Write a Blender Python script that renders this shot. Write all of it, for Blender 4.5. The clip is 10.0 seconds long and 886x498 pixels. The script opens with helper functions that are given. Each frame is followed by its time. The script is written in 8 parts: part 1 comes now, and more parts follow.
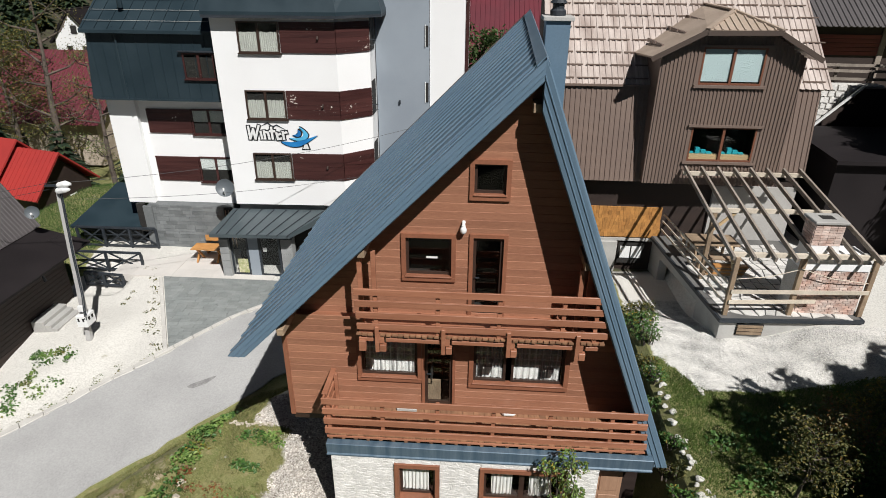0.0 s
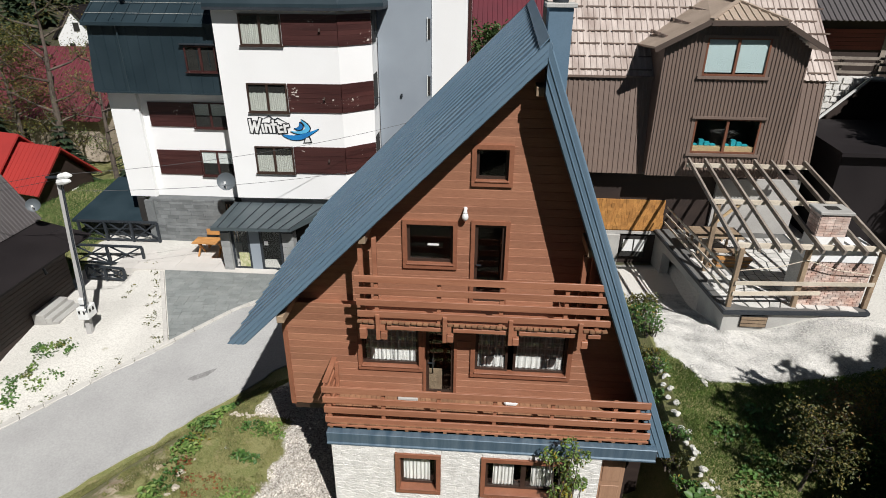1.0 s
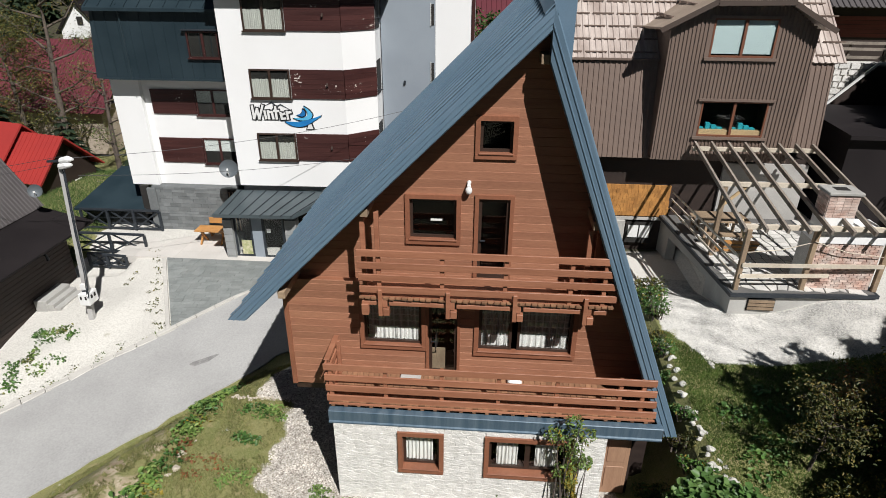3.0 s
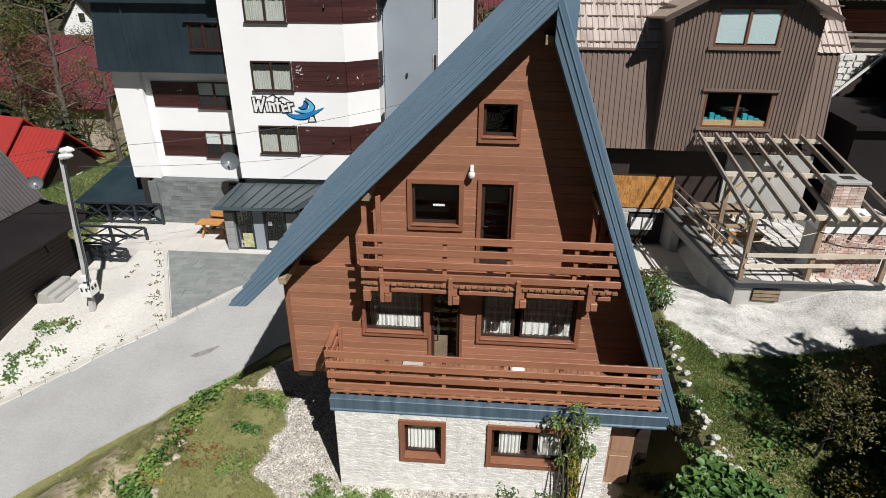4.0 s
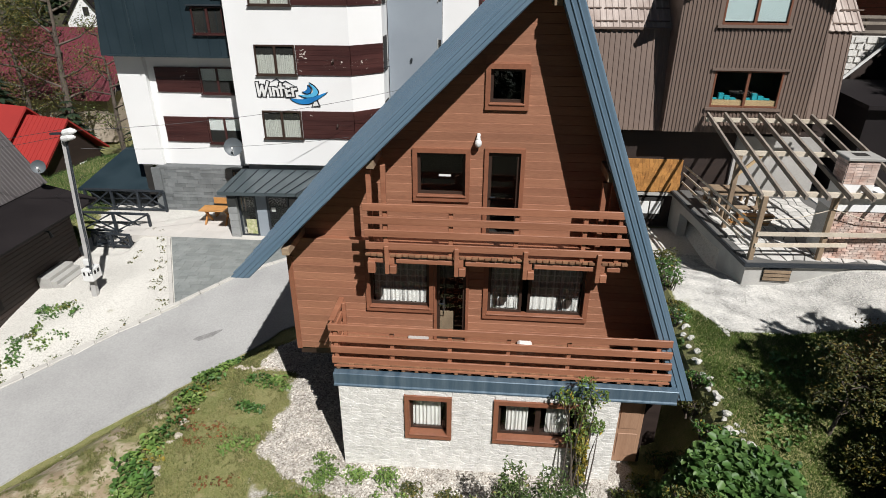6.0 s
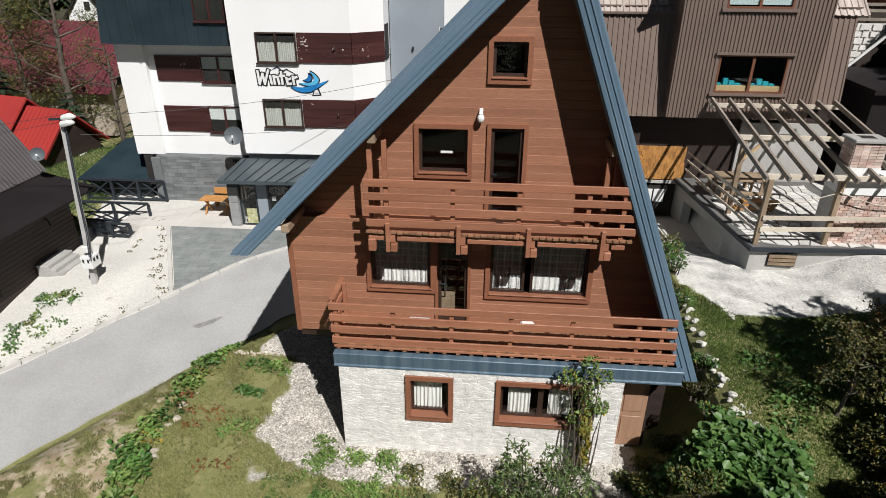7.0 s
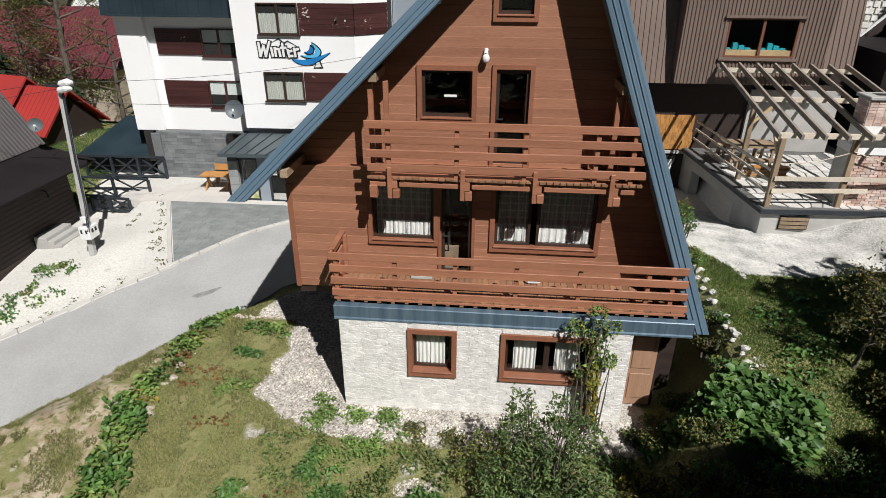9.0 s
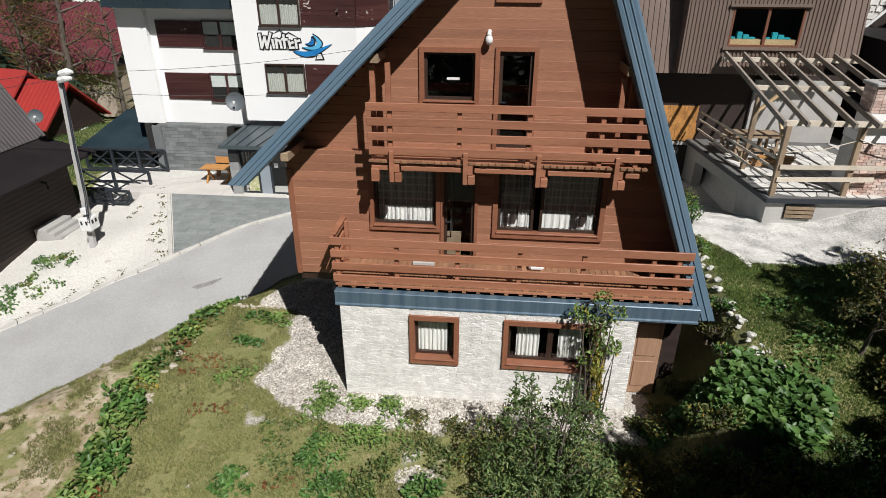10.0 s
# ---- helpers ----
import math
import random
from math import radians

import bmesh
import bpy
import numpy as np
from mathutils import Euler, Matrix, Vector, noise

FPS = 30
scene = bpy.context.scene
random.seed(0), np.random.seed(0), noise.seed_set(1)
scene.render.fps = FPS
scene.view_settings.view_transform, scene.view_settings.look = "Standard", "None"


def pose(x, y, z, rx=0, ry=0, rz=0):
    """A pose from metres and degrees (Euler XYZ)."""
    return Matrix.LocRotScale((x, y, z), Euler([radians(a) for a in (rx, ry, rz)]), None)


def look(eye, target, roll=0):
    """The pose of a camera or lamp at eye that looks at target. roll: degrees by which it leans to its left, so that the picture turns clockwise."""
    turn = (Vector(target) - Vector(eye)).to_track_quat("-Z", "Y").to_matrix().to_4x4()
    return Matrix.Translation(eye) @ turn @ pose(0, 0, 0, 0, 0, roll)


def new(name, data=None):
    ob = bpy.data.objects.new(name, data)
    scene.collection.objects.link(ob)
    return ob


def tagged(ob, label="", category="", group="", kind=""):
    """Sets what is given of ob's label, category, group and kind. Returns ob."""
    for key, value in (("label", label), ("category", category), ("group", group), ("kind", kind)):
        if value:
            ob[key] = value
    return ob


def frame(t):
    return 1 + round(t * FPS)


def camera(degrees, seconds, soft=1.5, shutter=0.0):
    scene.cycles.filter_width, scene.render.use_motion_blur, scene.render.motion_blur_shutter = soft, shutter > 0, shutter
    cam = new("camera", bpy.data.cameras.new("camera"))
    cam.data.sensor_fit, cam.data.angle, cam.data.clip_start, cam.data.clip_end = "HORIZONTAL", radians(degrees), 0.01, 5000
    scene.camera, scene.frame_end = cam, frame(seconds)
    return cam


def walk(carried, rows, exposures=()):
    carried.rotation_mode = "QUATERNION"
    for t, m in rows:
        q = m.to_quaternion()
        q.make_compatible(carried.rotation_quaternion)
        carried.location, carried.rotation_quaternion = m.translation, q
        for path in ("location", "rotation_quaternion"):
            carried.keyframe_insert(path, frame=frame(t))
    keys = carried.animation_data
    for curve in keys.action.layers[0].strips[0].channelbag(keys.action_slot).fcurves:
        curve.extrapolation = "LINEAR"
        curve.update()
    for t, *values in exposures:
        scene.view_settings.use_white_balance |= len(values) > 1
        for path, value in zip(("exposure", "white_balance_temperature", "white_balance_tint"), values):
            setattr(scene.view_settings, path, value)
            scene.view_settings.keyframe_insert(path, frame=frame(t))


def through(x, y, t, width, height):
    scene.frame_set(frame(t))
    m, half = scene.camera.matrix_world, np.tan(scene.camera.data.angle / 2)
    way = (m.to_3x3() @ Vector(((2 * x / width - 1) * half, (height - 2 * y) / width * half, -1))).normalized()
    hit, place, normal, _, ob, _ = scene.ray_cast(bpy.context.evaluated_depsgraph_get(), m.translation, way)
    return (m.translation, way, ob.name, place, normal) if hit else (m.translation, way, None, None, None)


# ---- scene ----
cam = camera(73.7, 10.0, soft=0.9)
PATH = [
    (0, (3.294, -10.401, 13.013), (3.182, -8.603, 12.142), 0.5),
    (0.5, (3.299, -10.418, 12.841), (3.183, -8.621, 11.971), 0.5),
    (1, (3.311, -10.425, 12.696), (3.192, -8.628, 11.826), 0.5),
    (1.5, (3.319, -10.435, 12.574), (3.196, -8.639, 11.703), 0.4),
    (2, (3.318, -10.451, 12.443), (3.193, -8.655, 11.571), 0.4),
    (2.5, (3.326, -10.47, 12.298), (3.198, -8.675, 11.425), 0.4),
    (4, (3.31, -10.509, 11.8), (3.174, -8.715, 10.926), 0.4),
    (4.5, (3.297, -10.524, 11.634), (3.157, -8.73, 10.76), 0.4),
    (5, (3.282, -10.534, 11.504), (3.141, -8.741, 10.629), 0.4),
    (5.5, (3.273, -10.541, 11.343), (3.128, -8.749, 10.467), 0.3),
    (7, (3.262, -10.608, 10.64), (3.11, -8.817, 9.763), 0.3),
    (7.5, (3.257, -10.629, 10.329), (3.103, -8.839, 9.451), 0.3),
    (8, (3.269, -10.673, 9.979), (3.113, -8.883, 9.1), 0.3),
    (8.5, (3.267, -10.705, 9.715), (3.108, -8.915, 8.836), 0.3),
    (9, (3.264, -10.735, 9.497), (3.103, -8.946, 8.617), 0.3),
    (9.5, (3.249, -10.749, 9.311), (3.087, -8.961, 8.43), 0.3),
    (10, (3.242, -10.746, 9.158), (3.077, -8.958, 8.277), 0.3),
]
walk(cam, [(t, look(eye, target, roll)) for t, eye, target, roll in PATH])

# ---- light ----
SUN_WAY = Vector((-0.46, 0.75, -1.0)).normalized()      # the way the sunlight goes
world = bpy.data.worlds.new("sky")
scene.world = world
world.use_nodes = True
wn = world.node_tree.nodes
sky = wn.new("ShaderNodeTexSky")
sky.sky_type, sky.sun_disc = "NISHITA", False
sky.sun_elevation = math.asin(-SUN_WAY.z)
sky.sun_rotation = math.atan2(-SUN_WAY.x, -SUN_WAY.y)
sky.altitude, sky.dust_density = 1200, 0.6
wn["Background"].inputs["Strength"].default_value = 0.0105
world.node_tree.links.new(sky.outputs["Color"], wn["Background"].inputs["Color"])
sun = new("sun", bpy.data.lights.new("sun", "SUN"))
sun.data.energy, sun.data.angle, sun.data.color = 4.6, radians(0.55), (1.0, 0.985, 0.972)
sun.matrix_basis = Matrix.Translation((20, -30, 45)) @ SUN_WAY.to_track_quat("-Z", "Y").to_matrix().to_4x4()
scene.view_settings.exposure = 0.33


# ---- building tools ----
def smooth(a, b, v):
    k = min(1.0, max(0.0, (v - a) / (b - a)))
    return k * k * (3 - 2 * k)


def mix(a, b, k):
    return a + (b - a) * k


def box(bm, x0, x1, y0, y1, z0, z1, m=None):
    """A box; m, if given, places it."""
    vs = [Vector((x, y, z)) for z in (z0, z1) for y in (y0, y1) for x in (x0, x1)]
    vs = [bm.verts.new(m @ v if m else v) for v in vs]
    for f in ((0, 2, 3, 1), (4, 5, 7, 6), (0, 1, 5, 4), (1, 3, 7, 5), (3, 2, 6, 7), (2, 0, 4, 6)):
        bm.faces.new([vs[k] for k in f])
    return bm


def prism(bm, outline, a, b, put):
    """Extrudes an outline of (u, v) pairs from depth a to depth b; put(u, v, w) gives the place."""
    n = len(outline)
    lo = [bm.verts.new(put(u, v, a)) for u, v in outline]
    hi = [bm.verts.new(put(u, v, b)) for u, v in outline]
    bm.faces.new(lo[::-1])
    bm.faces.new(hi)
    for k in range(n):
        bm.faces.new((lo[k], lo[(k + 1) % n], hi[(k + 1) % n], hi[k]))
    return bm


def front(u, v, w):
    return (u, w, v)


def flat(u, v, w):
    return (u, v, w)


def beam(bm, p, q, w, h, up=(0, 0, 1)):
    """A square bar from p to q, w wide and h high."""
    p, q = Vector(p), Vector(q)
    d = (q - p)
    length = d.length
    d.normalize()
    side = d.cross(Vector(up))
    if side.length < 1e-4:
        side = Vector((1, 0, 0))
    side.normalize()
    top = side.cross(d)
    m = Matrix((side, d, top)).transposed().to_4x4()
    m.translation = p
    return box(bm, -w / 2, w / 2, 0, length, -h / 2, h / 2, m)


def tube(bm, points, radii, sides=8, caps=True):
    """A round bar through points."""
    rings = []
    for k, p in enumerate(points):
        p = Vector(p)
        d = (Vector(points[min(k + 1, len(points) - 1)]) - Vector(points[max(k - 1, 0)])).normalized()
        a = d.orthogonal().normalized() if abs(d.z) > 0.99 else d.cross(Vector((0, 0, 1))).normalized()
        b = d.cross(a)
        r = radii[k] if hasattr(radii, "__len__") else radii
        rings.append([bm.verts.new(p + (a * math.cos(t) + b * math.sin(t)) * r) for t in (2 * math.pi * i / sides for i in range(sides))])
    for r0, r1 in zip(rings, rings[1:]):
        for i in range(sides):
            bm.faces.new((r0[i], r0[(i + 1) % sides], r1[(i + 1) % sides], r1[i]))
    if caps:
        bm.faces.new(rings[0][::-1])
        bm.faces.new(rings[-1])
    return bm


def world_of(ob):
    m = ob.matrix_basis.copy()
    if ob.parent:
        m = world_of(ob.parent) @ ob.matrix_parent_inverse @ m
    return m


def finish(name, bm, material, soften=0.0):
    if soften:
        bmesh.ops.bevel(bm, geom=bm.edges[:], offset=soften, segments=1, affect="EDGES", clamp_overlap=True)
    bmesh.ops.recalc_face_normals(bm, faces=bm.faces[:])
    me = bpy.data.meshes.new(name)
    bm.to_mesh(me)
    bm.free()
    me.materials.append(material)
    return new(name, me)


def part(name, bm, material, parent, label="", soften=0.0):
    """Links a bmesh, built in world places, as one mesh under a thing or a part."""
    ob = finish(name, bm, material, soften)
    ob.parent = parent
    ob.matrix_parent_inverse = world_of(parent).inverted()
    return tagged(ob, label)


def thing(name, at, label, category, group="", kind=""):
    ob = new(name)
    ob.empty_display_size = 0.3
    ob.matrix_basis = Matrix.Translation(at)
    return tagged(ob, label, category, group, kind)


def single(name, bm, material, label, category, group="", kind="", soften=0.0):
    return tagged(finish(name, bm, material, soften), label, category, group, kind)


# ---- materials ----
def material(name, colour, rough=0.7, metal=0.0, second=None, scale=1.5, amount=0.5, grain=40.0, bump=0.15, each=0.0, stretch=(1, 1, 1), fine=0.25, spread=0.15):
    """Two scales of colour change between colour and second, grain in the relief, and each: how far single pieces differ."""
    mat = bpy.data.materials.new(name)
    mat.use_nodes = True
    nt = mat.node_tree
    n, link = nt.nodes, nt.links.new
    b = n["Principled BSDF"]
    second = second or tuple(c * 0.72 for c in colour)
    co = n.new("ShaderNodeTexCoord")
    mp = n.new("ShaderNodeMapping")
    mp.inputs["Scale"].default_value = stretch
    link(co.outputs["Object"], mp.inputs["Vector"])
    big = n.new("ShaderNodeTexNoise")
    big.inputs["Scale"].default_value, big.inputs["Detail"].default_value = scale, 6
    link(mp.outputs[0], big.inputs["Vector"])
    small = n.new("ShaderNodeTexNoise")
    small.inputs["Scale"].default_value, small.inputs["Detail"].default_value = grain, 4
    link(mp.outputs[0], small.inputs["Vector"])
    ramp = n.new("ShaderNodeMapRange")
    ramp.inputs["From Min"].default_value, ramp.inputs["From Max"].default_value = 0.5 - spread, 0.5 + spread
    ramp.inputs["To Max"].default_value = amount
    link(big.outputs["Fac"], ramp.inputs["Value"])
    m1 = n.new("ShaderNodeMix")
    m1.data_type = "RGBA"
    m1.inputs[6].default_value, m1.inputs[7].default_value = (*colour, 1), (*second, 1)
    link(ramp.outputs[0], m1.inputs[0])
    hsv = n.new("ShaderNodeHueSaturation")
    link(m1.outputs[2], hsv.inputs["Color"])
    val = n.new("ShaderNodeMapRange")
    val.inputs["From Min"].default_value, val.inputs["From Max"].default_value = 0.25, 0.75
    val.inputs["To Min"].default_value, val.inputs["To Max"].default_value = 1 - fine, 1 + fine
    link(small.outputs["Fac"], val.inputs["Value"])
    last = val.outputs[0]
    if each:
        info = n.new("ShaderNodeObjectInfo")
        own = n.new("ShaderNodeMapRange")
        own.inputs["To Min"].default_value, own.inputs["To Max"].default_value = 1 - each, 1 + each
        link(info.outputs["Random"], own.inputs["Value"])
        times = n.new("ShaderNodeMath")
        times.operation = "MULTIPLY"
        link(last, times.inputs[0])
        link(own.outputs[0], times.inputs[1])
        last = times.outputs[0]
    link(last, hsv.inputs["Value"])
    link(hsv.outputs[0], b.inputs["Base Color"])
    b.inputs["Metallic"].default_value = metal
    rr = n.new("ShaderNodeMapRange")
    rr.inputs["To Min"].default_value, rr.inputs["To Max"].default_value = max(0.03, rough - 0.12), min(1, rough + 0.12)
    link(big.outputs["Fac"], rr.inputs["Value"])
    link(rr.outputs[0], b.inputs["Roughness"])
    if bump:
        bp = n.new("ShaderNodeBump")
        bp.inputs["Strength"].default_value, bp.inputs["Distance"].default_value = bump, 0.03
        link(small.outputs["Fac"], bp.inputs["Height"])
        link(bp.outputs[0], b.inputs["Normal"])
    return mat


def glass(name, tint=(0.93, 0.95, 0.945)):
    """Clear glass: a tinted see-through pane with a mirror's gloss."""
    mat = bpy.data.materials.new(name)
    mat.use_nodes = True
    nt = mat.node_tree
    nt.nodes.remove(nt.nodes["Principled BSDF"])
    clear, gloss, fres, power, level, both = (nt.nodes.new("ShaderNode" + k) for k in ("BsdfTransparent", "BsdfGlossy", "LayerWeight", "Math", "MapRange", "MixShader"))
    clear.inputs["Color"].default_value = (*tint, 1)
    gloss.inputs["Roughness"].default_value = 0.02
    power.operation = "POWER"
    power.inputs[1].default_value = 4.0
    level.inputs["To Min"].default_value, level.inputs["To Max"].default_value = 0.045, 0.9
    nt.links.new(fres.outputs["Facing"], power.inputs[0])
    nt.links.new(power.outputs[0], level.inputs["Value"])
    nt.links.new(level.outputs[0], both.inputs[0])
    nt.links.new(clear.outputs[0], both.inputs[1])
    nt.links.new(gloss.outputs[0], both.inputs[2])
    nt.links.new(both.outputs[0], nt.nodes["Material Output"].inputs["Surface"])
    return mat


ROOF = material("blue_grey_sheet_metal", (0.13, 0.205, 0.275), 0.42, 0.25, (0.16, 0.23, 0.295), 0.7, 0.7, 25, 0.03, fine=0.06)
WOOD = material("red_brown_stained_boards", (0.335, 0.155, 0.09), 0.6, 0, (0.27, 0.117, 0.067), 1.3, 0.8, 18, 0.12, each=0.11, stretch=(0.35, 2, 5), fine=0.2)
RAILWOOD = material("orange_brown_stained_rail", (0.355, 0.156, 0.090), 0.5, 0, (0.245, 0.095, 0.05), 1.2, 0.7, 16, 0.12, each=0.12, stretch=(0.35, 3, 5), fine=0.14)
RAWWOOD = material("weathered_pale_wood", (0.31, 0.225, 0.145), 0.8, 0, (0.20, 0.14, 0.09), 2.0, 0.8, 20, 0.15, each=0.2, fine=0.15)
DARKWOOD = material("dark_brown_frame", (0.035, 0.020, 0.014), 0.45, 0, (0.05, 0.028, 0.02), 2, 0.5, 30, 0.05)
STONE = material("pale_limestone", (0.74, 0.72, 0.68), 0.85, 0, (0.60, 0.58, 0.54), 5.0, 0.9, 26, 0.6, each=0.07, fine=0.13)
MORTAR = material("pale_mortar", (0.60, 0.58, 0.545), 0.9, 0, (0.46, 0.445, 0.415), 3, 0.8, 40, 0.3)
WHITE = material("white_render", (0.80, 0.80, 0.79), 0.85, 0, (0.74, 0.735, 0.72), 0.35, 0.6, 60, 0.05, fine=0.03)
GREYWALL = material("blue_grey_render", (0.265, 0.30, 0.335), 0.85, 0, (0.22, 0.25, 0.285), 0.4, 0.8, 60, 0.05, fine=0.05)
ANTHRACITE = material("anthracite_sheet_metal", (0.019, 0.034, 0.043), 0.45, 0.2, (0.028, 0.047, 0.058), 0.8, 0.7, 30, 0.03, fine=0.06)
MAROON = material("maroon_timber_panel", (0.036, 0.011, 0.010), 0.5, 0, (0.062, 0.019, 0.016), 1.1, 0.8, 14, 0.1, each=0.1, stretch=(0.3, 0.3, 4), fine=0.2)
def flaked(mat, scale, least, colour):
    """Small flakes of bare pale wood where the paint has gone."""
    nt = mat.node_tree
    b = nt.nodes["Principled BSDF"]
    old = b.inputs["Base Color"].links[0].from_socket
    tex, gate, wide, both, mx = (nt.nodes.new("ShaderNode" + k) for k in ("TexNoise", "MapRange", "TexNoise", "Math", "Mix"))
    co = nt.nodes.new("ShaderNodeTexCoord")
    for t, sc in ((tex, scale), (wide, 0.9)):
        t.inputs["Scale"].default_value = sc
        nt.links.new(co.outputs["Object"], t.inputs["Vector"])
    both.operation = "ADD"
    nt.links.new(tex.outputs["Fac"], both.inputs[0])
    nt.links.new(wide.outputs["Fac"], both.inputs[1])
    gate.inputs["From Min"].default_value, gate.inputs["From Max"].default_value = least, least + 0.04
    nt.links.new(both.outputs[0], gate.inputs["Value"])
    mx.data_type = "RGBA"
    mx.inputs[7].default_value = (*colour, 1)
    nt.links.new(gate.outputs[0], mx.inputs[0])
    nt.links.new(old, mx.inputs[6])
    nt.links.new(mx.outputs[2], b.inputs["Base Color"])


flaked(MAROON, 11.0, 1.31, (0.55, 0.50, 0.45))
BROWNSHEET = material("brown_corrugated_sheet", (0.185, 0.134, 0.108), 0.5, 0.1, (0.150, 0.108, 0.088), 0.6, 0.8, 20, 0.03, fine=0.06)
PALEROOF = material("sun_bleached_roof_sheet", (0.52, 0.45, 0.405), 0.5, 0.1, (0.28, 0.22, 0.19), 0.9, 0.9, 16, 0.05, stretch=(2.5, 0.5, 0.5), fine=0.1)
CONCRETE = material("grey_concrete", (0.42, 0.41, 0.385), 0.9, 0, (0.30, 0.29, 0.27), 0.9, 0.8, 30, 0.2, fine=0.1)
SLATE = material("grey_slate_cladding", (0.17, 0.18, 0.18), 0.8, 0, (0.12, 0.128, 0.13), 1.5, 0.8, 25, 0.2, each=0.22, fine=0.15)
BRICK = material("pale_red_brick", (0.47, 0.30, 0.24), 0.9, 0, (0.62, 0.52, 0.46), 2.5, 0.9, 30, 0.3, each=0.25, fine=0.15)
SHINGLE = material("honey_wood_shingle", (0.43, 0.205, 0.055), 0.7, 0, (0.32, 0.14, 0.035), 2, 0.8, 25, 0.1, each=0.2, fine=0.15)
REDROOF = material("red_roof_sheet", (0.36, 0.038, 0.032), 0.5, 0.05, (0.30, 0.03, 0.027), 0.5, 0.7, 20, 0.03, fine=0.06)
DARKHOUSE = material("dark_brown_boards", (0.022, 0.013, 0.010), 0.7, 0, (0.032, 0.019, 0.014), 1.2, 0.8, 16, 0.1, stretch=(1, 0.3, 4), fine=0.2)
DARKROOF = material("dark_brown_roof_sheet", (0.014, 0.0115, 0.012), 0.7, 0.0, (0.020, 0.0165, 0.017), 0.6, 0.8, 20, 0.05, fine=0.1)
# low gloss keeps the shed as black as its shade
DARKROOF.node_tree.nodes["Principled BSDF"].inputs["Specular IOR Level"].default_value = 0.15
GLASS = glass("window_glass")
TRIM = material("brown_window_trim", (0.26, 0.105, 0.058), 0.5, 0, (0.20, 0.078, 0.042), 1.5, 0.7, 18, 0.08, fine=0.12)
# near-black that stands in for shade inside rooms and openings
UNLIT_DARK = material("unlit_interior", (0.02, 0.018, 0.016), 0.9)
PAINT_WHITE = material("white_plastic", (0.78, 0.78, 0.76), 0.4, fine=0.04, bump=0.02)
CHARCOAL = material("charcoal_painted_timber", (0.020, 0.025, 0.031), 0.55, 0, (0.03, 0.036, 0.044), 1.5, 0.6, 20, 0.06)
CURTAIN = material("cream_curtain", (0.62, 0.60, 0.53), 0.9, 0, (0.52, 0.50, 0.44), 3, 0.6, 40, 0.05)


# ---- ground ----
def bank_way(x, y):
    """Distance from the road's edge towards the chalet."""
    return (x + 7.87) * 0.68 - (y - 3.8) * 0.733


def ground_z(x, y):
    low = -1.40 + 0.0853 * (max(x, -22) + 9.06) + 0.17 * (max(y, -12) - 8.46)
    low = min(low, -0.78 + 0.02 * (y - 13))
    pad = 0.05 * min(max(y, -10), 6) * (1 if y < 0 else 0.3)
    d = bank_way(x, y)
    w = 3.0 + 0.4 * min(3.5, max(0.0, 3 - y))
    low += 0.32 * smooth(-4.7, -6.6, d) * smooth(-10.6, -12.2, x) * smooth(12.2, 9.6, y)
    low -= 0.38 * smooth(-13.3, -13.8, x) * smooth(12.4, 13.2, y) * smooth(15.6, 15.1, y) * smooth(-20, -17, x)
    z = mix(low, pad, smooth(0.25, w, d))
    right = 2.08 + 0.035 * min(max(y, 0), 5) + (0.33 * max(y, -6) if y < 0 else 0) + 0.62 * smooth(11.9, 14.6, x) * smooth(3.4, 6.0, y)
    if y > 5.5:
        right = mix(mix(right, 1.5, smooth(5.8, 9.2, y)), mix(right, 3.0, smooth(7, 12, y)), smooth(11.1, 11.5, x))
    z = mix(z, right, smooth(7.55, 8.75, x + 0.95 * smooth(0.0, 1.2, -y)))
    z -= 4.0 * smooth(24, 34, y) * smooth(-17, -25, x) * smooth(75, 50, y)
    if y > 26:
        z += 16 * smooth(26, 140, y) + 30 * smooth(100, 900, y)
    return z


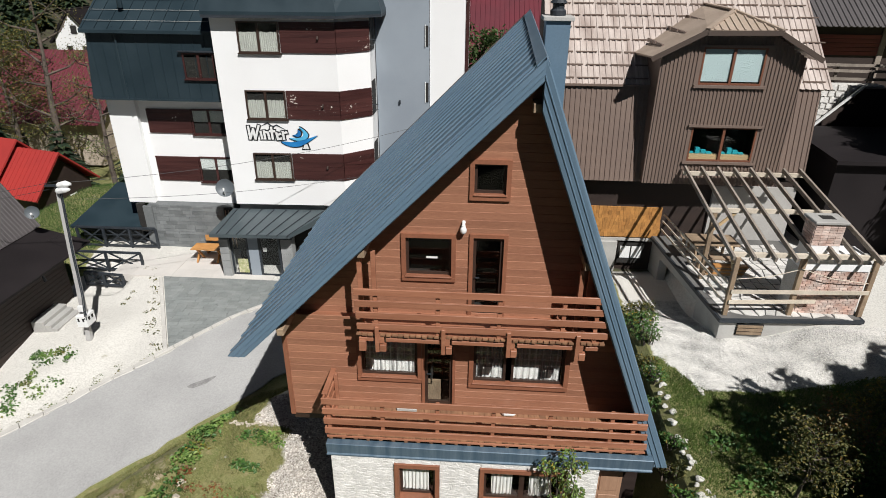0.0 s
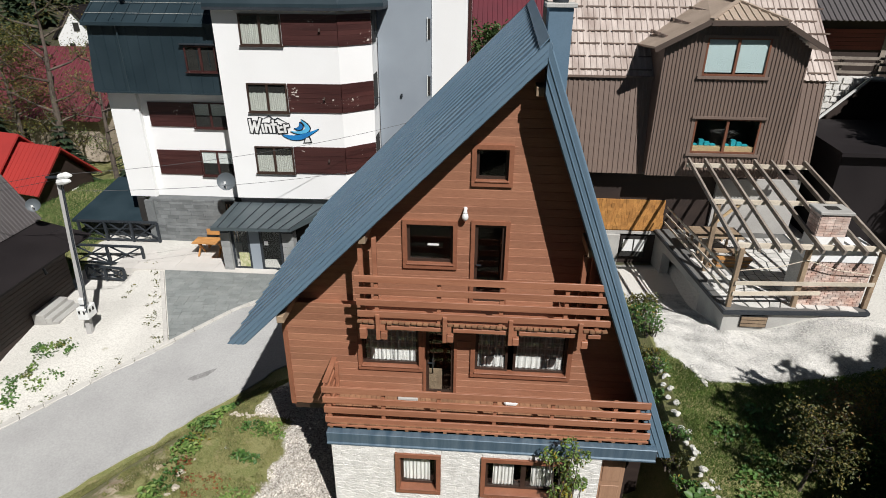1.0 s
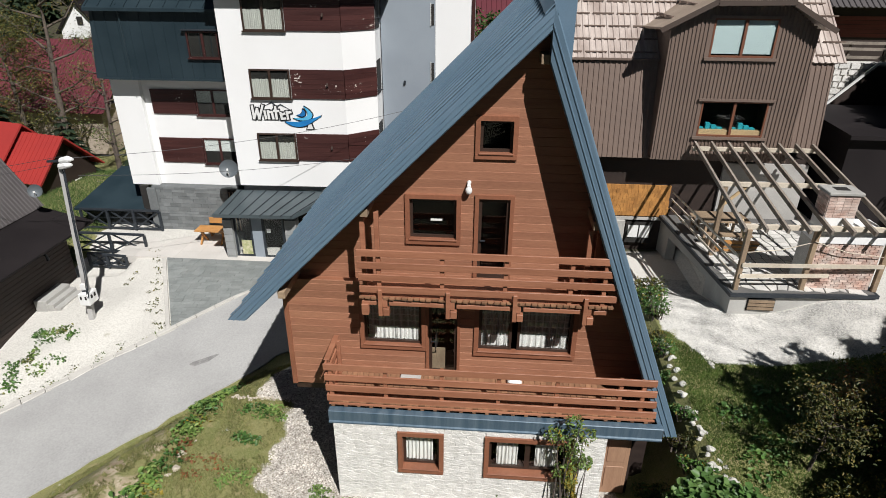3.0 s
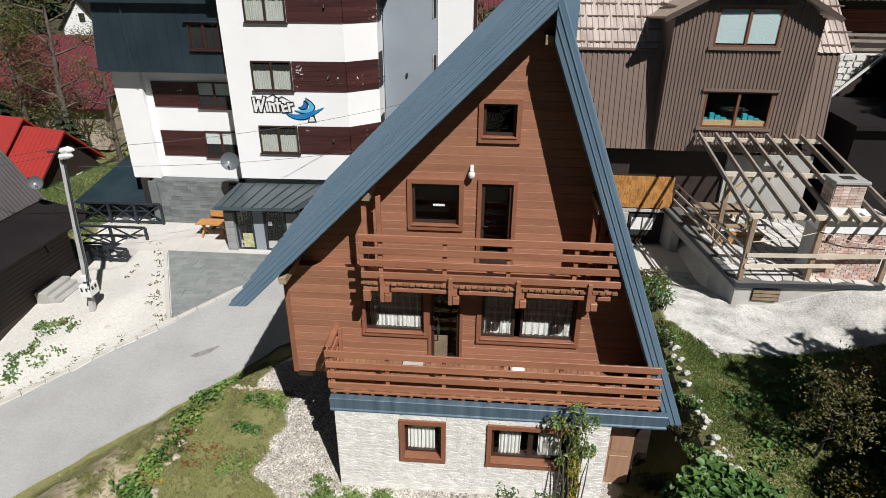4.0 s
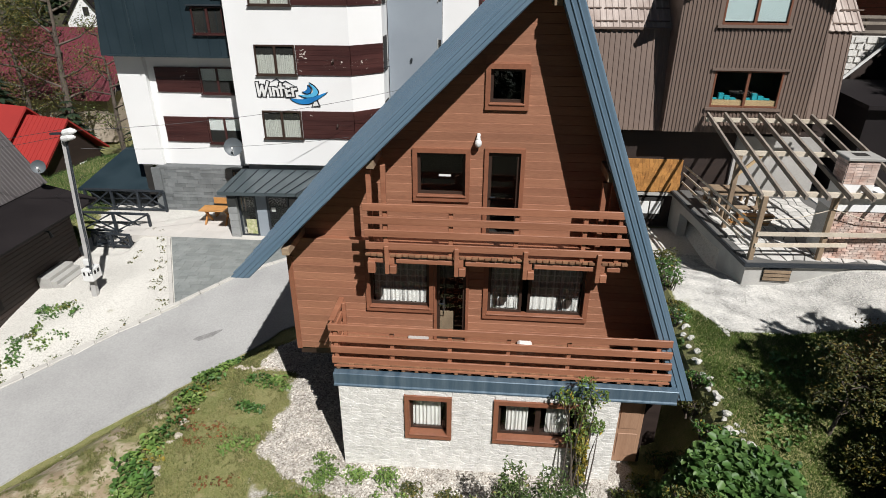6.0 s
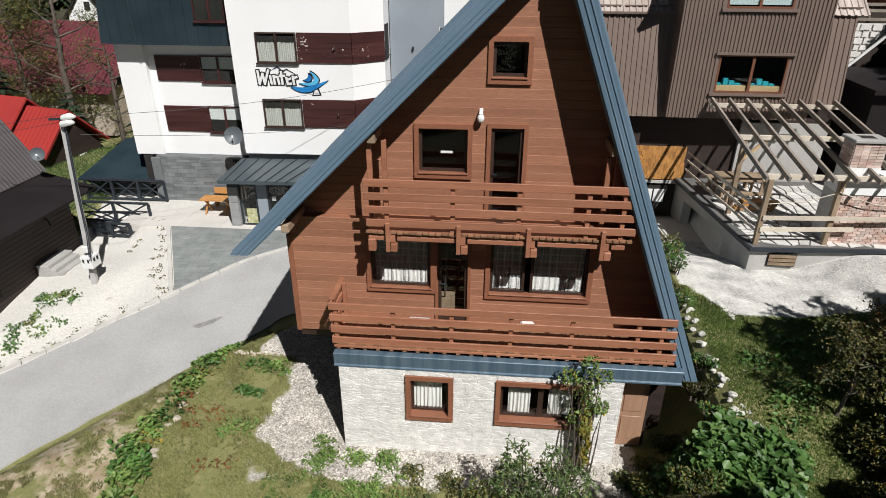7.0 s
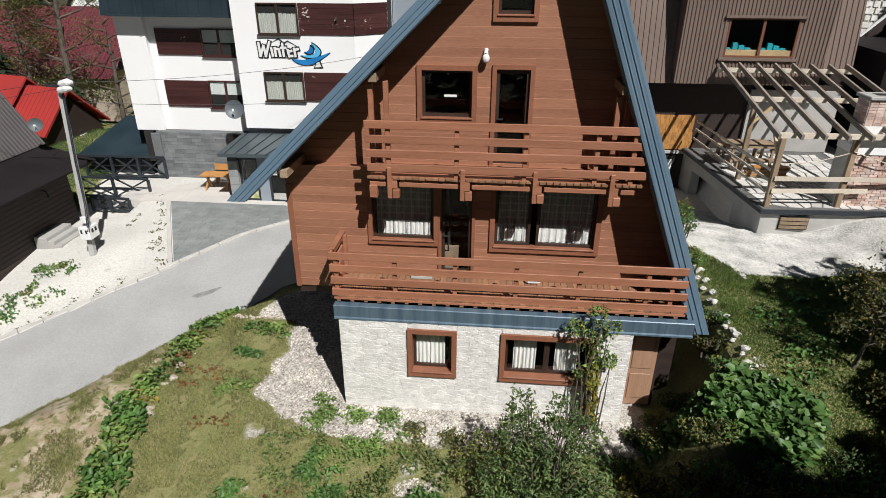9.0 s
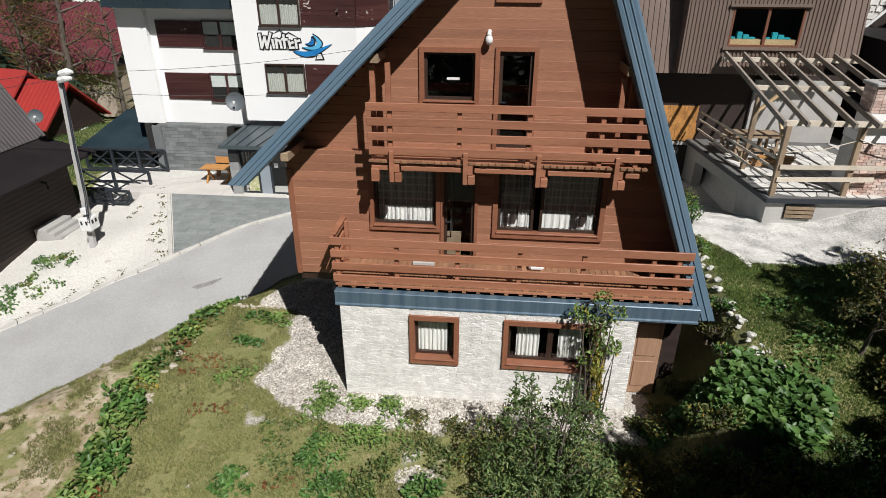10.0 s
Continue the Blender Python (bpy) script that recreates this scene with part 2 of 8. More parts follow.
def ground_material():
    mat = bpy.data.materials.new("grass_gravel_and_earth")
    mat.use_nodes = True
    nt = mat.node_tree
    n, link = nt.nodes, nt.links.new
    b = n["Principled BSDF"]
    b.inputs["Roughness"].default_value = 0.95
    co = n.new("ShaderNodeTexCoord")

    def noise_of(scale, detail=6):
        t = n.new("ShaderNodeTexNoise")
        t.inputs["Scale"].default_value, t.inputs["Detail"].default_value = scale, detail
        link(co.outputs["Object"], t.inputs["Vector"])
        return t.outputs["Fac"]

    def blend(fac, c0, c1, lo=0.4, hi=0.6):
        r = n.new("ShaderNodeMapRange")
        r.inputs["From Min"].default_value, r.inputs["From Max"].default_value = lo, hi
        link(fac, r.inputs["Value"])
        m = n.new("ShaderNodeMix")
        m.data_type = "RGBA"
        link(r.outputs[0], m.inputs[0])
        for k, c in ((6, c0), (7, c1)):
            if isinstance(c, tuple):
                m.inputs[k].default_value = (*c, 1)
            else:
                link(c, m.inputs[k])
        return m.outputs[2]

    lawn = blend(noise_of(0.9), (0.150, 0.165, 0.050), (0.205, 0.195, 0.075))
    lawn = blend(noise_of(14), lawn, (0.11, 0.125, 0.04), 0.5, 0.72)
    lawn = blend(noise_of(38, 3), lawn, (0.27, 0.25, 0.11), 0.48, 0.66)
    lawn = blend(noise_of(4.5), lawn, (0.29, 0.24, 0.125), 0.58, 0.76)
    stones = blend(noise_of(26, 3), (0.52, 0.49, 0.44), (0.27, 0.245, 0.21), 0.40, 0.62)
    white = blend(noise_of(18, 4), (0.62, 0.60, 0.55), (0.47, 0.45, 0.41), 0.42, 0.66)
    earth = blend(noise_of(3), (0.33, 0.255, 0.165), (0.47, 0.395, 0.29))
    earth = blend(noise_of(22, 4), earth, (0.30, 0.22, 0.14), 0.55, 0.68)
    earth = blend(noise_of(1.1), earth, lawn, 0.47, 0.56)
    earth = blend(noise_of(7), earth, lawn, 0.54, 0.64)
    # woodland litter; the same dark colour paints shade on garden ground
    litter_and_shade = blend(noise_of(2.0), (0.035, 0.028, 0.018), (0.05, 0.05, 0.022))
    masks = n.new("ShaderNodeVertexColor")
    masks.layer_name = "cover"
    split = n.new("ShaderNodeSeparateColor")
    link(masks.outputs["Color"], split.inputs[0])
    jitter = noise_of(2.2)

    def masked(channel, c0, c1):
        add = n.new("ShaderNodeMath")
        add.operation = "ADD"
        link(split.outputs[channel], add.inputs[0])
        link(jitter, add.inputs[1])
        return blend(add.outputs[0], c0, c1, 0.93, 1.07)

    c = masked(1, lawn, earth)
    c = masked(0, c, stones)
    c = masked(2, c, white)
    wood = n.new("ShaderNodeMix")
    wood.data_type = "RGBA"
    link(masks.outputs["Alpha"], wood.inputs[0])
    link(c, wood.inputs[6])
    link(litter_and_shade, wood.inputs[7])
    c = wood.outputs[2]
    link(c, b.inputs["Base Color"])
    bp = n.new("ShaderNodeBump")
    bp.inputs["Strength"].default_value, bp.inputs["Distance"].default_value = 0.6, 0.05
    link(noise_of(24, 5), bp.inputs["Height"])
    link(bp.outputs[0], b.inputs["Normal"])
    return mat


def axis(lo, hi, step, far):
    a = list(np.arange(lo, hi + 1e-6, step))
    k, left = step, [lo]
    while left[-1] > -far:
        k *= 1.35
        left.append(left[-1] - k)
    k, rightward = step, [hi]
    while rightward[-1] < far:
        k *= 1.35
        rightward.append(rightward[-1] + k)
    return left[:0:-1] + a + rightward[1:]


def band_x(y):
    """The line of broad-leaved plants along the top of the bank."""
    line = ((-4.0, -4.1), (-3.0, -4.35), (-2.1, -4.7), (-0.8, -5.0), (0.65, -4.95), (2.0, -4.8), (3.6, -4.5), (6.0, -4.1))
    for (a, p), (b, q) in zip(line, line[1:]):
        if y <= b:
            return mix(p, q, max(0.0, (y - a) / (b - a)))
    return line[-1][1]


def cover_at(x, y):
    """How far gravel and bare earth cover the ground."""
    d = bank_way(x, y)
    w = 3.0 + 0.4 * min(3.5, max(0.0, 3 - y))
    gravel = earth = white = 0.0
    # the strip of gravel round the stone base
    left = -2.3 + 0.35 * noise.noise((x * 1.3, y * 1.3, 4)) + 1.9 * max(0.0, -0.05 - y) - 1.3 * smooth(3.2, 3.5, y)
    gravel = max(gravel, smooth(left - 0.3, left + 0.6, x) * smooth(-1.35, -0.7, y) * (1 - smooth(6.6, 7.4, x)) * (1 - smooth(5, 6, y)))
    gravel = max(gravel, 0.48 * smooth(0.7, 0.15, math.hypot(x + 1.95, (y + 1.0) * 1.6)), 0.5 * smooth(0.9, 0.3, math.hypot(x - 1.9, y + 2.1)))
    # white chippings beside the terrace, and across the road
    gravel = max(gravel, smooth(9.6, 9.9, x + 0.6 * (min(y, 4.9) - 3.5)) * smooth(3.15, 3.6, y - 0.22 * max(0.0, x - 11.5)) * (1 - smooth(24, 26, x)))
    if d < -2.2 and x < -3:
        gravel = 1.0
    white = 1.0 if gravel and (x > 7 or d < -2.2) else 0.0
    if 0 < d and y < 2.6:
        edge = band_x(y) - 0.35
        earth = smooth(0.6, 1.3, d) * smooth(edge + 0.3, edge - 0.2, x) * (1 - 0.5 * smooth(0.6, 2.4, y))
    if y > 11.8 and 7 < x < 11.2:
        gravel = white = 0.0
    if (y > 22 and x < -8) or (x < -16.5 and y > 12.5):
        gravel = white = 0.0
    return gravel, earth, white * gravel


def make_ground():
    xs, ys = axis(-16, 18, 0.25, 2500), axis(-8, 20, 0.25, 2500)
    verts, faces, cover = [], [], []
    for y in ys:
        for x in xs:
            near = -17 < x < 19 and -9 < y < 21
            verts.append((x, y, ground_z(x, y) + (0.035 * noise.noise((x * 0.9, y * 0.9, 3)) if near else 0)))
            cover.append(cover_at(x, y))
    w = len(xs)
    for j in range(len(ys) - 1):
        for i in range(w - 1):
            k = j * w + i
            faces.append((k, k + 1, k + 1 + w, k + w))
    me = bpy.data.meshes.new("ground")
    me.from_pydata(verts, [], faces)
    layer = me.color_attributes.new("cover", "FLOAT_COLOR", "POINT")
    for k, (g, e, w_) in enumerate(cover):
        x, y = verts[k][:2]
        # far wood floor; low y added against bounced light; last two terms paint shade
        wood_and_shade = max(smooth(5.0, 7.5, -y), smooth(70, 85, y), smooth(46, 56, y) * smooth(-15, -25, x), smooth(1.8, 2.3, -y) * smooth(6.0, 6.7, x), smooth(11.6, 11.9, y) * smooth(7.5, 7.9, x) * smooth(11.6, 11.3, x) * smooth(13.5, 12.5, y))
        layer.data[k].color = (g * 0.5 + 0.25, e * 0.5 + 0.25, w_ * 0.5 + 0.25, wood_and_shade)
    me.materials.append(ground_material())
    return tagged(new("ground", me), "sloping ground of patchy grass, white gravel and bare earth", "ground", kind="structure")


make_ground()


def on_ground(x, y, lift=0.0):
    return (x, y, ground_z(x, y) + lift)


# ---- the chalet ----
RIDGE_X, RIDGE_Z = 4.46, 11.41
LEFT_SLOPE, RIGHT_SLOPE = 0.966, 2.60
VERGE_Y, PEAK_Y, BACK_Y = 0.21, 0.92, 8.3      # the verge rakes back towards the ridge
LEFT_X, RIGHT_X = -2.19, 7.94


def roof_span(z, drop):
    """The wall's reach in x under the roof at height z, drop below the roof's top."""
    return RIDGE_X - (RIDGE_Z - drop - z) / LEFT_SLOPE, RIDGE_X + (RIDGE_Z - drop * 1.9 - z) / RIGHT_SLOPE


chalet = thing("chalet", (3.2, 0, 0), "steep-roofed red-brown timber chalet on a pale stone base", "house")


def roof_slope(side):
    """One slope: a ribbed sheet, with a folded verge band in front and a timber soffit under it."""
    slope = LEFT_SLOPE if side < 0 else RIGHT_SLOPE
    end = LEFT_X if side < 0 else RIGHT_X
    run = Vector((side * 1.0, 0, -slope)).normalized()
    normal = Vector((side * slope, 0, 1.0)).normalized()
    length = abs(end - RIDGE_X) * math.hypot(1, slope)
    top = Vector((RIDGE_X, 0, RIDGE_Z))

    def at(s, y, h):
        lift = max(0.0, y - PEAK_Y) * (1 - s / length)      # the ridge climbs a little towards the back
        return top + run * s + normal * h + Vector((0.022 * lift, y, 0.045 * lift))

    def rake(s):
        return (PEAK_Y - VERGE_Y) * (1 - s / length)

    # ribbed sheet: low trapezoid ribs along y
    bm = bmesh.new()
    prof, y = [], VERGE_Y + 0.42
    while y < BACK_Y:
        prof += [(y, 0.0), (y + 0.36, 0.0), (y + 0.364, 0.030), (y + 0.43, 0.032), (y + 0.436, 0.0)]
        y += 0.49
    least = PEAK_Y + 0.40
    tops = [(bm.verts.new(at(0, max(a, least), h)), bm.verts.new(at(length, a, h))) for a, h in prof]
    lows = [(bm.verts.new(at(0, max(a, least), h - 0.02)), bm.verts.new(at(length, a, h - 0.02))) for a, h in prof]
    for k in range(len(prof) - 1):
        bm.faces.new((tops[k][0], tops[k + 1][0], tops[k + 1][1], tops[k][1]))
        bm.faces.new((lows[k][0], lows[k][1], lows[k + 1][1], lows[k + 1][0]))
        bm.faces.new((tops[k][1], tops[k + 1][1], lows[k + 1][1], lows[k][1]))
    roof = part("roof", bm, ROOF, chalet, "blue-grey ribbed metal sheet roof slope")
    # verge band: stepped folds over the edge
    bm = bmesh.new()
    y0 = VERGE_Y
    fold = [(y0 + 0.44, 0.03), (y0 + 0.26, 0.035), (y0 + 0.25, 0.06), (y0 + 0.20, 0.06), (y0 + 0.19, 0.03), (y0 + 0.02, 0.035), (y0, 0.02),
            (y0, -0.10), (y0 - 0.02, -0.11), (y0 - 0.02, -0.13), (y0, -0.14), (y0, -0.24), (y0 - 0.02, -0.25), (y0 - 0.02, -0.27), (y0, -0.28), (y0, -0.40), (y0 + 0.03, -0.41), (y0 + 0.03, -0.43), (y0 + 0.44, -0.43)]
    deep = 0.62 if side < 0 else 0.8
    fold = [(y, h * deep if h < 0 else h * 0.7) for y, h in fold]
    n = len(fold)
    a = [bm.verts.new(at(-slope * h, y + rake(0), h)) for y, h in fold]      # mitred at the ridge
    b = [bm.verts.new(at(length + h / slope, y, h)) for y, h in fold]      # cut level at the foot
    for k in range(n):
        bm.faces.new((a[k], a[(k + 1) % n], b[(k + 1) % n], b[k]))
    bm.faces.new(a[::-1])
    bm.faces.new(b)
    part("verge_trim", bm, ROOF, roof)
    # soffit boards under the sheet
    bm = bmesh.new()
    for k in range(40):
        y = VERGE_Y + 0.45 + k * 0.22
        ya = max(y, PEAK_Y + 0.44 + 0.0005 * k)
        p = [at(0.2, ya, -0.05), at(length - 0.05, y, -0.05), at(length - 0.05, y, -0.16), at(0.2, ya, -0.16)]
        q = [v + Vector((0, 0.2185, 0)) for v in p]
        vs = [bm.verts.new(v) for v in p + q]
        for f in ((0, 1, 2, 3), (7, 6, 5, 4), (0, 4, 5, 1), (1, 5, 6, 2), (2, 6, 7, 3), (3, 7, 4, 0)):
            bm.faces.new([vs[i] for i in f])
    part("soffit", bm, DARKWOOD, chalet)
    return roof


roof_slope(-1)
roof_slope(1)
bm = bmesh.new()
prism(bm, [(-0.16, -0.13), (-0.17, -0.10), (0, 0.075), (0.10, -0.10), (0.09, -0.14), (0, 0.05)], PEAK_Y + 0.1, BACK_Y + 0.02, lambda u, v, w: (RIDGE_X + u + 0.022 * (w - PEAK_Y), w, RIDGE_Z + v + 0.01 + 0.045 * (w - PEAK_Y)))
part("ridge_cap", bm, ROOF, chalet)

UPPER_Y, LOWER_Y, DECK_Z, FLOOR_Z = 1.58, 1.36, 5.52, 2.80
BOARD = 0.195
# openings in the walls: x0, x1, z0, z1 of the outer trim
UPPER_HOLES = [(1.60, 2.84, 6.39, 7.58), (3.14, 4.0, 5.55, 7.61), (3.11, 3.99, 8.42, 9.33)]
LOWER_HOLES = [(0.47, 2.07, 3.63, 5.1), (2.07, 2.89, 2.85, 5.1), (3.22, 5.64, 3.56, 5.1)]


def boarded_wall(name, y, z0, z1, holes, x_lo, x_hi, drop):
    wall = None
    # backing
    bm = bmesh.new()
    cuts = sorted({z0, z1, *[h for hole in holes for h in hole[2:]]})
    rows, z = [], z0
    while z < z1 - 0.02:
        rows.append((z, min(z + BOARD, z1)))
        z += BOARD
    pieces = []
    for za, zb in rows:
        xa, xb = roof_span(zb, drop)
        xa, xb = max(xa, x_lo), min(xb, x_hi)
        if xb - xa < 0.08:
            continue
        spans = [(xa, xb)]
        for h0, h1, v0, v1 in holes:
            if v0 < zb - 0.004 and v1 > za + 0.004:
                spans = [s for a, b in spans for s in ((a, min(b, h0)), (max(a, h1), b)) if s[1] - s[0] > 0.03]
                if v0 > za + 0.012:
                    pieces.append((max(xa, h0), min(xb, h1), za, v0))
                if v1 < zb - 0.012:
                    pieces.append((max(xa, h0), min(xb, h1), v1, zb))
        pieces += [(a, b, za, zb) for a, b in spans]
    for a, b, za, zb in pieces:
        box(bm, a, b, y + 0.035, y + 0.20, za, zb)
    wall = part(name, bm, RAILWOOD, chalet, "wall of stained horizontal boards")
    for a, b, za, zb in pieces:
        q = bmesh.new()
        lean = 0.012
        prism(q, [(y + 0.007, za + 0.0005), (y + 0.05, za + 0.0005), (y + 0.05, zb - 0.0005), (y + 0.008, zb - 0.0005), (y + 0.001, zb - 0.005)], a, b, lambda u, v, w: (w, u, v))
        part("board", q, WOOD, wall)
    return wall


boarded_wall("upper_wall", UPPER_Y, 5.4, 11.0, UPPER_HOLES, -3, 9, 0.2)
boarded_wall("lower_wall", LOWER_Y, 2.42, 5.45, LOWER_HOLES, -1.34, 7.75, 0.2)
# side and back walls of the timber storeys
bm = bmesh.new()
box(bm, -1.32, -1.15, LOWER_Y + 0.05, 8.6, 2.42, 5.45)
box(bm, 6.3, 6.5, LOWER_Y + 0.3, 8.6, 0, 5.0)
prism(bm, [(-1.3, 0), (6.5, 0), (6.5, 5.4), (4.4, 10.9), (-1.3, 5.4)], 8.4, 8.6, front)
part("side_wall", bm, WOOD, chalet)
# stone base
stone_base = part("stone_base", box(bmesh.new(), 0.0, 6.36, 0.02, 0.35, -0.6, 1.0), MORTAR, chalet, "pale limestone wall in thin uneven courses")
for x0, x1, z0, z1 in ((0.0, 1.52, 1.001, 2.42), (2.61, 3.57, 1.001, 2.42), (5.62, 6.36, 1.001, 2.42), (1.521, 2.609, 2.24, 2.42), (3.571, 5.619, 2.24, 2.42)):
    part("pier", box(bmesh.new(), x0, x1, 0.02, 0.35, z0, z1), MORTAR, stone_base)
part("flank_wall", box(bmesh.new(), 0.0, 0.35, 0.351, 8.4, -1.2, 2.42), MORTAR, stone_base)
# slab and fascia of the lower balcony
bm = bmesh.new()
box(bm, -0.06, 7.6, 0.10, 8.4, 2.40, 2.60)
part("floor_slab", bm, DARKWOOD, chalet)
bm = bmesh.new()
prism(bm, [(0.0, 2.385), (0.03, 2.37), (0.10, 2.41), (0.10, 2.70), (0.20, 2.705), (0.20, 2.72), (0.035, 2.725), (0.022, 2.71), (0.034, 2.44), (0.0, 2.42)], -0.10, 7.56, lambda u, v, w: (w, u, v))
FASCIA = material("streaked_blue_sheet", (0.048, 0.09, 0.132), 0.45, 0.2, (0.24, 0.30, 0.34), 1.6, 0.5, 30, 0.03, stretch=(3.5, 1, 0.25), fine=0.12, spread=0.26)
part("fascia", bm, FASCIA, chalet, "blue-grey sheet metal fascia with pale streaks")


def balcony(name, x0, x1, y, z0, top, posts, wall_y):
    bal = part(name, box(bmesh.new(), x0 + 0.05, x1 - 0.05, y + 0.02, wall_y, z0 - 0.10, z0 - 0.02), RAILWOOD, chalet, "wooden balcony with four horizontal rail boards")
    h = 0.172 if top < 5 else 0.16
    gap = 0.293
    for k in range(4):
        za = top - h - gap * k
        q = box(bmesh.new(), x0 + 0.01 * k, x1 + 0.035 * k, y - 0.05, y - 0.005, za, za + h)
        part("rail_board", q, RAILWOOD, bal, soften=0.006)
    for x in posts:
        part("post", box(bmesh.new(), x - 0.045, x + 0.045, y, y + 0.09, z0 - 0.12, top - 0.05), RAILWOOD, bal, soften=0.006)
    return bal


lower_balcony = balcony("lower_balcony", -0.19, 7.30, 0.275, 2.87, 3.90, [-0.05, 1.23, 2.53, 3.83, 5.15, 6.55, 7.05], LOWER_Y)
upper_balcony = balcony("upper_balcony", 0.66, 6.12, 0.63, 5.53, 6.66, [1.12, 2.5, 3.86, 5.25, 5.95], UPPER_Y)



# ---- windows ----
def wavy_cloth(bm, x0, x1, y, z0, z1, folds, depth, seed):
    rng = random.Random(seed)
    n = folds * 6
    top, low = [], []
    for k in range(n + 1):
        u = k / n
        off = depth * math.sin(u * folds * 2 * math.pi + rng.uniform(-0.5, 0.5)) * rng.uniform(0.6, 1)
        x = mix(x0, x1, u)
        top.append(bm.verts.new((x, y + off * 0.5, z1)))
        low.append(bm.verts.new((x + rng.uniform(-0.01, 0.01), y + off, z0)))
    for k in range(n):
        bm.faces.new((low[k], low[k + 1], top[k + 1], top[k]))
    return bm


def window(parent, name, x0, x1, z0, z1, y, trim=0.11, sashes=((0.0, 1.0),), curtain=True, trim_mat=None, frame_mat=None, cloth=None, fold=7, proud=0.045, cloth_from=0.0, sill=True, deep=0.09, cloth_spans=None, seed=1, hang=0.15, back=0.0, skirt=()):
    """A window in a wall whose face is at y: trim, sill, sashes with panes, a curtain and a near-black box that stands
    in for the unlit room.
    """
    trim_mat, frame_mat, cloth = trim_mat or TRIM, frame_mat or DARKWOOD, cloth or CURTAIN
    q = bmesh.new()
    if trim:
        box(q, x0, x0 + trim, y - proud, y + deep, z0 + trim, z1 - trim)
        box(q, x1 - trim, x1, y - proud, y + deep, z0 + trim, z1 - trim)
        box(q, x0, x1, y - proud, y + deep, z1 - trim, z1)
        box(q, x0, x1, y - proud - 0.01, y + deep, z0, z0 + trim)
    else:
        box(q, x0, x1, y + deep, y + deep + 0.02, z0 - 0.02, z0)
    win = part(name, q, trim_mat, parent)
    a0, a1, b0, b1 = x0 + trim, x1 - trim, z0 + trim, z1 - trim
    if sill:
        part("sill", box(bmesh.new(), a0 - 0.02, a1 + 0.02, y - proud - 0.035, y + deep - 0.01, b0 + 0.002, b0 + 0.035), trim_mat, win, soften=0.006)
        b0 += 0.037
    for u0, u1 in sashes:
        c0, c1 = mix(a0, a1, u0), mix(a0, a1, u1)
        f = 0.06
        q = bmesh.new()
        y0, y1 = y + back + 0.03, y + back + 0.085
        box(q, c0, c0 + f, y0, y1, b0, b1)
        box(q, c1 - f, c1, y0, y1, b0, b1)
        box(q, c0 + f, c1 - f, y0, y1, b0, b0 + f)
        box(q, c0 + f, c1 - f, y0, y1, b1 - f, b1)
        fr = part("window_frame", q, frame_mat, win)
        pane = box(bmesh.new(), c0 + f, c1 - f, y0 + 0.025, y0 + 0.031, b0 + f, b1 - f)
        pane = part("pane", pane, GLASS, win)
        pane.visible_shadow = False
        if curtain:
            spans = cloth_spans or ((0.02, 0.98),)
            for s0, s1 in spans:
                q = wavy_cloth(bmesh.new(), mix(c0 + f, c1 - f, s0), mix(c0 + f, c1 - f, s1), y + hang, b0 + 0.03 + cloth_from, b1 - 0.02, fold, 0.035, seed)
                part("curtain", q, cloth, win, "pale curtain hanging in folds")
        for s0, s1, tall in skirt:
            if u0 <= s0 < u1:
                q = wavy_cloth(bmesh.new(), max(mix(a0, a1, s0), c0 + f), min(mix(a0, a1, s1), c1 - f), y0 + 0.07, b0 + f + 0.005, b0 + f + tall, max(2, int((s1 - s0) * 14)), 0.022, seed + 3)
                part("lace_curtain", q, LACE, win, "short white lace curtain")
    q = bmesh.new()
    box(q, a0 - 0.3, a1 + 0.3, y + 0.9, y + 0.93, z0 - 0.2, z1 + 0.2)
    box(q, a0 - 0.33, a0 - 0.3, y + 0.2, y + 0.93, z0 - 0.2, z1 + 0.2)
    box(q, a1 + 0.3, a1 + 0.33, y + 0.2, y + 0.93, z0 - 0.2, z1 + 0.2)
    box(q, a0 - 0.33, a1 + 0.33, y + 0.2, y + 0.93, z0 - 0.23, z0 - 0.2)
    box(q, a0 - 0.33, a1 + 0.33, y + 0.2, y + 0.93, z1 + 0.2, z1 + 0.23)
    part("unlit_interior", q, UNLIT_DARK, win)
    return win


SHEER = material("checked_net_curtain", (0.17, 0.165, 0.16), 0.9, 0, (0.34, 0.335, 0.325), 5, 0.9, 40, 0.05, stretch=(4, 4, 0.4), fine=0.1)


def checked(mat, pitch, colour):
    """Pale bands woven across a cloth, pitch metres apart."""
    nt = mat.node_tree
    b = nt.nodes["Principled BSDF"]
    last = b.inputs["Base Color"].links[0].from_socket
    co = nt.nodes.new("ShaderNodeTexCoord")
    for way in ("Z", "X"):
        band, gate, mx = (nt.nodes.new("ShaderNode" + k) for k in ("TexWave", "MapRange", "Mix"))
        band.bands_direction = way
        band.inputs["Scale"].default_value = math.pi / (10 * pitch)
        band.inputs["Distortion"].default_value = 0.6
        nt.links.new(co.outputs["Object"], band.inputs["Vector"])
        gate.inputs["From Min"].default_value, gate.inputs["From Max"].default_value, gate.inputs["To Max"].default_value = 0.86, 0.97, 0.6
        nt.links.new(band.outputs["Fac"], gate.inputs["Value"])
        mx.data_type = "RGBA"
        mx.inputs[7].default_value = (*colour, 1)
        nt.links.new(gate.outputs[0], mx.inputs[0])
        nt.links.new(last, mx.inputs[6])
        last = mx.outputs[2]
    nt.links.new(last, b.inputs["Base Color"])


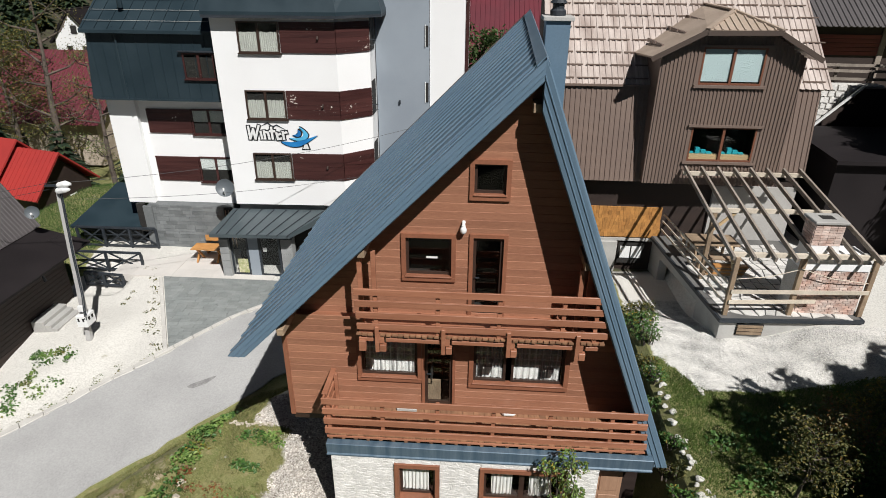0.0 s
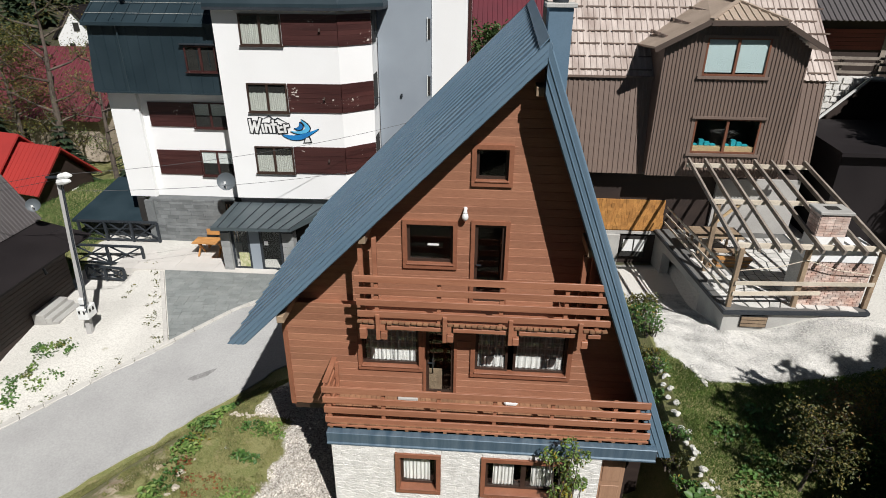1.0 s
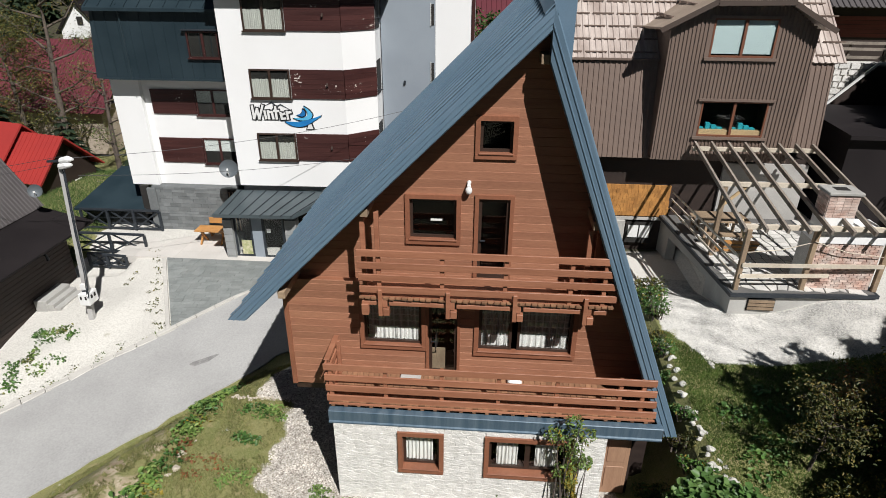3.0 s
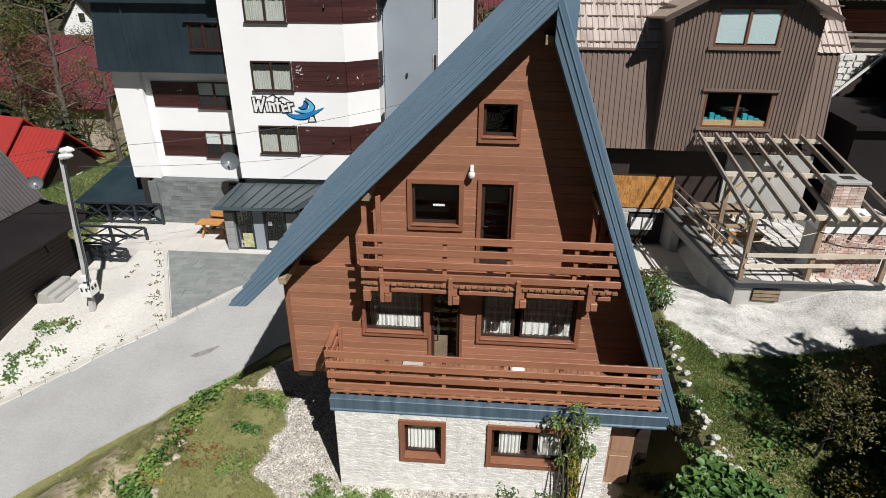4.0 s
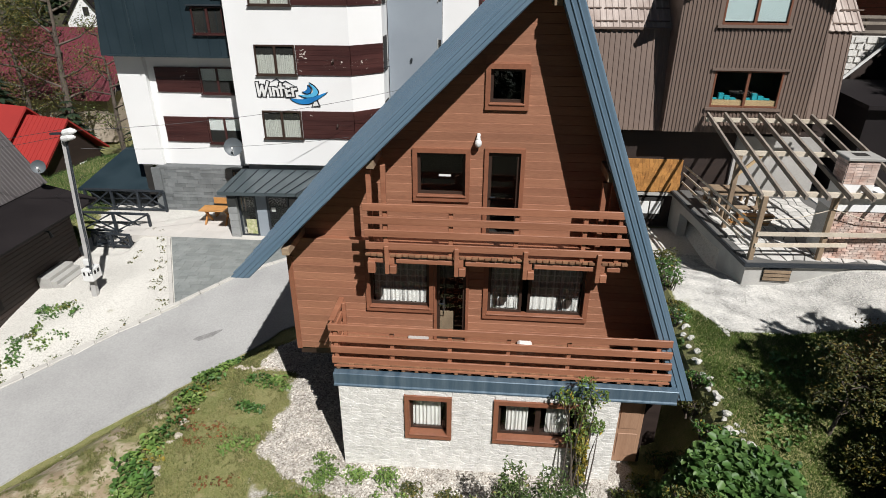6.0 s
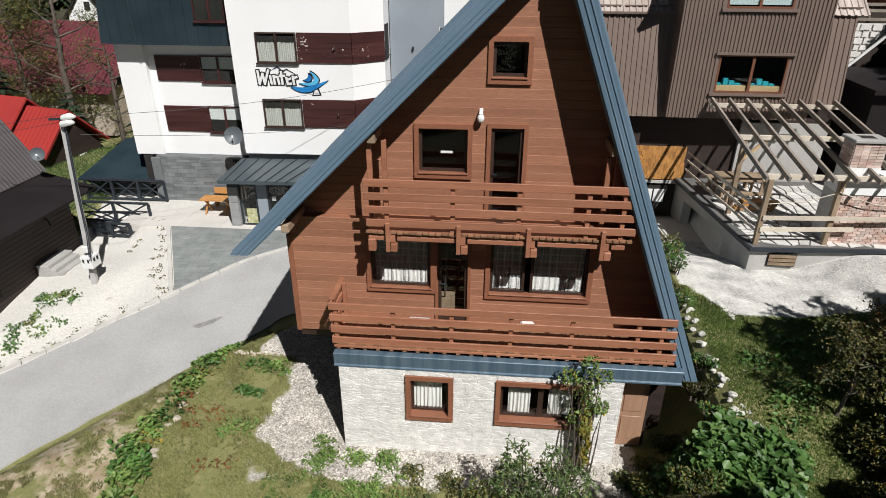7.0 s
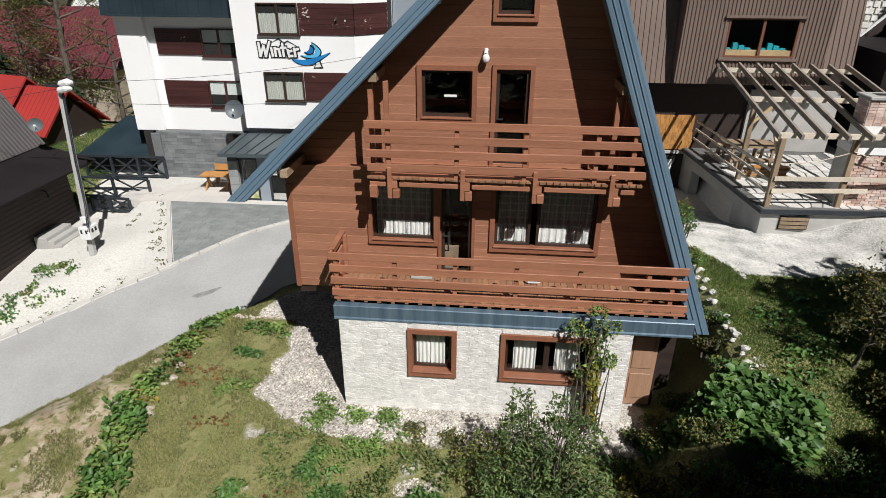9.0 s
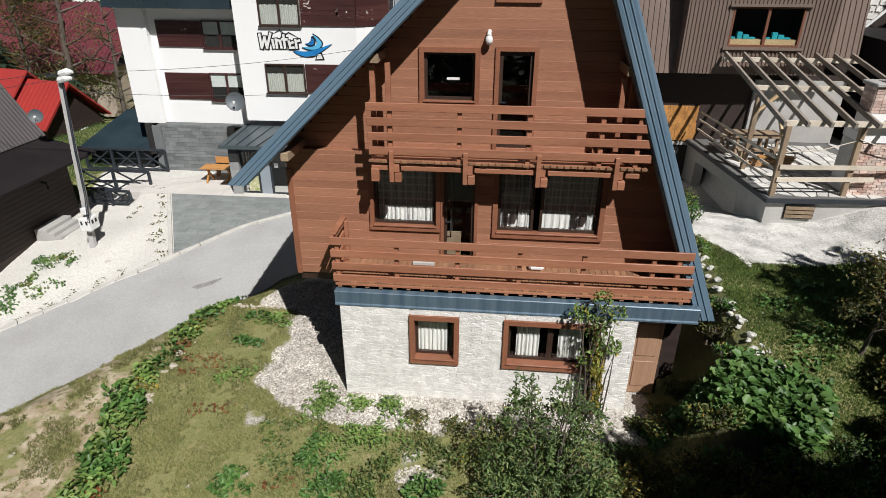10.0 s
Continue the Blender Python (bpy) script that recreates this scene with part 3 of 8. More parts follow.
checked(SHEER, 0.17, (0.5, 0.49, 0.47))
LACE = material("white_lace_curtain", (0.80, 0.78, 0.74), 0.9, 0, (0.70, 0.68, 0.65), 3, 0.6, 40, 0.05)
window(chalet, "upper_window", *UPPER_HOLES[0], UPPER_Y, 0.10, curtain=False, back=0.03, deep=0.12)
window(chalet, "attic_window", *UPPER_HOLES[2], UPPER_Y, 0.10, curtain=False, back=0.03, deep=0.12)
window(chalet, "lower_window", 0.47, 2.065, 3.63, 5.2, LOWER_Y, 0.10, fold=9, seed=4, cloth=SHEER, back=0.03, deep=0.12, skirt=((0.16, 0.95, 0.34),))
window(chalet, "wide_lower_window", 3.22, 5.64, 3.56, 5.2, LOWER_Y, 0.11, sashes=((0.0, 0.36), (0.42, 1.0)), fold=8, seed=9, cloth=SHEER, back=0.03, deep=0.12, skirt=((0.10, 0.34, 0.30), (0.42, 0.72, 0.34), (0.80, 0.95, 0.30)))
window(chalet, "basement_window", 1.52, 2.61, 1.0, 2.24, 0.0, 0.11, fold=7, seed=3, cloth_spans=((0.0, 0.86),), cloth=LACE, hang=0.24, back=0.12, deep=0.2)
window(chalet, "wide_basement_window", 3.57, 5.62, 1.0, 2.24, 0.0, 0.11, sashes=((0.0, 0.5), (0.5, 1.0)), fold=6, seed=5, cloth_spans=((0.16, 0.8), ), cloth=LACE, hang=0.24, back=0.12, deep=0.2)


def balcony_door(x0, x1, z0, z1, y, trim):
    q = bmesh.new()
    box(q, x0, x0 + trim, y - 0.04, y + 0.09, z0, z1 - trim)
    box(q, x1 - trim, x1, y - 0.04, y + 0.09, z0, z1 - trim)
    box(q, x0, x1, y - 0.04, y + 0.09, z1 - trim, z1)
    door = part("balcony_door", q, TRIM, chalet, "dark glazed balcony door in a brown surround")
    a0, a1, b1 = x0 + trim, x1 - trim, z1 - trim
    q = bmesh.new()
    box(q, a0, a0 + 0.07, y + 0.03, y + 0.09, z0, b1)
    box(q, a1 - 0.07, a1, y + 0.03, y + 0.09, z0, b1)
    box(q, a0 + 0.07, a1 - 0.07, y + 0.03, y + 0.09, b1 - 0.09, b1)
    box(q, a0 + 0.07, a1 - 0.07, y + 0.03, y + 0.09, z0, z0 + 0.14)
    part("door_leaf", q, DARKWOOD, door)
    pane = part("pane", box(bmesh.new(), a0 + 0.07, a1 - 0.07, y + 0.055, y + 0.061, z0 + 0.14, b1 - 0.09), GLASS, door)
    pane.visible_shadow = False
    part("door_handle", beam(bmesh.new(), (a0 + 0.05, y - 0.01, z0 + 1.0), (a0 + 0.16, y - 0.01, z0 + 1.0), 0.025, 0.025), CHARCOAL, door)
    # near-black sheets put in for the unlit room behind the door
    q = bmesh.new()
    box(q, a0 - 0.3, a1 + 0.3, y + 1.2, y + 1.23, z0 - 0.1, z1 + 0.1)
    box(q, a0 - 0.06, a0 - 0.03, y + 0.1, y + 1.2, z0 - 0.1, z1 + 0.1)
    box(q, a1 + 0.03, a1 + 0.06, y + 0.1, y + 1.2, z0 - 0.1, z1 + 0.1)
    part("unlit_interior", q, UNLIT_DARK, door)
    return door


balcony_door(3.14, 4.0, 5.51, 7.61, UPPER_Y, 0.09)
balcony_door(2.07, 2.89, 2.88, 5.15, LOWER_Y, 0.07)
# pale board cut to the sunlit patch at the door's lower left
part("door_panel", box(bmesh.new(), 2.15, 2.52, LOWER_Y + 0.2, LOWER_Y + 0.23, 2.88, 3.55), RAWWOOD, chalet, "tan board standing in for the sunlit patch behind the glass")
# things on the upper window's inner sill
part("note", box(bmesh.new(), 2.16, 2.42, UPPER_Y + 0.07, UPPER_Y + 0.075, 6.93, 6.98), PAINT_WHITE, chalet)

# ---- balconies: decks, brackets, returns ----
def deck(parent, x0, x1, y0, y1, z, gap):
    n = int((x1 - x0) / 0.135)
    w = (x1 - x0) / n
    for k in range(n):
        x = x0 + k * w
        part("deck_plank", box(bmesh.new(), x + gap, x + w - gap, y0 + 0.02 - 0.012 * ((k * 7) % 3), y1, z - 0.04, z), DECKWOOD, parent)


DECKWOOD = material("worn_deck_planks", (0.27, 0.14, 0.075), 0.7, 0, (0.19, 0.095, 0.05), 2, 0.7, 18, 0.1, each=0.22, stretch=(5, 0.4, 1), fine=0.15)
deck(upper_balcony, 0.66, 6.20, 0.57, UPPER_Y, 5.50, 0.013)
deck(lower_balcony, -0.05, 7.35, 0.20, LOWER_Y, 2.875, 0.004)
for k in range(25):
    x = -0.05 + k * 0.3
    part("joist_end", box(bmesh.new(), x, x + 0.08, 0.172 + 0.008 * (k % 3), 0.6, 2.745, 2.80), DECKWOOD, lower_balcony)
part("edge_board", box(bmesh.new(), -0.10, 7.37, 0.165, 0.195, 2.802, 2.845), RAILWOOD, lower_balcony, "stained edge board of the deck")
q = box(bmesh.new(), 4.08, 4.42, 1.08, 1.33, 2.876, 3.02)
single("cushion", q, PAINT_WHITE, "white cushion lying on the lower balcony's deck", "cushion", soften=0.05)
q = box(bmesh.new(), 1.45, 1.95, 1.10, 1.33, 2.876, 2.955)
single("board_scrap", q, CONCRETE, "pale grey board lying on the balcony's deck", "board", soften=0.01)
# header boards between the joists, joist ends and posts that reach below the deck
for x in (1.22, 2.71, 4.16, 5.67):
    part("joist", box(bmesh.new(), x - 0.09, x + 0.07, 0.60, LOWER_Y, 5.25, 5.455), RAILWOOD, upper_balcony, soften=0.008)
    part("post_foot", box(bmesh.new(), x - 0.12, x - 0.03, 0.53, 0.579, 5.06, 5.72), RAILWOOD, upper_balcony, soften=0.006)
    part("bracket", box(bmesh.new(), x - 0.02, x + 0.12, 0.55, 0.70, 5.06, 5.24), RAILWOOD, upper_balcony, soften=0.008)
for a, b in ((0.72, 1.12), (1.33, 2.58), (2.82, 4.03), (4.28, 5.54), (5.79, 6.06)):
    part("header", box(bmesh.new(), a, b, 0.615, 0.68, 5.29, 5.385), RAILWOOD, upper_balcony, soften=0.005)
part("bracket", box(bmesh.new(), 0.72, 0.88, 0.55, 0.70, 5.06, 5.33), RAILWOOD, upper_balcony, soften=0.008)
# the lower balcony's return to the wall
for k in range(4):
    za = 3.90 - 0.172 - k * 0.293
    part("return_board", box(bmesh.new(), -0.165, -0.12, 0.285, LOWER_Y - 0.01, za, za + 0.172), RAILWOOD, lower_balcony, soften=0.006)
part("return_post", box(bmesh.new(), -0.115, -0.03, 1.2, 1.29, 2.88, 3.85), RAILWOOD, lower_balcony, soften=0.006)
part("cap", box(bmesh.new(), -0.20, -0.07, 0.362, LOWER_Y - 0.01, 3.902, 3.93), RAILWOOD, lower_balcony, soften=0.006)

# ---- purlins and struts under the roof ----
def purlin(x, z, y0, strut):
    b = part("purlin", box(bmesh.new(), x - 0.08, x + 0.08, y0, UPPER_Y + 0.02, z - 0.18, z), RAWWOOD, chalet, "pale end of a roof beam", soften=0.01)
    if strut:
        for dx in (-0.08, 0.17):
            part("strut", box(bmesh.new(), x + dx - 0.05, x + dx + 0.05, y0 + 0.12 + 0.3 * (dx > 0), y0 + 0.22 + 0.3 * (dx > 0), 5.6, z - 0.23), RAILWOOD, b, soften=0.006)
    return b


purlin(0.86, 7.56, 0.64, True)
purlin(5.66, 7.40, 0.74, True)
purlin(-1.02, 5.64, 0.42, False)
purlin(4.38, 10.60, 1.1, False)
# the edge board down the left of the lower wall
part("corner_board", box(bmesh.new(), -1.36, -1.24, LOWER_Y - 0.03, LOWER_Y + 0.01, 2.40, 5.0), TRIM, chalet, soften=0.006)
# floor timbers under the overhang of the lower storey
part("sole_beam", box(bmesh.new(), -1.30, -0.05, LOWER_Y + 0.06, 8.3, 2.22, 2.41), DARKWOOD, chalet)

# ---- basement door in its porch ----
DOORWOOD = material("tan_door_wood", (0.36, 0.215, 0.135), 0.6, 0, (0.29, 0.165, 0.10), 1.5, 0.7, 18, 0.08, stretch=(4, 1, 0.4), fine=0.12)
bdoor = part("basement_door", box(bmesh.new(), 6.50, 7.12, 0.62, 0.67, 0.05, 2.1), DOORWOOD, chalet, "brown wooden basement door beside the stone wall")
for z0, z1 in ((0.25, 0.95), (1.1, 1.95)):
    part("door_panel", box(bmesh.new(), 6.58, 7.04, 0.60, 0.619, z0, z1), DOORWOOD, bdoor, soften=0.01)
part("door_surround", box(bmesh.new(), 6.38, 6.49, 0.5, 0.68, -0.1, 2.38), TRIM, chalet)
# near-black boards stand in for the porch's deep shade
part("porch_wall", box(bmesh.new(), 7.13, 7.7, 1.25, 8.3, -0.3, 2.38), DARKHOUSE, chalet)
part("porch_lintel", box(bmesh.new(), 6.5, 7.12, 0.63, 0.75, 2.11, 2.38), DARKHOUSE, chalet)
part("porch_side", box(bmesh.new(), 7.13, 7.2, 0.68, 1.24, -0.3, 2.38), DARKHOUSE, chalet)

# ---- wall lamp ----
lamp = thing("wall_lamp", (3.0, UPPER_Y, 7.8), "white globe wall lamp on the chalet's gable", "lamp")
q = bmesh.new()
bmesh.ops.create_uvsphere(q, u_segments=14, v_segments=10, radius=0.075, matrix=Matrix.Translation((3.0, UPPER_Y - 0.12, 7.74)) @ Matrix.Diagonal((1, 1, 1.25, 1)))
part("globe", q, PAINT_WHITE, lamp)
q = tube(bmesh.new(), [(3.0, UPPER_Y + 0.01, 7.88), (3.0, UPPER_Y - 0.08, 7.88), (3.0, UPPER_Y - 0.12, 7.82)], [0.05, 0.035, 0.05], 10)
part("bracket", q, PAINT_WHITE, lamp)

# ---- chalet chimney ----
chim = thing("roof_chimney", (5.17, 6.0, 8.6), "blue-grey clad chimney with a pale slab and dark metal cowl", "chimney")
part("shaft", box(bmesh.new(), 4.86, 5.48, 5.7, 6.3, 8.3, 11.72), ROOF, chim, soften=0.01)
part("slab", box(bmesh.new(), 4.78, 5.56, 5.62, 6.38, 11.721, 11.83), CONCRETE, chim, soften=0.015)
q = tube(bmesh.new(), [(5.17, 6, 11.831), (5.17, 6, 11.95), (5.17, 6, 12.0), (5.17, 6, 12.12), (5.17, 6, 12.14), (5.17, 6, 12.34)], [0.2, 0.2, 0.15, 0.15, 0.22, 0.05], 14)
part("cowl", q, CHARCOAL, chim)

# ---- stones of the base ----
def cut_poly(pts, edges):
    """Cuts a convex outline by half planes (a, b, c): keeps a*x + b*y + c >= 0."""
    for a, b, c in edges:
        out = []
        for k, p in enumerate(pts):
            r = pts[(k + 1) % len(pts)]
            fp, fr = a * p[0] + b * p[1] + c, a * r[0] + b * r[1] + c
            if fp >= 0:
                out.append(p)
            if (fp >= 0) != (fr >= 0):
                u = fp / (fp - fr)
                out.append((mix(p[0], r[0], u), mix(p[1], r[1], u)))
        pts = out
        if len(pts) < 3:
            return []
    return pts


def stones():
    """Random rubble: each stone is the ground nearest to its own seed; the largest three hundred as pieces of their own."""
    rng = random.Random(5)
    holes = [(1.52, 2.61, 1.0, 2.24), (3.57, 5.62, 1.0, 2.24)]
    wide, low, high, flatten = 6.36, -0.12, 2.385, 2.1
    seeds, tries = [], 0
    while len(seeds) < 640 and tries < 30000:
        tries += 1
        x, z = rng.uniform(0, wide), rng.uniform(low, high)
        if any(h0 < x < h1 and v0 < z < v1 for h0, h1, v0, v1 in holes):
            continue
        least = 0.085 + 0.14 * max(0.0, noise.noise((x * 2.3, z * 3.1, 2)) + 0.1)
        if all(math.hypot(x - a, (z - b) * flatten) > least for a, b in seeds):
            seeds.append((x, z))
    cells = []
    for x, z in seeds:
        edges = [(1, 0, 0), (-1, 0, wide), (0, 1, -low), (0, -1, high)]
        for a, b in sorted(seeds, key=lambda p: (p[0] - x) ** 2 + ((p[1] - z) * flatten) ** 2)[1:16]:
            dx, dz = x - a, (z - b) * flatten ** 2
            edges.append((dx, dz, -dx * (x + a) / 2 - dz * (z + b) / 2 - 0.0022 * math.hypot(dx, dz)))
        for h0, h1, v0, v1 in holes:
            far = [(h0 - x, (-1, 0, h0)), (x - h1, (1, 0, -h1)), (v0 - z, (0, -1, v0)), (z - v1, (0, 1, -v1))]
            edges.append(max(far)[1])
        pts = cut_poly([(0, low), (wide, low), (wide, high), (0, high)], edges)
        if pts:
            area = abs(sum(p[0] * r[1] - r[0] * p[1] for p, r in zip(pts, pts[1:] + pts[:1]))) / 2
            if area > 0.0012:
                cells.append((area, (x, z), pts))
    cells.sort(key=lambda c: -c[0])
    rest = bmesh.new()
    for k, (area, (x, z), pts) in enumerate(cells):
        q = bmesh.new() if k < 300 else rest
        y, tilt, lean = rng.uniform(0.003, 0.010), rng.uniform(-0.025, 0.025), rng.uniform(-0.03, 0.03)
        cx, cz = sum(p[0] for p in pts) / len(pts), sum(p[1] for p in pts) / len(pts)
        ring0 = [q.verts.new((u, 0.021, v)) for u, v in pts]
        ring1 = [q.verts.new((u, y + 0.008, v)) for u, v in pts]
        ring2 = [q.verts.new((mix(u, cx, 0.07) + rng.uniform(-0.006, 0.006), y + tilt * (u - cx) + lean * (v - cz) + rng.uniform(-0.003, 0.003), mix(v, cz, 0.09) + rng.uniform(-0.005, 0.005))) for u, v in pts]
        n = len(pts)
        for r0, r1 in ((ring0, ring1), (ring1, ring2)):
            for i in range(n):
                q.faces.new((r0[i], r0[(i + 1) % n], r1[(i + 1) % n], r1[i]))
        q.faces.new(ring2)
        if k < 300:
            part("stone", q, STONE, stone_base)
    tagged(part("rubble", rest, STONE, stone_base), kind="stuff")


stones()


# ---- road, kerb, pavers, plaza ----
ROADMAT = material("worn_pale_concrete_road", (0.385, 0.38, 0.368), 0.9, 0, (0.32, 0.315, 0.307), 0.5, 0.8, 16, 0.25, fine=0.13)
KERB = material("pale_concrete_kerb", (0.52, 0.50, 0.46), 0.9, 0, (0.42, 0.40, 0.37), 1.5, 0.7, 30, 0.15, fine=0.1)
PAVER = material("grey_green_slate_paver", (0.235, 0.248, 0.238), 0.75, 0, (0.185, 0.20, 0.193), 1.2, 0.8, 18, 0.12, each=0.10, fine=0.1)
PLAZA = material("pale_beige_paving", (0.56, 0.53, 0.49), 0.85, 0, (0.48, 0.455, 0.42), 0.8, 0.7, 25, 0.1, each=0.05, fine=0.08)


def road_point(s, d):
    """s metres along the road's edge from its first bend, d metres across towards the chalet."""
    x = -7.87 + 0.733 * s + 0.68 * d
    y = 3.8 + 0.68 * s - 0.733 * d
    if s < -3:
        k = (-3 - s)
        x -= 0.10 * k * k * 0.05
        y -= 0.02 * k * k * 0.02
    return x, y


def strip(name, s0, s1, d0, d1, lift, thick, mat, label, category, step=0.5, across=8, wobble=0.0):
    bm = bmesh.new()
    n = int((s1 - s0) / step)
    rows = []
    for i in range(n + 1):
        s = mix(s0, s1, i / n)
        row = []
        for k in range(across + 1):
            d = mix(d0, d1, k / across)
            if wobble and k in (0, across):
                d += wobble * noise.noise((s * 1.1, k, 7))
            x, y = road_point(s, d)
            row.append(bm.verts.new((x, y, ground_z(x, y) + lift)))
        rows.append(row)
    for r0, r1 in zip(rows, rows[1:]):
        for k in range(across):
            bm.faces.new((r0[k], r1[k], r1[k + 1], r0[k + 1]))
    low = [[bm.verts.new(v.co - Vector((0, 0, thick))) for v in (r[0], r[-1])] for r in rows]
    for i in range(n):
        bm.faces.new((rows[i][0], low[i][0], low[i + 1][0], rows[i + 1][0]))
        bm.faces.new((rows[i][-1], rows[i + 1][-1], low[i + 1][1], low[i][1]))
    return single(name, bm, mat, label, category, kind="structure")


strip("road", -26, 26, -4.38, 0.12, 0.05, 0.3, ROADMAT, "narrow pale concrete road climbing past the chalet", "road", wobble=0.22)
q = bmesh.new()
loop = [(0.42 * math.cos(a) * (1 + 0.3 * math.sin(3 * a)), 0.2 * math.sin(a) * (1 + 0.3 * math.cos(2 * a))) for a in (k * 0.393 for k in range(16))]
q.faces.new([q.verts.new(on_ground(-6.96 + u, 6.97 + v + 0.5 * u, 0.054)) for u, v in loop])
single("road_patch", q, material("grey_road_repair", (0.20, 0.195, 0.19), 0.9, 0, (0.28, 0.275, 0.265), 6, 0.8, 30, 0.1), "worn grey repair patch in the road", "patch", kind="structure")
kerb = thing("kerb", (-9, 8.5, -1.4), "low pale concrete kerb along the road", "kerb", kind="structure")
for k in range(16):
    s0 = 1.9 + k * 0.8
    q = bmesh.new()
    vs = []
    for s in (s0 + 0.008, s0 + 0.792):
        for d in (-4.56, -4.40):
            x, y = road_point(s, d)
            for h in (-0.2, 0.12):
                vs.append(q.verts.new((x, y, ground_z(x, y) + h)))
    for f in ((0, 1, 3, 2), (4, 6, 7, 5), (0, 4, 5, 1), (2, 3, 7, 6), (1, 5, 7, 3), (0, 2, 6, 4)):
        q.faces.new([vs[i] for i in f])
    part("kerb_stone", q, KERB, kerb, soften=0.012)
rng = random.Random(71)
for k in range(9):
    s0 = 1.1 - k * 0.8
    q = bmesh.new()
    vs = []
    for s in (s0 + 0.02, s0 + 0.78):
        for d in (-4.62 - rng.uniform(0, 0.1), -4.36 + rng.uniform(-0.06, 0.06)):
            x, y = road_point(s, d)
            for h in (-0.2, 0.075 + rng.uniform(-0.02, 0.03)):
                vs.append(q.verts.new((x, y, ground_z(x, y) + h)))
    for f in ((0, 1, 3, 2), (4, 6, 7, 5), (0, 4, 5, 1), (2, 3, 7, 6), (1, 5, 7, 3), (0, 2, 6, 4)):
        q.faces.new([vs[i] for i in f])
    part("kerb_stone", q, KERB, kerb, soften=0.02)
for k in range(7):
    a, b = Vector((-9.22, 8.75)), Vector((-11.78, 13.65))
    p, r = a.lerp(b, k / 7 + 0.002), a.lerp(b, (k + 1) / 7 - 0.002)
    q = beam(bmesh.new(), on_ground(p.x, p.y, 0.02), on_ground(r.x, r.y, 0.02), 0.16, 0.2)
    part("edging_stone", q, KERB, kerb, soften=0.012)


# the forecourt lies right of its edging, behind the kerb and before the plaza
COURT = [(4.9, 2.56, 4.9 * 9.08 - 2.56 * 8.75), (-0.68, 0.733, -0.68 * 7.87 - 0.733 * 3.8 - 4.58), (0, -1, 13.8)]
forecourt = thing("forecourt", (-8, 12, -0.9), "forecourt of grey slate pavers before the hotel", "pavement", kind="structure")
JOINTSAND = material("grey_joint_sand", (0.17, 0.175, 0.165), 0.95, 0, (0.13, 0.135, 0.13), 1.5, 0.7, 25, 0.1, fine=0.1)
q = bmesh.new()
for i in range(30):
    for k in range(20):
        x0, y0 = -12.0 + i * 0.4, 8.4 + k * 0.3
        pts = cut_poly([(x0, y0), (x0 + 0.4, y0), (x0 + 0.4, y0 + 0.3), (x0, y0 + 0.3)], COURT)
        if pts:
            q.faces.new([q.verts.new(on_ground(x, y, 0.045)) for x, y in pts])
part("paver_bed", q, JOINTSAND, forecourt)
rng = random.Random(11)
for k in range(26):
    y0 = 8.55 + k * 0.21
    x0 = -12.1 - rng.uniform(0, 0.4)
    while x0 < -2.0:
        w = rng.uniform(0.35, 0.62)
        pts = cut_poly([(x0 + 0.006, y0 + 0.006), (x0 + w - 0.006, y0 + 0.006), (x0 + w - 0.006, y0 + 0.204), (x0 + 0.006, y0 + 0.204)], COURT)
        if pts:
            q = bmesh.new()
            h = 0.062 + rng.uniform(0, 0.006)
            lo = [q.verts.new(on_ground(x, y, 0.0)) for x, y in pts]
            hi = [q.verts.new(on_ground(x, y, h)) for x, y in pts]
            q.faces.new(hi)
            for i in range(len(pts)):
                q.faces.new((lo[i], lo[(i + 1) % len(pts)], hi[(i + 1) % len(pts)], hi[i]))
            part("paver", q, PAVER, forecourt)
        x0 += w

plaza = thing("plaza", (-11, 15, -0.8), "pale paved plaza before the hotel wall", "pavement", kind="structure")
for i in range(8):
    for k in range(5):
        x0, y0 = -14.4 + i * 1.0, 13.85 + k * 0.8
        h = [ground_z(x, y) for x in (x0, x0 + 1) for y in (y0, y0 + 0.8)]
        part("slab", box(bmesh.new(), x0 + 0.004, x0 + 0.996, y0 + 0.004, y0 + 0.796, -1.1, -0.72), PLAZA, plaza)

# ---- hotel ----
hotel = thing("hotel", (-8, 19, -0.8), "white hotel with maroon panels and an anthracite metal roof", "hotel")
HA, HC, HO = Vector((-8.56, 16.11)), Vector((-3.13, 16.28)), Vector((-1.85, 17.40))      # the tower's plan: left, corner, oblique end
q = bmesh.new()
prism(q, [HA, HC, HO, (-1.85, 18.6), (-1.85, 26), (-8.56, 26)], 2.25, 10.86, flat)
tower = part("tower_wall", q, WHITE, hotel, "white rendered wall")
q = bmesh.new()
box(q, -8.9, -2.6, 17.2, 26, -0.9, 2.25)
part("ground_floor_wall", q, GREYWALL, hotel)


def on_main(u, out):
    """A place on the tower's front, u metres from its left corner, out metres before it."""
    d = (HC - HA).normalized()
    n = Vector((d.y, -d.x))
    return HA + d * u + n * out


def on_oblique(u, out):
    d = (HO - HC).normalized()
    n = Vector((d.y, -d.x))
    return HC + d * u + n * out


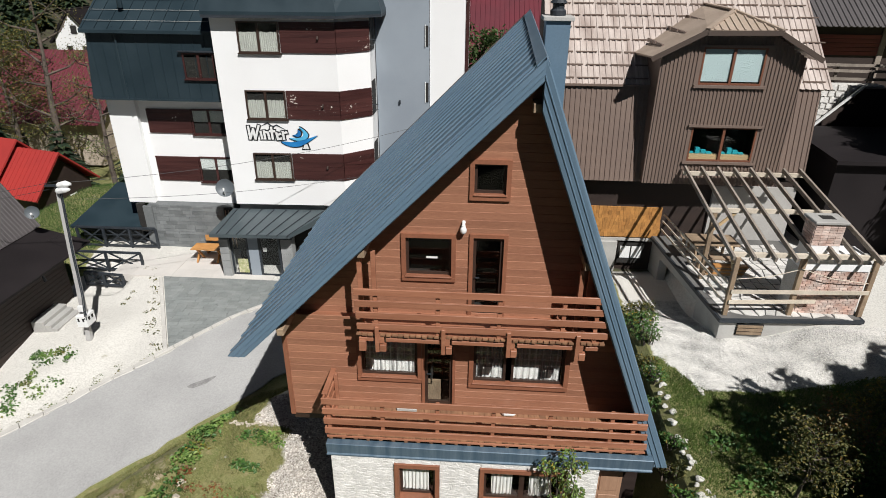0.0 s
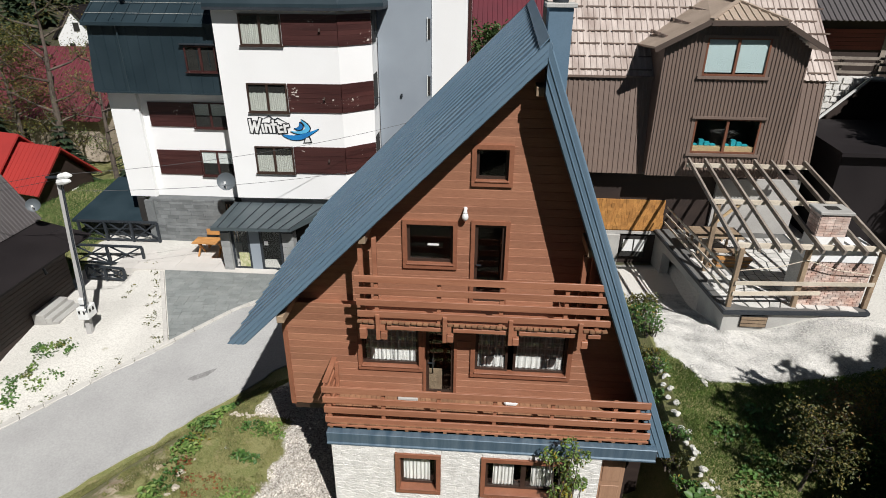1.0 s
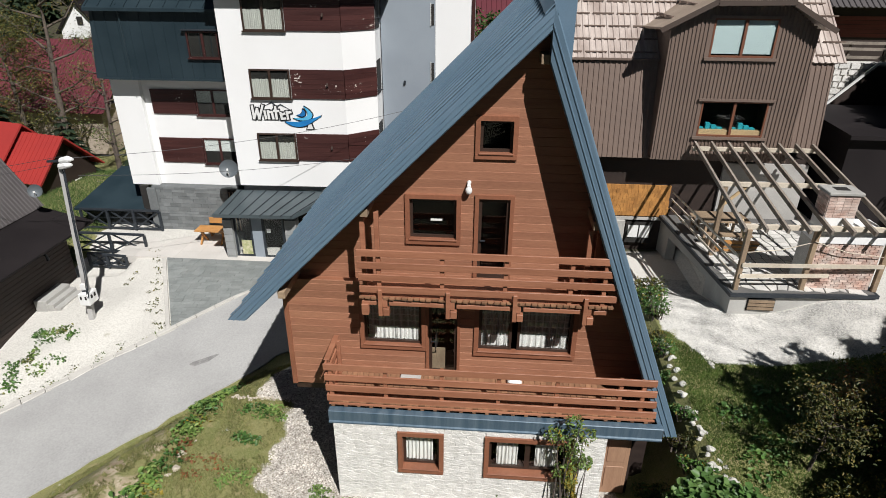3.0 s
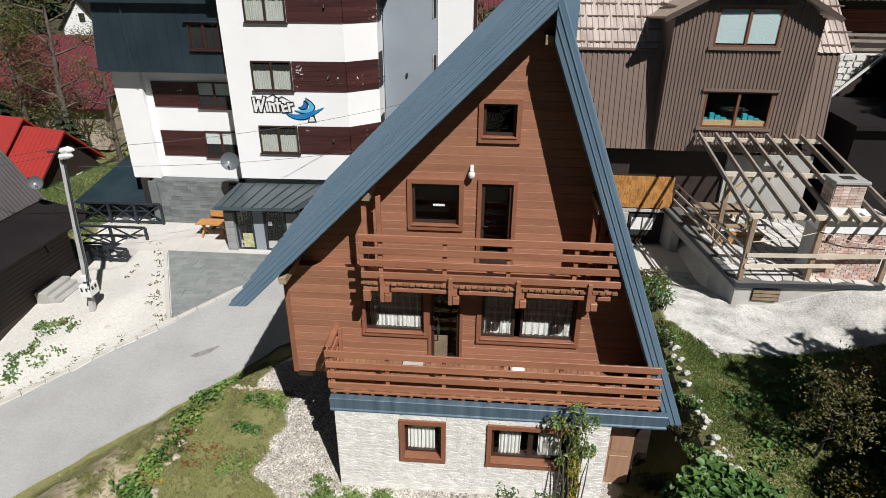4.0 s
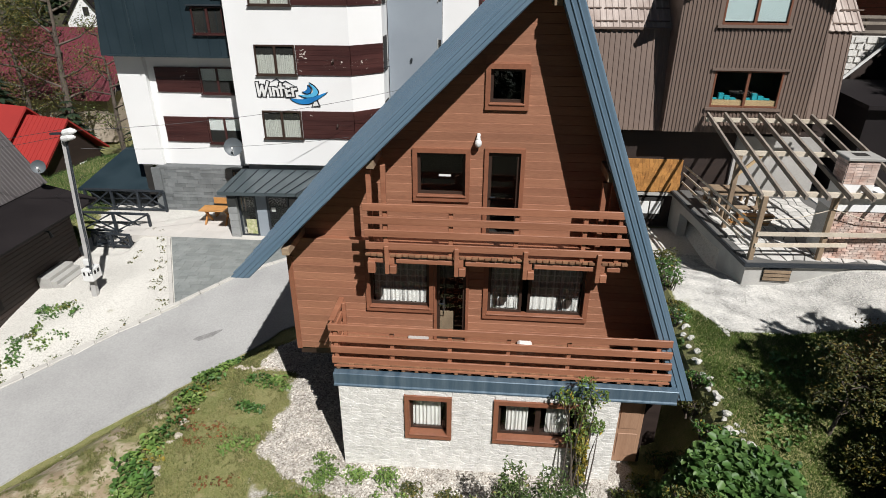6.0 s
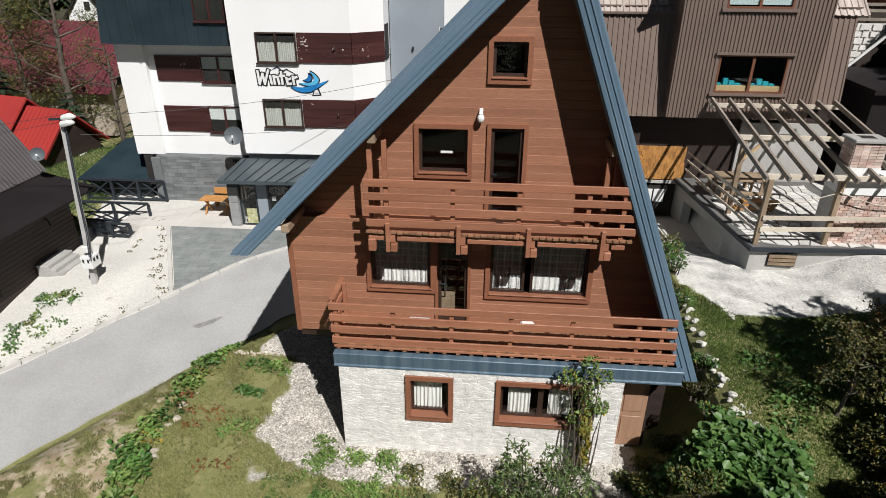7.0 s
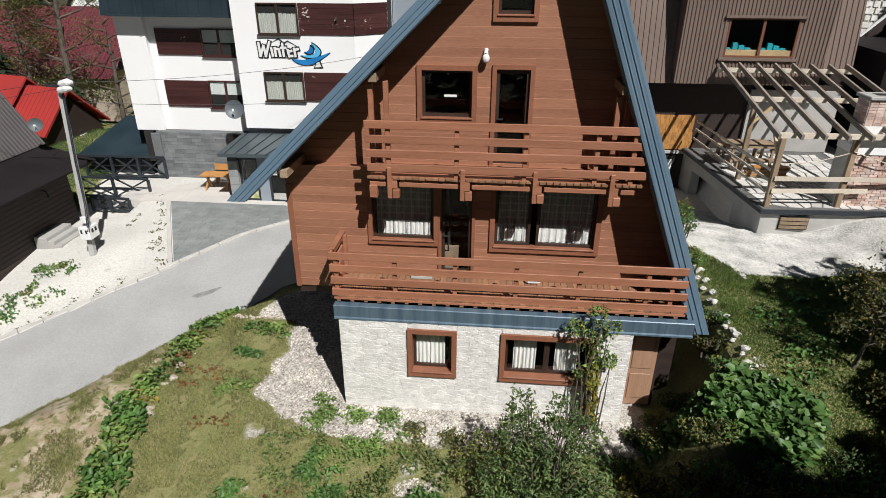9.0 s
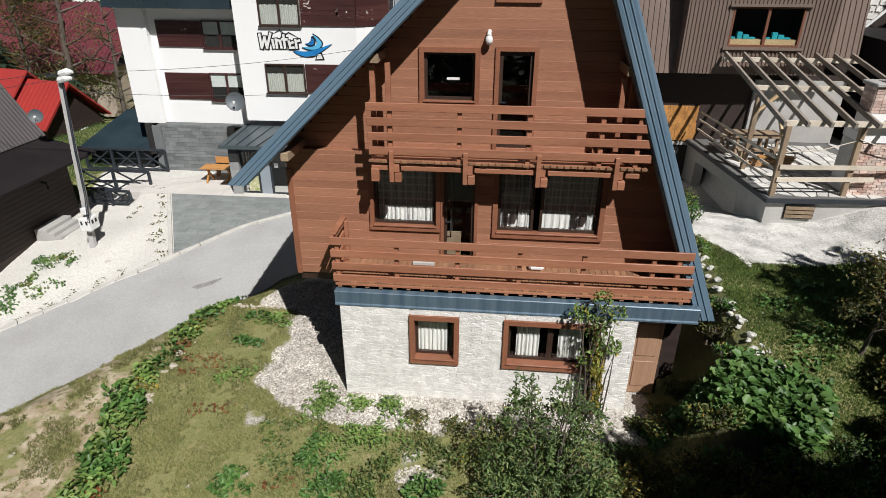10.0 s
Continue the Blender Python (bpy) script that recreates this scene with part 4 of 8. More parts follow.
def wall_block(where, u0, u1, o0, o1, z0, z1, m=None):
    """A block against a slanting wall."""
    bm = m or bmesh.new()
    a, b, c, d = where(u0, o0), where(u1, o0), where(u1, o1), where(u0, o1)
    lo = [bm.verts.new((p.x, p.y, z0)) for p in (a, b, c, d)]
    hi = [bm.verts.new((p.x, p.y, z1)) for p in (a, b, c, d)]
    bm.faces.new(lo[::-1])
    bm.faces.new(hi)
    for i in range(4):
        bm.faces.new((lo[i], lo[(i + 1) % 4], hi[(i + 1) % 4], hi[i]))
    return bm


OFFWHITE = material("cream_net_curtain", (0.56, 0.55, 0.50), 0.9, 0, (0.36, 0.35, 0.32), 4, 0.7, 40, 0.05, stretch=(6, 6, 0.4))
HGLASS = glass("hotel_glass", (0.9, 0.93, 0.92))


def hotel_window(where, u0, u1, z0, z1, parent, frame_mat, drop=0.0, blind=False, bare=False):
    win = part("window", wall_block(where, u0, u1, -0.02, 0.006, z0, z1), UNLIT_DARK, parent, "dark-framed window with cream curtains")
    f = 0.065
    mid = (u0 + u1) / 2
    q = bmesh.new()
    for a, b, c, d in ((u0, u0 + f, z0, z1), (u1 - f, u1, z0, z1), (mid - f * 0.8, mid + f * 0.8, z0 + f, z1 - f), (u0 + f, u1 - f, z1 - f, z1), (u0 + f, u1 - f, z0, z0 + f)):
        wall_block(where, a, b, 0.008, 0.075, c, d, q)
    part("window_frame", q, frame_mat, win)
    part("sill", wall_block(where, u0 - 0.06, u1 + 0.06, 0.008, 0.12, z0 - 0.05, z0 - 0.002), frame_mat, win)
    for a, b in ((u0 + f, mid - f * 0.8), (mid + f * 0.8, u1 - f)):
        if blind:
            part("blind", wall_block(where, a, b, 0.012, 0.02, mix(z0, z1, 0.5), z1 - f), PAINT_WHITE, win, "half-lowered white roller blind")
        elif not bare:
            q = bmesh.new()
            n = 18
            rngc = random.Random(int(abs(u0 + z0 + a) * 100))
            prev = None
            for k in range(n + 1):
                p = where(mix(a, b, k / n), 0.018 + 0.016 * (k % 2) * rngc.uniform(0.5, 1))
                pair = (q.verts.new((p.x, p.y, z0 + f)), q.verts.new((p.x, p.y, z0 + f + (z1 - z0) * 0.62 + rngc.uniform(-0.03, 0.03))))
                if prev:
                    q.faces.new((prev[0], pair[0], pair[1], prev[1]))
                prev = pair
            part("curtain", q, OFFWHITE, win)
        pane = part("pane", wall_block(where, a, b, 0.05, 0.056, z0 + f, z1 - f), HGLASS, win)
        pane.visible_shadow = False
    return win


main_len, obl_len = (HC - HA).length, (HO - HC).length
for top in (10.70, 7.78, 4.865):
    low = top - 1.30
    hotel_window(on_main, 1.16, 2.98, low, top, tower, DARKWOOD)
    n = 6
    for k in range(n):
        za, zb = mix(low + 0.01, top, k / n), mix(low + 0.01, top, (k + 1) / n)
        part("panel_board", wall_block(on_main, 3.02, main_len + 0.01, 0.004, 0.06, za + 0.003, zb - 0.003), MAROON, tower)
        part("panel_board", wall_block(on_oblique, 0.0, obl_len - 0.02, 0.004, 0.06, za + 0.003, zb - 0.003), MAROON, tower)
    # small spotlights on the panels
    for u in (4.68,):
        p = on_main(u, 0.12)
        part("spotlight", beam(bmesh.new(), (p.x, p.y + 0.06, mix(low, top, 0.55)), (p.x, p.y - 0.02, mix(low, top, 0.45)), 0.07, 0.09), DARKWOOD, tower)
    p = on_oblique(obl_len - 0.15, 0.06)
    for h in (0.25, 0.5):
        part("end_rail", beam(bmesh.new(), (HO.x - 0.05, HO.y, low + h), (HO.x + 0.28, HO.y + 0.1, low + h), 0.025, 0.025), CHARCOAL, tower)
    # near-black sheet on the wall paints the recess's shade
    part("end_recess_shade", box(bmesh.new(), -1.849, -1.82, 17.5, 18.4, low, top + 0.25), UNLIT_DARK, tower)

# eaves and mansard of the tower
q = bmesh.new()
prism(q, [(-8.72, 15.66), (-2.95, 15.83), (-1.25, 17.25), (-1.25, 26.3), (-8.72, 26.3)], 10.86, 10.98, flat)
part("eave_slab", q, CHARCOAL, hotel)
q = bmesh.new()
base = [(-8.72, 15.66), (-2.95, 15.83), (-1.25, 17.25), (-1.25, 26.3), (-8.72, 26.3)]
upper = [(-8.5, 16.4), (-3.35, 16.58), (-1.95, 17.65), (-1.95, 25.6), (-8.5, 25.6)]
lo = [q.verts.new((x, y, 10.982)) for x, y in base]
md = [q.verts.new((x, y, 11.12)) for x, y in base]
hi = [q.verts.new((x, y, 13.4)) for x, y in upper]
for r0, r1 in ((lo, md), (md, hi)):
    for i in range(5):
        q.faces.new((r0[i], r0[(i + 1) % 5], r1[(i + 1) % 5], r1[i]))
q.faces.new(hi)
troof = part("tower_roof", q, ANTHRACITE, hotel)
for k in range(13):
    x = -8.62 + k * 0.47
    part("seam", beam(bmesh.new(), (x, 15.66 + 0.032 * (x + 9.6), 11.13), (mix(x, x * 0.97 - 0.1, 0.3), 16.42 + 0.032 * (x + 9.6), 13.4), 0.03, 0.03), ANTHRACITE, troof)

# the blue-grey stair wall and the white wall behind it
part("stair_wall", box(bmesh.new(), -1.8, 0.74, 18.7, 26, -0.9, 13.5), GREYWALL, hotel, "blue-grey rendered wall")
part("rear_wall", box(bmesh.new(), 0.76, 2.45, 18.9, 26, -0.9, 13.5), WHITE, hotel)
part("edge_trim", box(bmesh.new(), 2.455, 2.6, 18.85, 19.3, -0.9, 13.5), MAROON, hotel)
for z in (4.3, 6.9, 9.5):
    part("slot_window", box(bmesh.new(), 0.58, 0.71, 18.66, 18.695, z, z + 0.9), UNLIT_DARK, hotel)
    part("slot_frame", box(bmesh.new(), 0.55, 0.58, 18.65, 18.698, z - 0.05, z + 0.95), PAINT_WHITE, hotel)
part("hook", box(bmesh.new(), -0.74, -0.66, 18.6, 18.699, 6.8, 6.95), CHARCOAL, hotel)

# the wing
WX0, WX1, WY = -14.82, -8.58, 17.30
q = bmesh.new()
box(q, WX0, -13.42, WY, 26, 1.68, 7.12)
box(q, -13.42, WX1, WY + 0.28, 26, 1.68, 7.12)
wing = part("wing_wall", q, WHITE, hotel, "white rendered wall")


def on_wing(u, out):
    return Vector((WX0 + u, WY + 0.28 - out))


for top, low in ((6.52, 5.33), (4.13, 2.86)):
    n = 5
    for k in range(n):
        za, zb = mix(low, top, k / n), mix(low, top, (k + 1) / n)
        part("panel_board", wall_block(on_wing, 1.76, 3.96, 0.003, 0.06, za + 0.003, zb - 0.003), MAROON, wing)
    hotel_window(on_wing, 4.0, 5.72, low - 0.04, top + 0.02, wing, MAROON, blind=True)
# anthracite storey over it
q = bmesh.new()
box(q, -14.62, WX1, 16.68, 26, 7.12, 10.2)
for v in q.verts:
    if v.co.x < -14 and v.co.z < 8:
        v.co.x -= 0.38      # the flank leans out towards its foot
upper = part("clad_storey", q, ANTHRACITE, hotel, "anthracite standing-seam metal storey")
for k in range(11):
    x = -14.5 + k * 0.53
    part("seam", box(bmesh.new(), x, x + 0.02, 16.655, 16.679, 7.16, 10.17), ANTHRACITE, upper)
part("drip", box(bmesh.new(), -14.66, WX1, 16.62, 16.679, 7.10, 7.18), ANTHRACITE, upper)


def on_clad(u, out):
    return Vector((-14.92 + u, 16.68 - out))


hotel_window(on_clad, 4.62, 6.08, 8.13, 9.28, upper, MAROON, bare=True)
part("window_hood", box(bmesh.new(), -10.45, -8.7, 16.5, 16.678, 9.32, 9.37), CHARCOAL, upper)
q = bmesh.new()
prism(q, [(16.35, 10.10), (16.35, 10.24), (22.0, 14.12), (26.2, 14.12), (26.2, 10.21)], -14.72, WX1 - 0.02, lambda u, v, w: (w, u, v))
wroof = part("wing_roof", q, ANTHRACITE, hotel)
for k in range(10):
    x = -14.6 + k * 0.6
    part("seam", beam(bmesh.new(), (x, 16.4, 10.305), (x, 21.9, 14.08), 0.03, 0.04), ANTHRACITE, wroof)
for k in range(9):
    y = 16.75 + k * 0.6
    z = 10.24 + (y - 16.35) * 0.687 + 0.09
    part("snow_guard", beam(bmesh.new(), (-14.65, y, z), (-8.9, y, z), 0.014, 0.014), CONCRETE, wroof)
q = tube(bmesh.new(), [(-13.25, 16.55, 10.4), (-13.25, 16.6, 10.2), (-13.2, 16.6, 7.1)], 0.04, 8)
part("downpipe", q, ANTHRACITE, hotel)
q = tube(bmesh.new(), [(-13.1, 17.3, 11.1), (-13.1, 17.3, 11.9)], 0.12, 10)
part("roof_vent", q, ANTHRACITE, hotel)

# slate-clad base of the wing
base_wall = part("slate_base", box(bmesh.new(), -13.75, -9.3, 17.08, 20, -1.1, 1.67), SLATE, hotel, "grey slate-clad base wall")
rng = random.Random(23)
z = -0.75
while z < 1.6:
    h = rng.choice((0.15, 0.2, 0.24))
    x = -13.74
    while x < -9.75:
        w = rng.uniform(0.35, 0.75)
        part("slate", box(bmesh.new(), x + 0.005, min(x + w, -9.75) - 0.005, 17.04 - rng.uniform(0, 0.02), 17.079, z + 0.005, min(z + h, 1.66) - 0.004), SLATE, base_wall)
        x += w
    z += h
part("slate_pillar", box(bmesh.new(), -13.95, -13.5, 16.9, 17.03, -0.9, 1.62), SLATE, hotel, soften=0.01)
# no hollow here: a near-black sheet gives the niche its shade
part("niche_shade", box(bmesh.new(), -9.72, -9.02, 17.02, 17.075, -0.75, 1.6), UNLIT_DARK, hotel)
for k in range(4):
    part("niche_bar", box(bmesh.new(), -9.66 + k * 0.17, -9.62 + k * 0.17, 16.98, 17.015, -0.6, 1.5), RAWWOOD, hotel)

# entrance porch
porch = thing("hotel_porch", (-7, 14.5, -0.8), "glazed hotel entrance under a standing-seam canopy", "porch")
q = bmesh.new()
lo = [(-8.95, 13.50, 1.60), (-5.27, 13.65, 1.60), (-4.55, 15.05, 1.60), (-4.0, 16.2, 1.60), (-8.95, 16.05, 1.60)]
hi = [(-8.95, 13.50, 1.76), (-5.27, 13.65, 1.76), (-4.55, 15.05, 1.9), (-4.0, 16.2, 2.02), (-8.75, 16.05, 2.02)]
lv, hv = [q.verts.new(p) for p in lo], [q.verts.new(p) for p in hi]
q.faces.new(lv[::-1])
q.faces.new((hv[0], hv[1], hv[3], hv[4]))
q.faces.new((hv[1], hv[2], hv[3]))
for i in range(5):
    q.faces.new((lv[i], lv[(i + 1) % 5], hv[(i + 1) % 5], hv[i]))
CANOPY = material("grey_green_standing_seam", (0.078, 0.10, 0.108), 0.4, 0.2, (0.06, 0.078, 0.085), 0.8, 0.7, 25, 0.03, fine=0.07)
canopy = part("canopy", q, CANOPY, porch)
for k in range(8):
    x = -8.62 + k * 0.47
    part("seam", beam(bmesh.new(), (x, 13.53, 1.775), (x + 0.1 + 0.14 * k, 16.05, 2.035), 0.035, 0.03), CHARCOAL, canopy)
PORCHSTONE = material("pale_grey_stone_tile", (0.30, 0.305, 0.30), 0.8, 0, (0.22, 0.225, 0.22), 1.5, 0.7, 20, 0.1, each=0.1, fine=0.1)
for x0, x1, y0, y1 in ((-8.85, -8.42, 14.12, 14.7), (-5.95, -5.4, 14.3, 14.8)):
    pillar = part("pillar", box(bmesh.new(), x0 + 0.012, x1 - 0.012, y0 + 0.012, y1, -1.0, 1.595), CHARCOAL, porch)
    for k in range(6):
        z = -1.0 + 0.37 * k
        part("tile", box(bmesh.new(), x0, x1, y0, y1 - 0.02, z + 0.006, z + 0.364), PORCHSTONE, pillar)
# near-black backing in place of an unlit lobby
part("lobby_shade", box(bmesh.new(), -8.44, -4.6, 15.4, 15.5, -0.8, 1.595), UNLIT_DARK, porch)
part("transom", box(bmesh.new(), -8.37, -5.96, 14.3, 14.42, 1.35, 1.595), CHARCOAL, porch)
for x0, x1 in ((-8.44, -7.55), (-7.05, -6.0)):
    q = bmesh.new()
    box(q, x0, x0 + 0.09, 14.32, 14.4, -0.78, 1.35)
    box(q, x1 - 0.09, x1, 14.32, 14.4, -0.78, 1.35)
    box(q, x0 + 0.09, x1 - 0.09, 14.32, 14.4, 1.25, 1.35)
    box(q, x0 + 0.09, x1 - 0.09, 14.32, 14.4, -0.78, -0.66)
    leaf = part("door", q, CHARCOAL, porch)
    pane = part("pane", box(bmesh.new(), x0 + 0.09, x1 - 0.09, 14.355, 14.362, -0.66, 1.25), GLASS, leaf)
    pane.visible_shadow = False
part("post", box(bmesh.new(), -7.54, -7.06, 14.31, 14.41, -0.78, 1.35), GREYWALL, porch)
POSTER = material("green_and_yellow_poster", (0.30, 0.33, 0.14), 0.6, 0, (0.55, 0.52, 0.34), 7, 1.0, 30, 0, fine=0.3)
part("poster", box(bmesh.new(), -8.15, -7.65, 14.345, 14.354, -0.62, 0.12), POSTER, porch, "poster with pale green patches")
part("notice", box(bmesh.new(), -6.85, -6.66, 14.345, 14.354, 0.55, 0.75), PAINT_WHITE, porch)

# sign on the tower: slanting white strokes on dark, and a blue wave
SIGNBLUE = material("sign_blue", (0.02, 0.22, 0.52), 0.4, 0, (0.01, 0.12, 0.35), 1.2, 0.8, 30, 0, fine=0.05)
SIGNLIGHT = material("sign_light_blue", (0.10, 0.45, 0.72), 0.4, fine=0.05, bump=0)
SIGNDARK = material("sign_black", (0.012, 0.012, 0.014), 0.5, fine=0.1, bump=0)
sign = thing("hotel_sign", (-6.2, 15.9, 5.6), "white stroke lettering mark with a blue wave on the white wall", "sign")


def sign_plate(name, pts, o0, o1, mat):
    q = bmesh.new()
    lo = [q.verts.new((on_main(u, o0).x, on_main(u, o0).y, z)) for u, z in pts]
    hi = [q.verts.new((on_main(u, o1).x, on_main(u, o1).y, z)) for u, z in pts]
    q.faces.new(lo)
    q.faces.new(hi[::-1])
    for i in range(len(pts)):
        q.faces.new((lo[i], lo[(i + 1) % len(pts)], hi[(i + 1) % len(pts)], hi[i]))
    return part(name, q, mat, sign)


sx, sz = 1.03, 5.50
strokes = [((0.06, 0.62), (0.10, 0.05)), ((0.10, 0.05), (0.28, 0.50)), ((0.28, 0.50), (0.34, 0.05)), ((0.34, 0.05), (0.56, 0.66)), ((0.62, 0.40), (0.66, 0.06)),
           ((0.78, 0.42), (0.80, 0.06)), ((0.80, 0.38), (0.96, 0.36)), ((0.96, 0.36), (1.00, 0.06)), ((1.14, 0.60), (1.16, 0.06)), ((1.06, 0.42), (1.28, 0.42)),
           ((1.36, 0.24), (1.54, 0.30)), ((1.36, 0.34), (1.40, 0.06)), ((1.40, 0.06), (1.56, 0.08)), ((1.66, 0.40), (1.69, 0.06)), ((1.69, 0.34), (1.84, 0.38))]
for (u0, z0), (u1, z1) in strokes:
    d = Vector((u1 - u0, z1 - z0)).normalized()
    n = Vector((-d.y, d.x))
    for w, o0, o1, mat in ((0.105, 0.004, 0.03, SIGNDARK), (0.05, 0.031, 0.06, PAINT_WHITE)):
        a, b = Vector((u0, z0)) - d * w * 0.7, Vector((u1, z1)) + d * w * 0.7
        sign_plate("stroke", [(sx + p.x, sz + p.y) for p in (a + n * w, b + n * w, b - n * w, a - n * w)], o0, o1 + 0.0004 * strokes.index(((u0, z0), (u1, z1))), mat)


def rounded(pts, rounds=2):
    """Cuts the corners of a closed outline, so that it runs in smooth bends."""
    for _ in range(rounds):
        pts = [(mix(p[0], r[0], k), mix(p[1], r[1], k)) for p, r in zip(pts, pts[1:] + pts[:1]) for k in (0.22, 0.78)]
    return pts


def grown(pts, by):
    cu, cz = sum(p[0] for p in pts) / len(pts), sum(p[1] for p in pts) / len(pts)
    return [(u + by * (u - cu) / max(0.05, math.hypot(u - cu, z - cz)), z + by * (z - cz) / max(0.05, math.hypot(u - cu, z - cz))) for u, z in pts]


# a blue swell with a tip at each end, and two curls breaking over it
swell = [(1.50, -0.06), (1.72, -0.22), (2.05, -0.32), (2.45, -0.28), (2.85, -0.05), (3.24, 0.20), (3.22, 0.24), (2.85, 0.10), (2.45, -0.02), (2.10, -0.09), (1.80, -0.07)]
curl = [(2.42, 0.66), (2.68, 0.50), (2.86, 0.28), (2.78, 0.10), (2.52, 0.0), (2.20, 0.0), (1.90, 0.12), (2.18, 0.10), (2.45, 0.13), (2.62, 0.24), (2.62, 0.40), (2.54, 0.52)]
crest = [(2.36, 0.54), (2.52, 0.40), (2.50, 0.24), (2.34, 0.16), (2.10, 0.26), (2.26, 0.28), (2.37, 0.36)]
for pts, mat, depth in ((swell, SIGNBLUE, 0.05), (curl, SIGNLIGHT, 0.06), (crest, SIGNBLUE, 0.062)):
    pts = rounded([(sx + u, sz + z) for u, z in pts])
    sign_plate("wave_back", grown(pts, 0.05), 0.004, depth - 0.025, SIGNDARK)
    sign_plate("wave", pts, 0.03, depth, mat)
sign_plate("stand_back", [(sx + 2.58, sz - 0.18), (sx + 2.80, sz - 0.12), (sx + 2.90, sz - 0.44), (sx + 2.46, sz - 0.46)], 0.004, 0.022, SIGNDARK)
sign_plate("stand", [(sx + 2.62, sz - 0.20), (sx + 2.75, sz - 0.18), (sx + 2.82, sz - 0.39), (sx + 2.53, sz - 0.41)], 0.022, 0.035, PAINT_WHITE)
sign_plate("peaks", [(sx + 0.62, sz + 0.62), (sx + 0.98, sz + 0.84), (sx + 1.22, sz + 0.64), (sx + 1.38, sz + 0.74), (sx + 1.85, sz + 0.46), (sx + 1.38, sz + 0.68), (sx + 1.22, sz + 0.57), (sx + 0.98, sz + 0.77)], 0.004, 0.02, CHARCOAL)

# satellite dish on the hotel's corner
DISHGREY = material("dark_grey_dish", (0.10, 0.115, 0.125), 0.5, fine=0.05)
def dish(at, r, aim, label):
    th = thing("satellite_dish", at, label, "satellite dish", "satellite dishes")
    at = Vector(at)
    m = Matrix.Translation(at) @ Vector(aim).to_track_quat("Z", "Y").to_matrix().to_4x4()
    q = bmesh.new()
    rings = []
    for k in range(6):
        rr = r * k / 5
        rings.append([q.verts.new(m @ Vector((rr * math.cos(a), rr * math.sin(a), 0.35 * rr * rr / r))) for a in (2 * math.pi * i / 24 for i in range(24))] if k else [q.verts.new(m @ Vector((0, 0, 0)))])
    for i in range(24):
        q.faces.new((rings[0][0], rings[1][i], rings[1][(i + 1) % 24]))
    for r0, r1 in zip(rings[1:], rings[2:]):
        for i in range(24):
            q.faces.new((r0[i], r1[i], r1[(i + 1) % 24], r0[(i + 1) % 24]))
    ret = bmesh.ops.extrude_face_region(q, geom=q.faces[:])
    bmesh.ops.translate(q, vec=m.to_3x3() @ Vector((0, 0, -0.02)), verts=[v for v in ret["geom"] if isinstance(v, bmesh.types.BMVert)])
    part("reflector", q, DISHGREY, th)
    part("feed_arm", tube(bmesh.new(), [m @ Vector((0, -r * 0.9, 0.2 * r)), m @ Vector((0, -r * 0.2, r * 1.0))], 0.018, 6), PAINT_WHITE, th)
    part("receiver", tube(bmesh.new(), [m @ Vector((0, -r * 0.28, r * 0.95)), m @ Vector((0, -r * 0.02, r * 0.98))], 0.045, 8), PAINT_WHITE, th)
    part("mount", tube(bmesh.new(), [m @ Vector((0, 0, -0.03)), m @ Vector((0, 0, -0.25)), m @ Vector((0.05, 0.2, -0.4))], 0.03, 6), CHARCOAL, th)
    return th


dish((-8.9, 15.85, 3.16), 0.43, (0.2, -1, 0.35), "grey satellite dish on the hotel's corner")

# picnic table with benches
TABLEWOOD = material("varnished_orange_wood", (0.48, 0.235, 0.075), 0.5, 0, (0.38, 0.175, 0.05), 2, 0.7, 18, 0.08, each=0.1, fine=0.12)
picnic = thing("picnic_table", (-10.6, 15.7, -0.72), "varnished orange wooden picnic table with benches", "table")
for k in range(4):
    part("top_plank", box(bmesh.new(), -11.4, -9.85, 15.3 + k * 0.2, 15.49 + k * 0.2, 0.0, 0.04), TABLEWOOD, picnic, soften=0.006)
for x in (-11.15, -10.1):
    part("leg", beam(bmesh.new(), (x, 15.35, -0.72), (x, 15.95, 0.0), 0.07, 0.09), TABLEWOOD, picnic)
    part("leg", beam(bmesh.new(), (x + 0.08, 15.98, -0.72), (x + 0.08, 15.38, 0.0), 0.07, 0.09), TABLEWOOD, picnic)
for y in (16.35,):
    part("bench_seat", box(bmesh.new(), -11.2, -9.75, y, y + 0.3, -0.3, -0.25), TABLEWOOD, picnic, soften=0.006)
    part("bench_back", box(bmesh.new(), -11.2, -9.75, y + 0.32, y + 0.37, -0.1, 0.22), TABLEWOOD, picnic, soften=0.006)
    for x in (-11.1, -9.9):
        part("bench_leg", box(bmesh.new(), x, x + 0.07, y + 0.02, y + 0.36, -0.72, -0.3), TABLEWOOD, picnic)
picnic.location.x += 0.42

# annex roof and crossed timber fences
annex = thing("annex", (-16, 19, -0.8), "low annex under a dark metal roof beside the hotel", "annex")
q = bmesh.new()
prism(q, [(-18.2, 16.95), (-14.35, 17.05), (-14.45, 17.6), (-16.6, 20.4), (-17.3, 20.4)], 0.0, 0.12, flat)
for v in q.verts:
    v.co.z += 0.25 + (v.co.y - 17) * 0.36
part("annex_roof", q, ANTHRACITE, annex)
part("annex_wall", box(bmesh.new(), -17.9, -14.5, 17.4, 19.8, -1.1, 0.3), CHARCOAL, annex)
# dark box whose colour holds the shade of the recess
part("annex_recess_shade", box(bmesh.new(), -14.42, -13.97, 17.12, 17.2, 0.1, 1.66), UNLIT_DARK, annex)


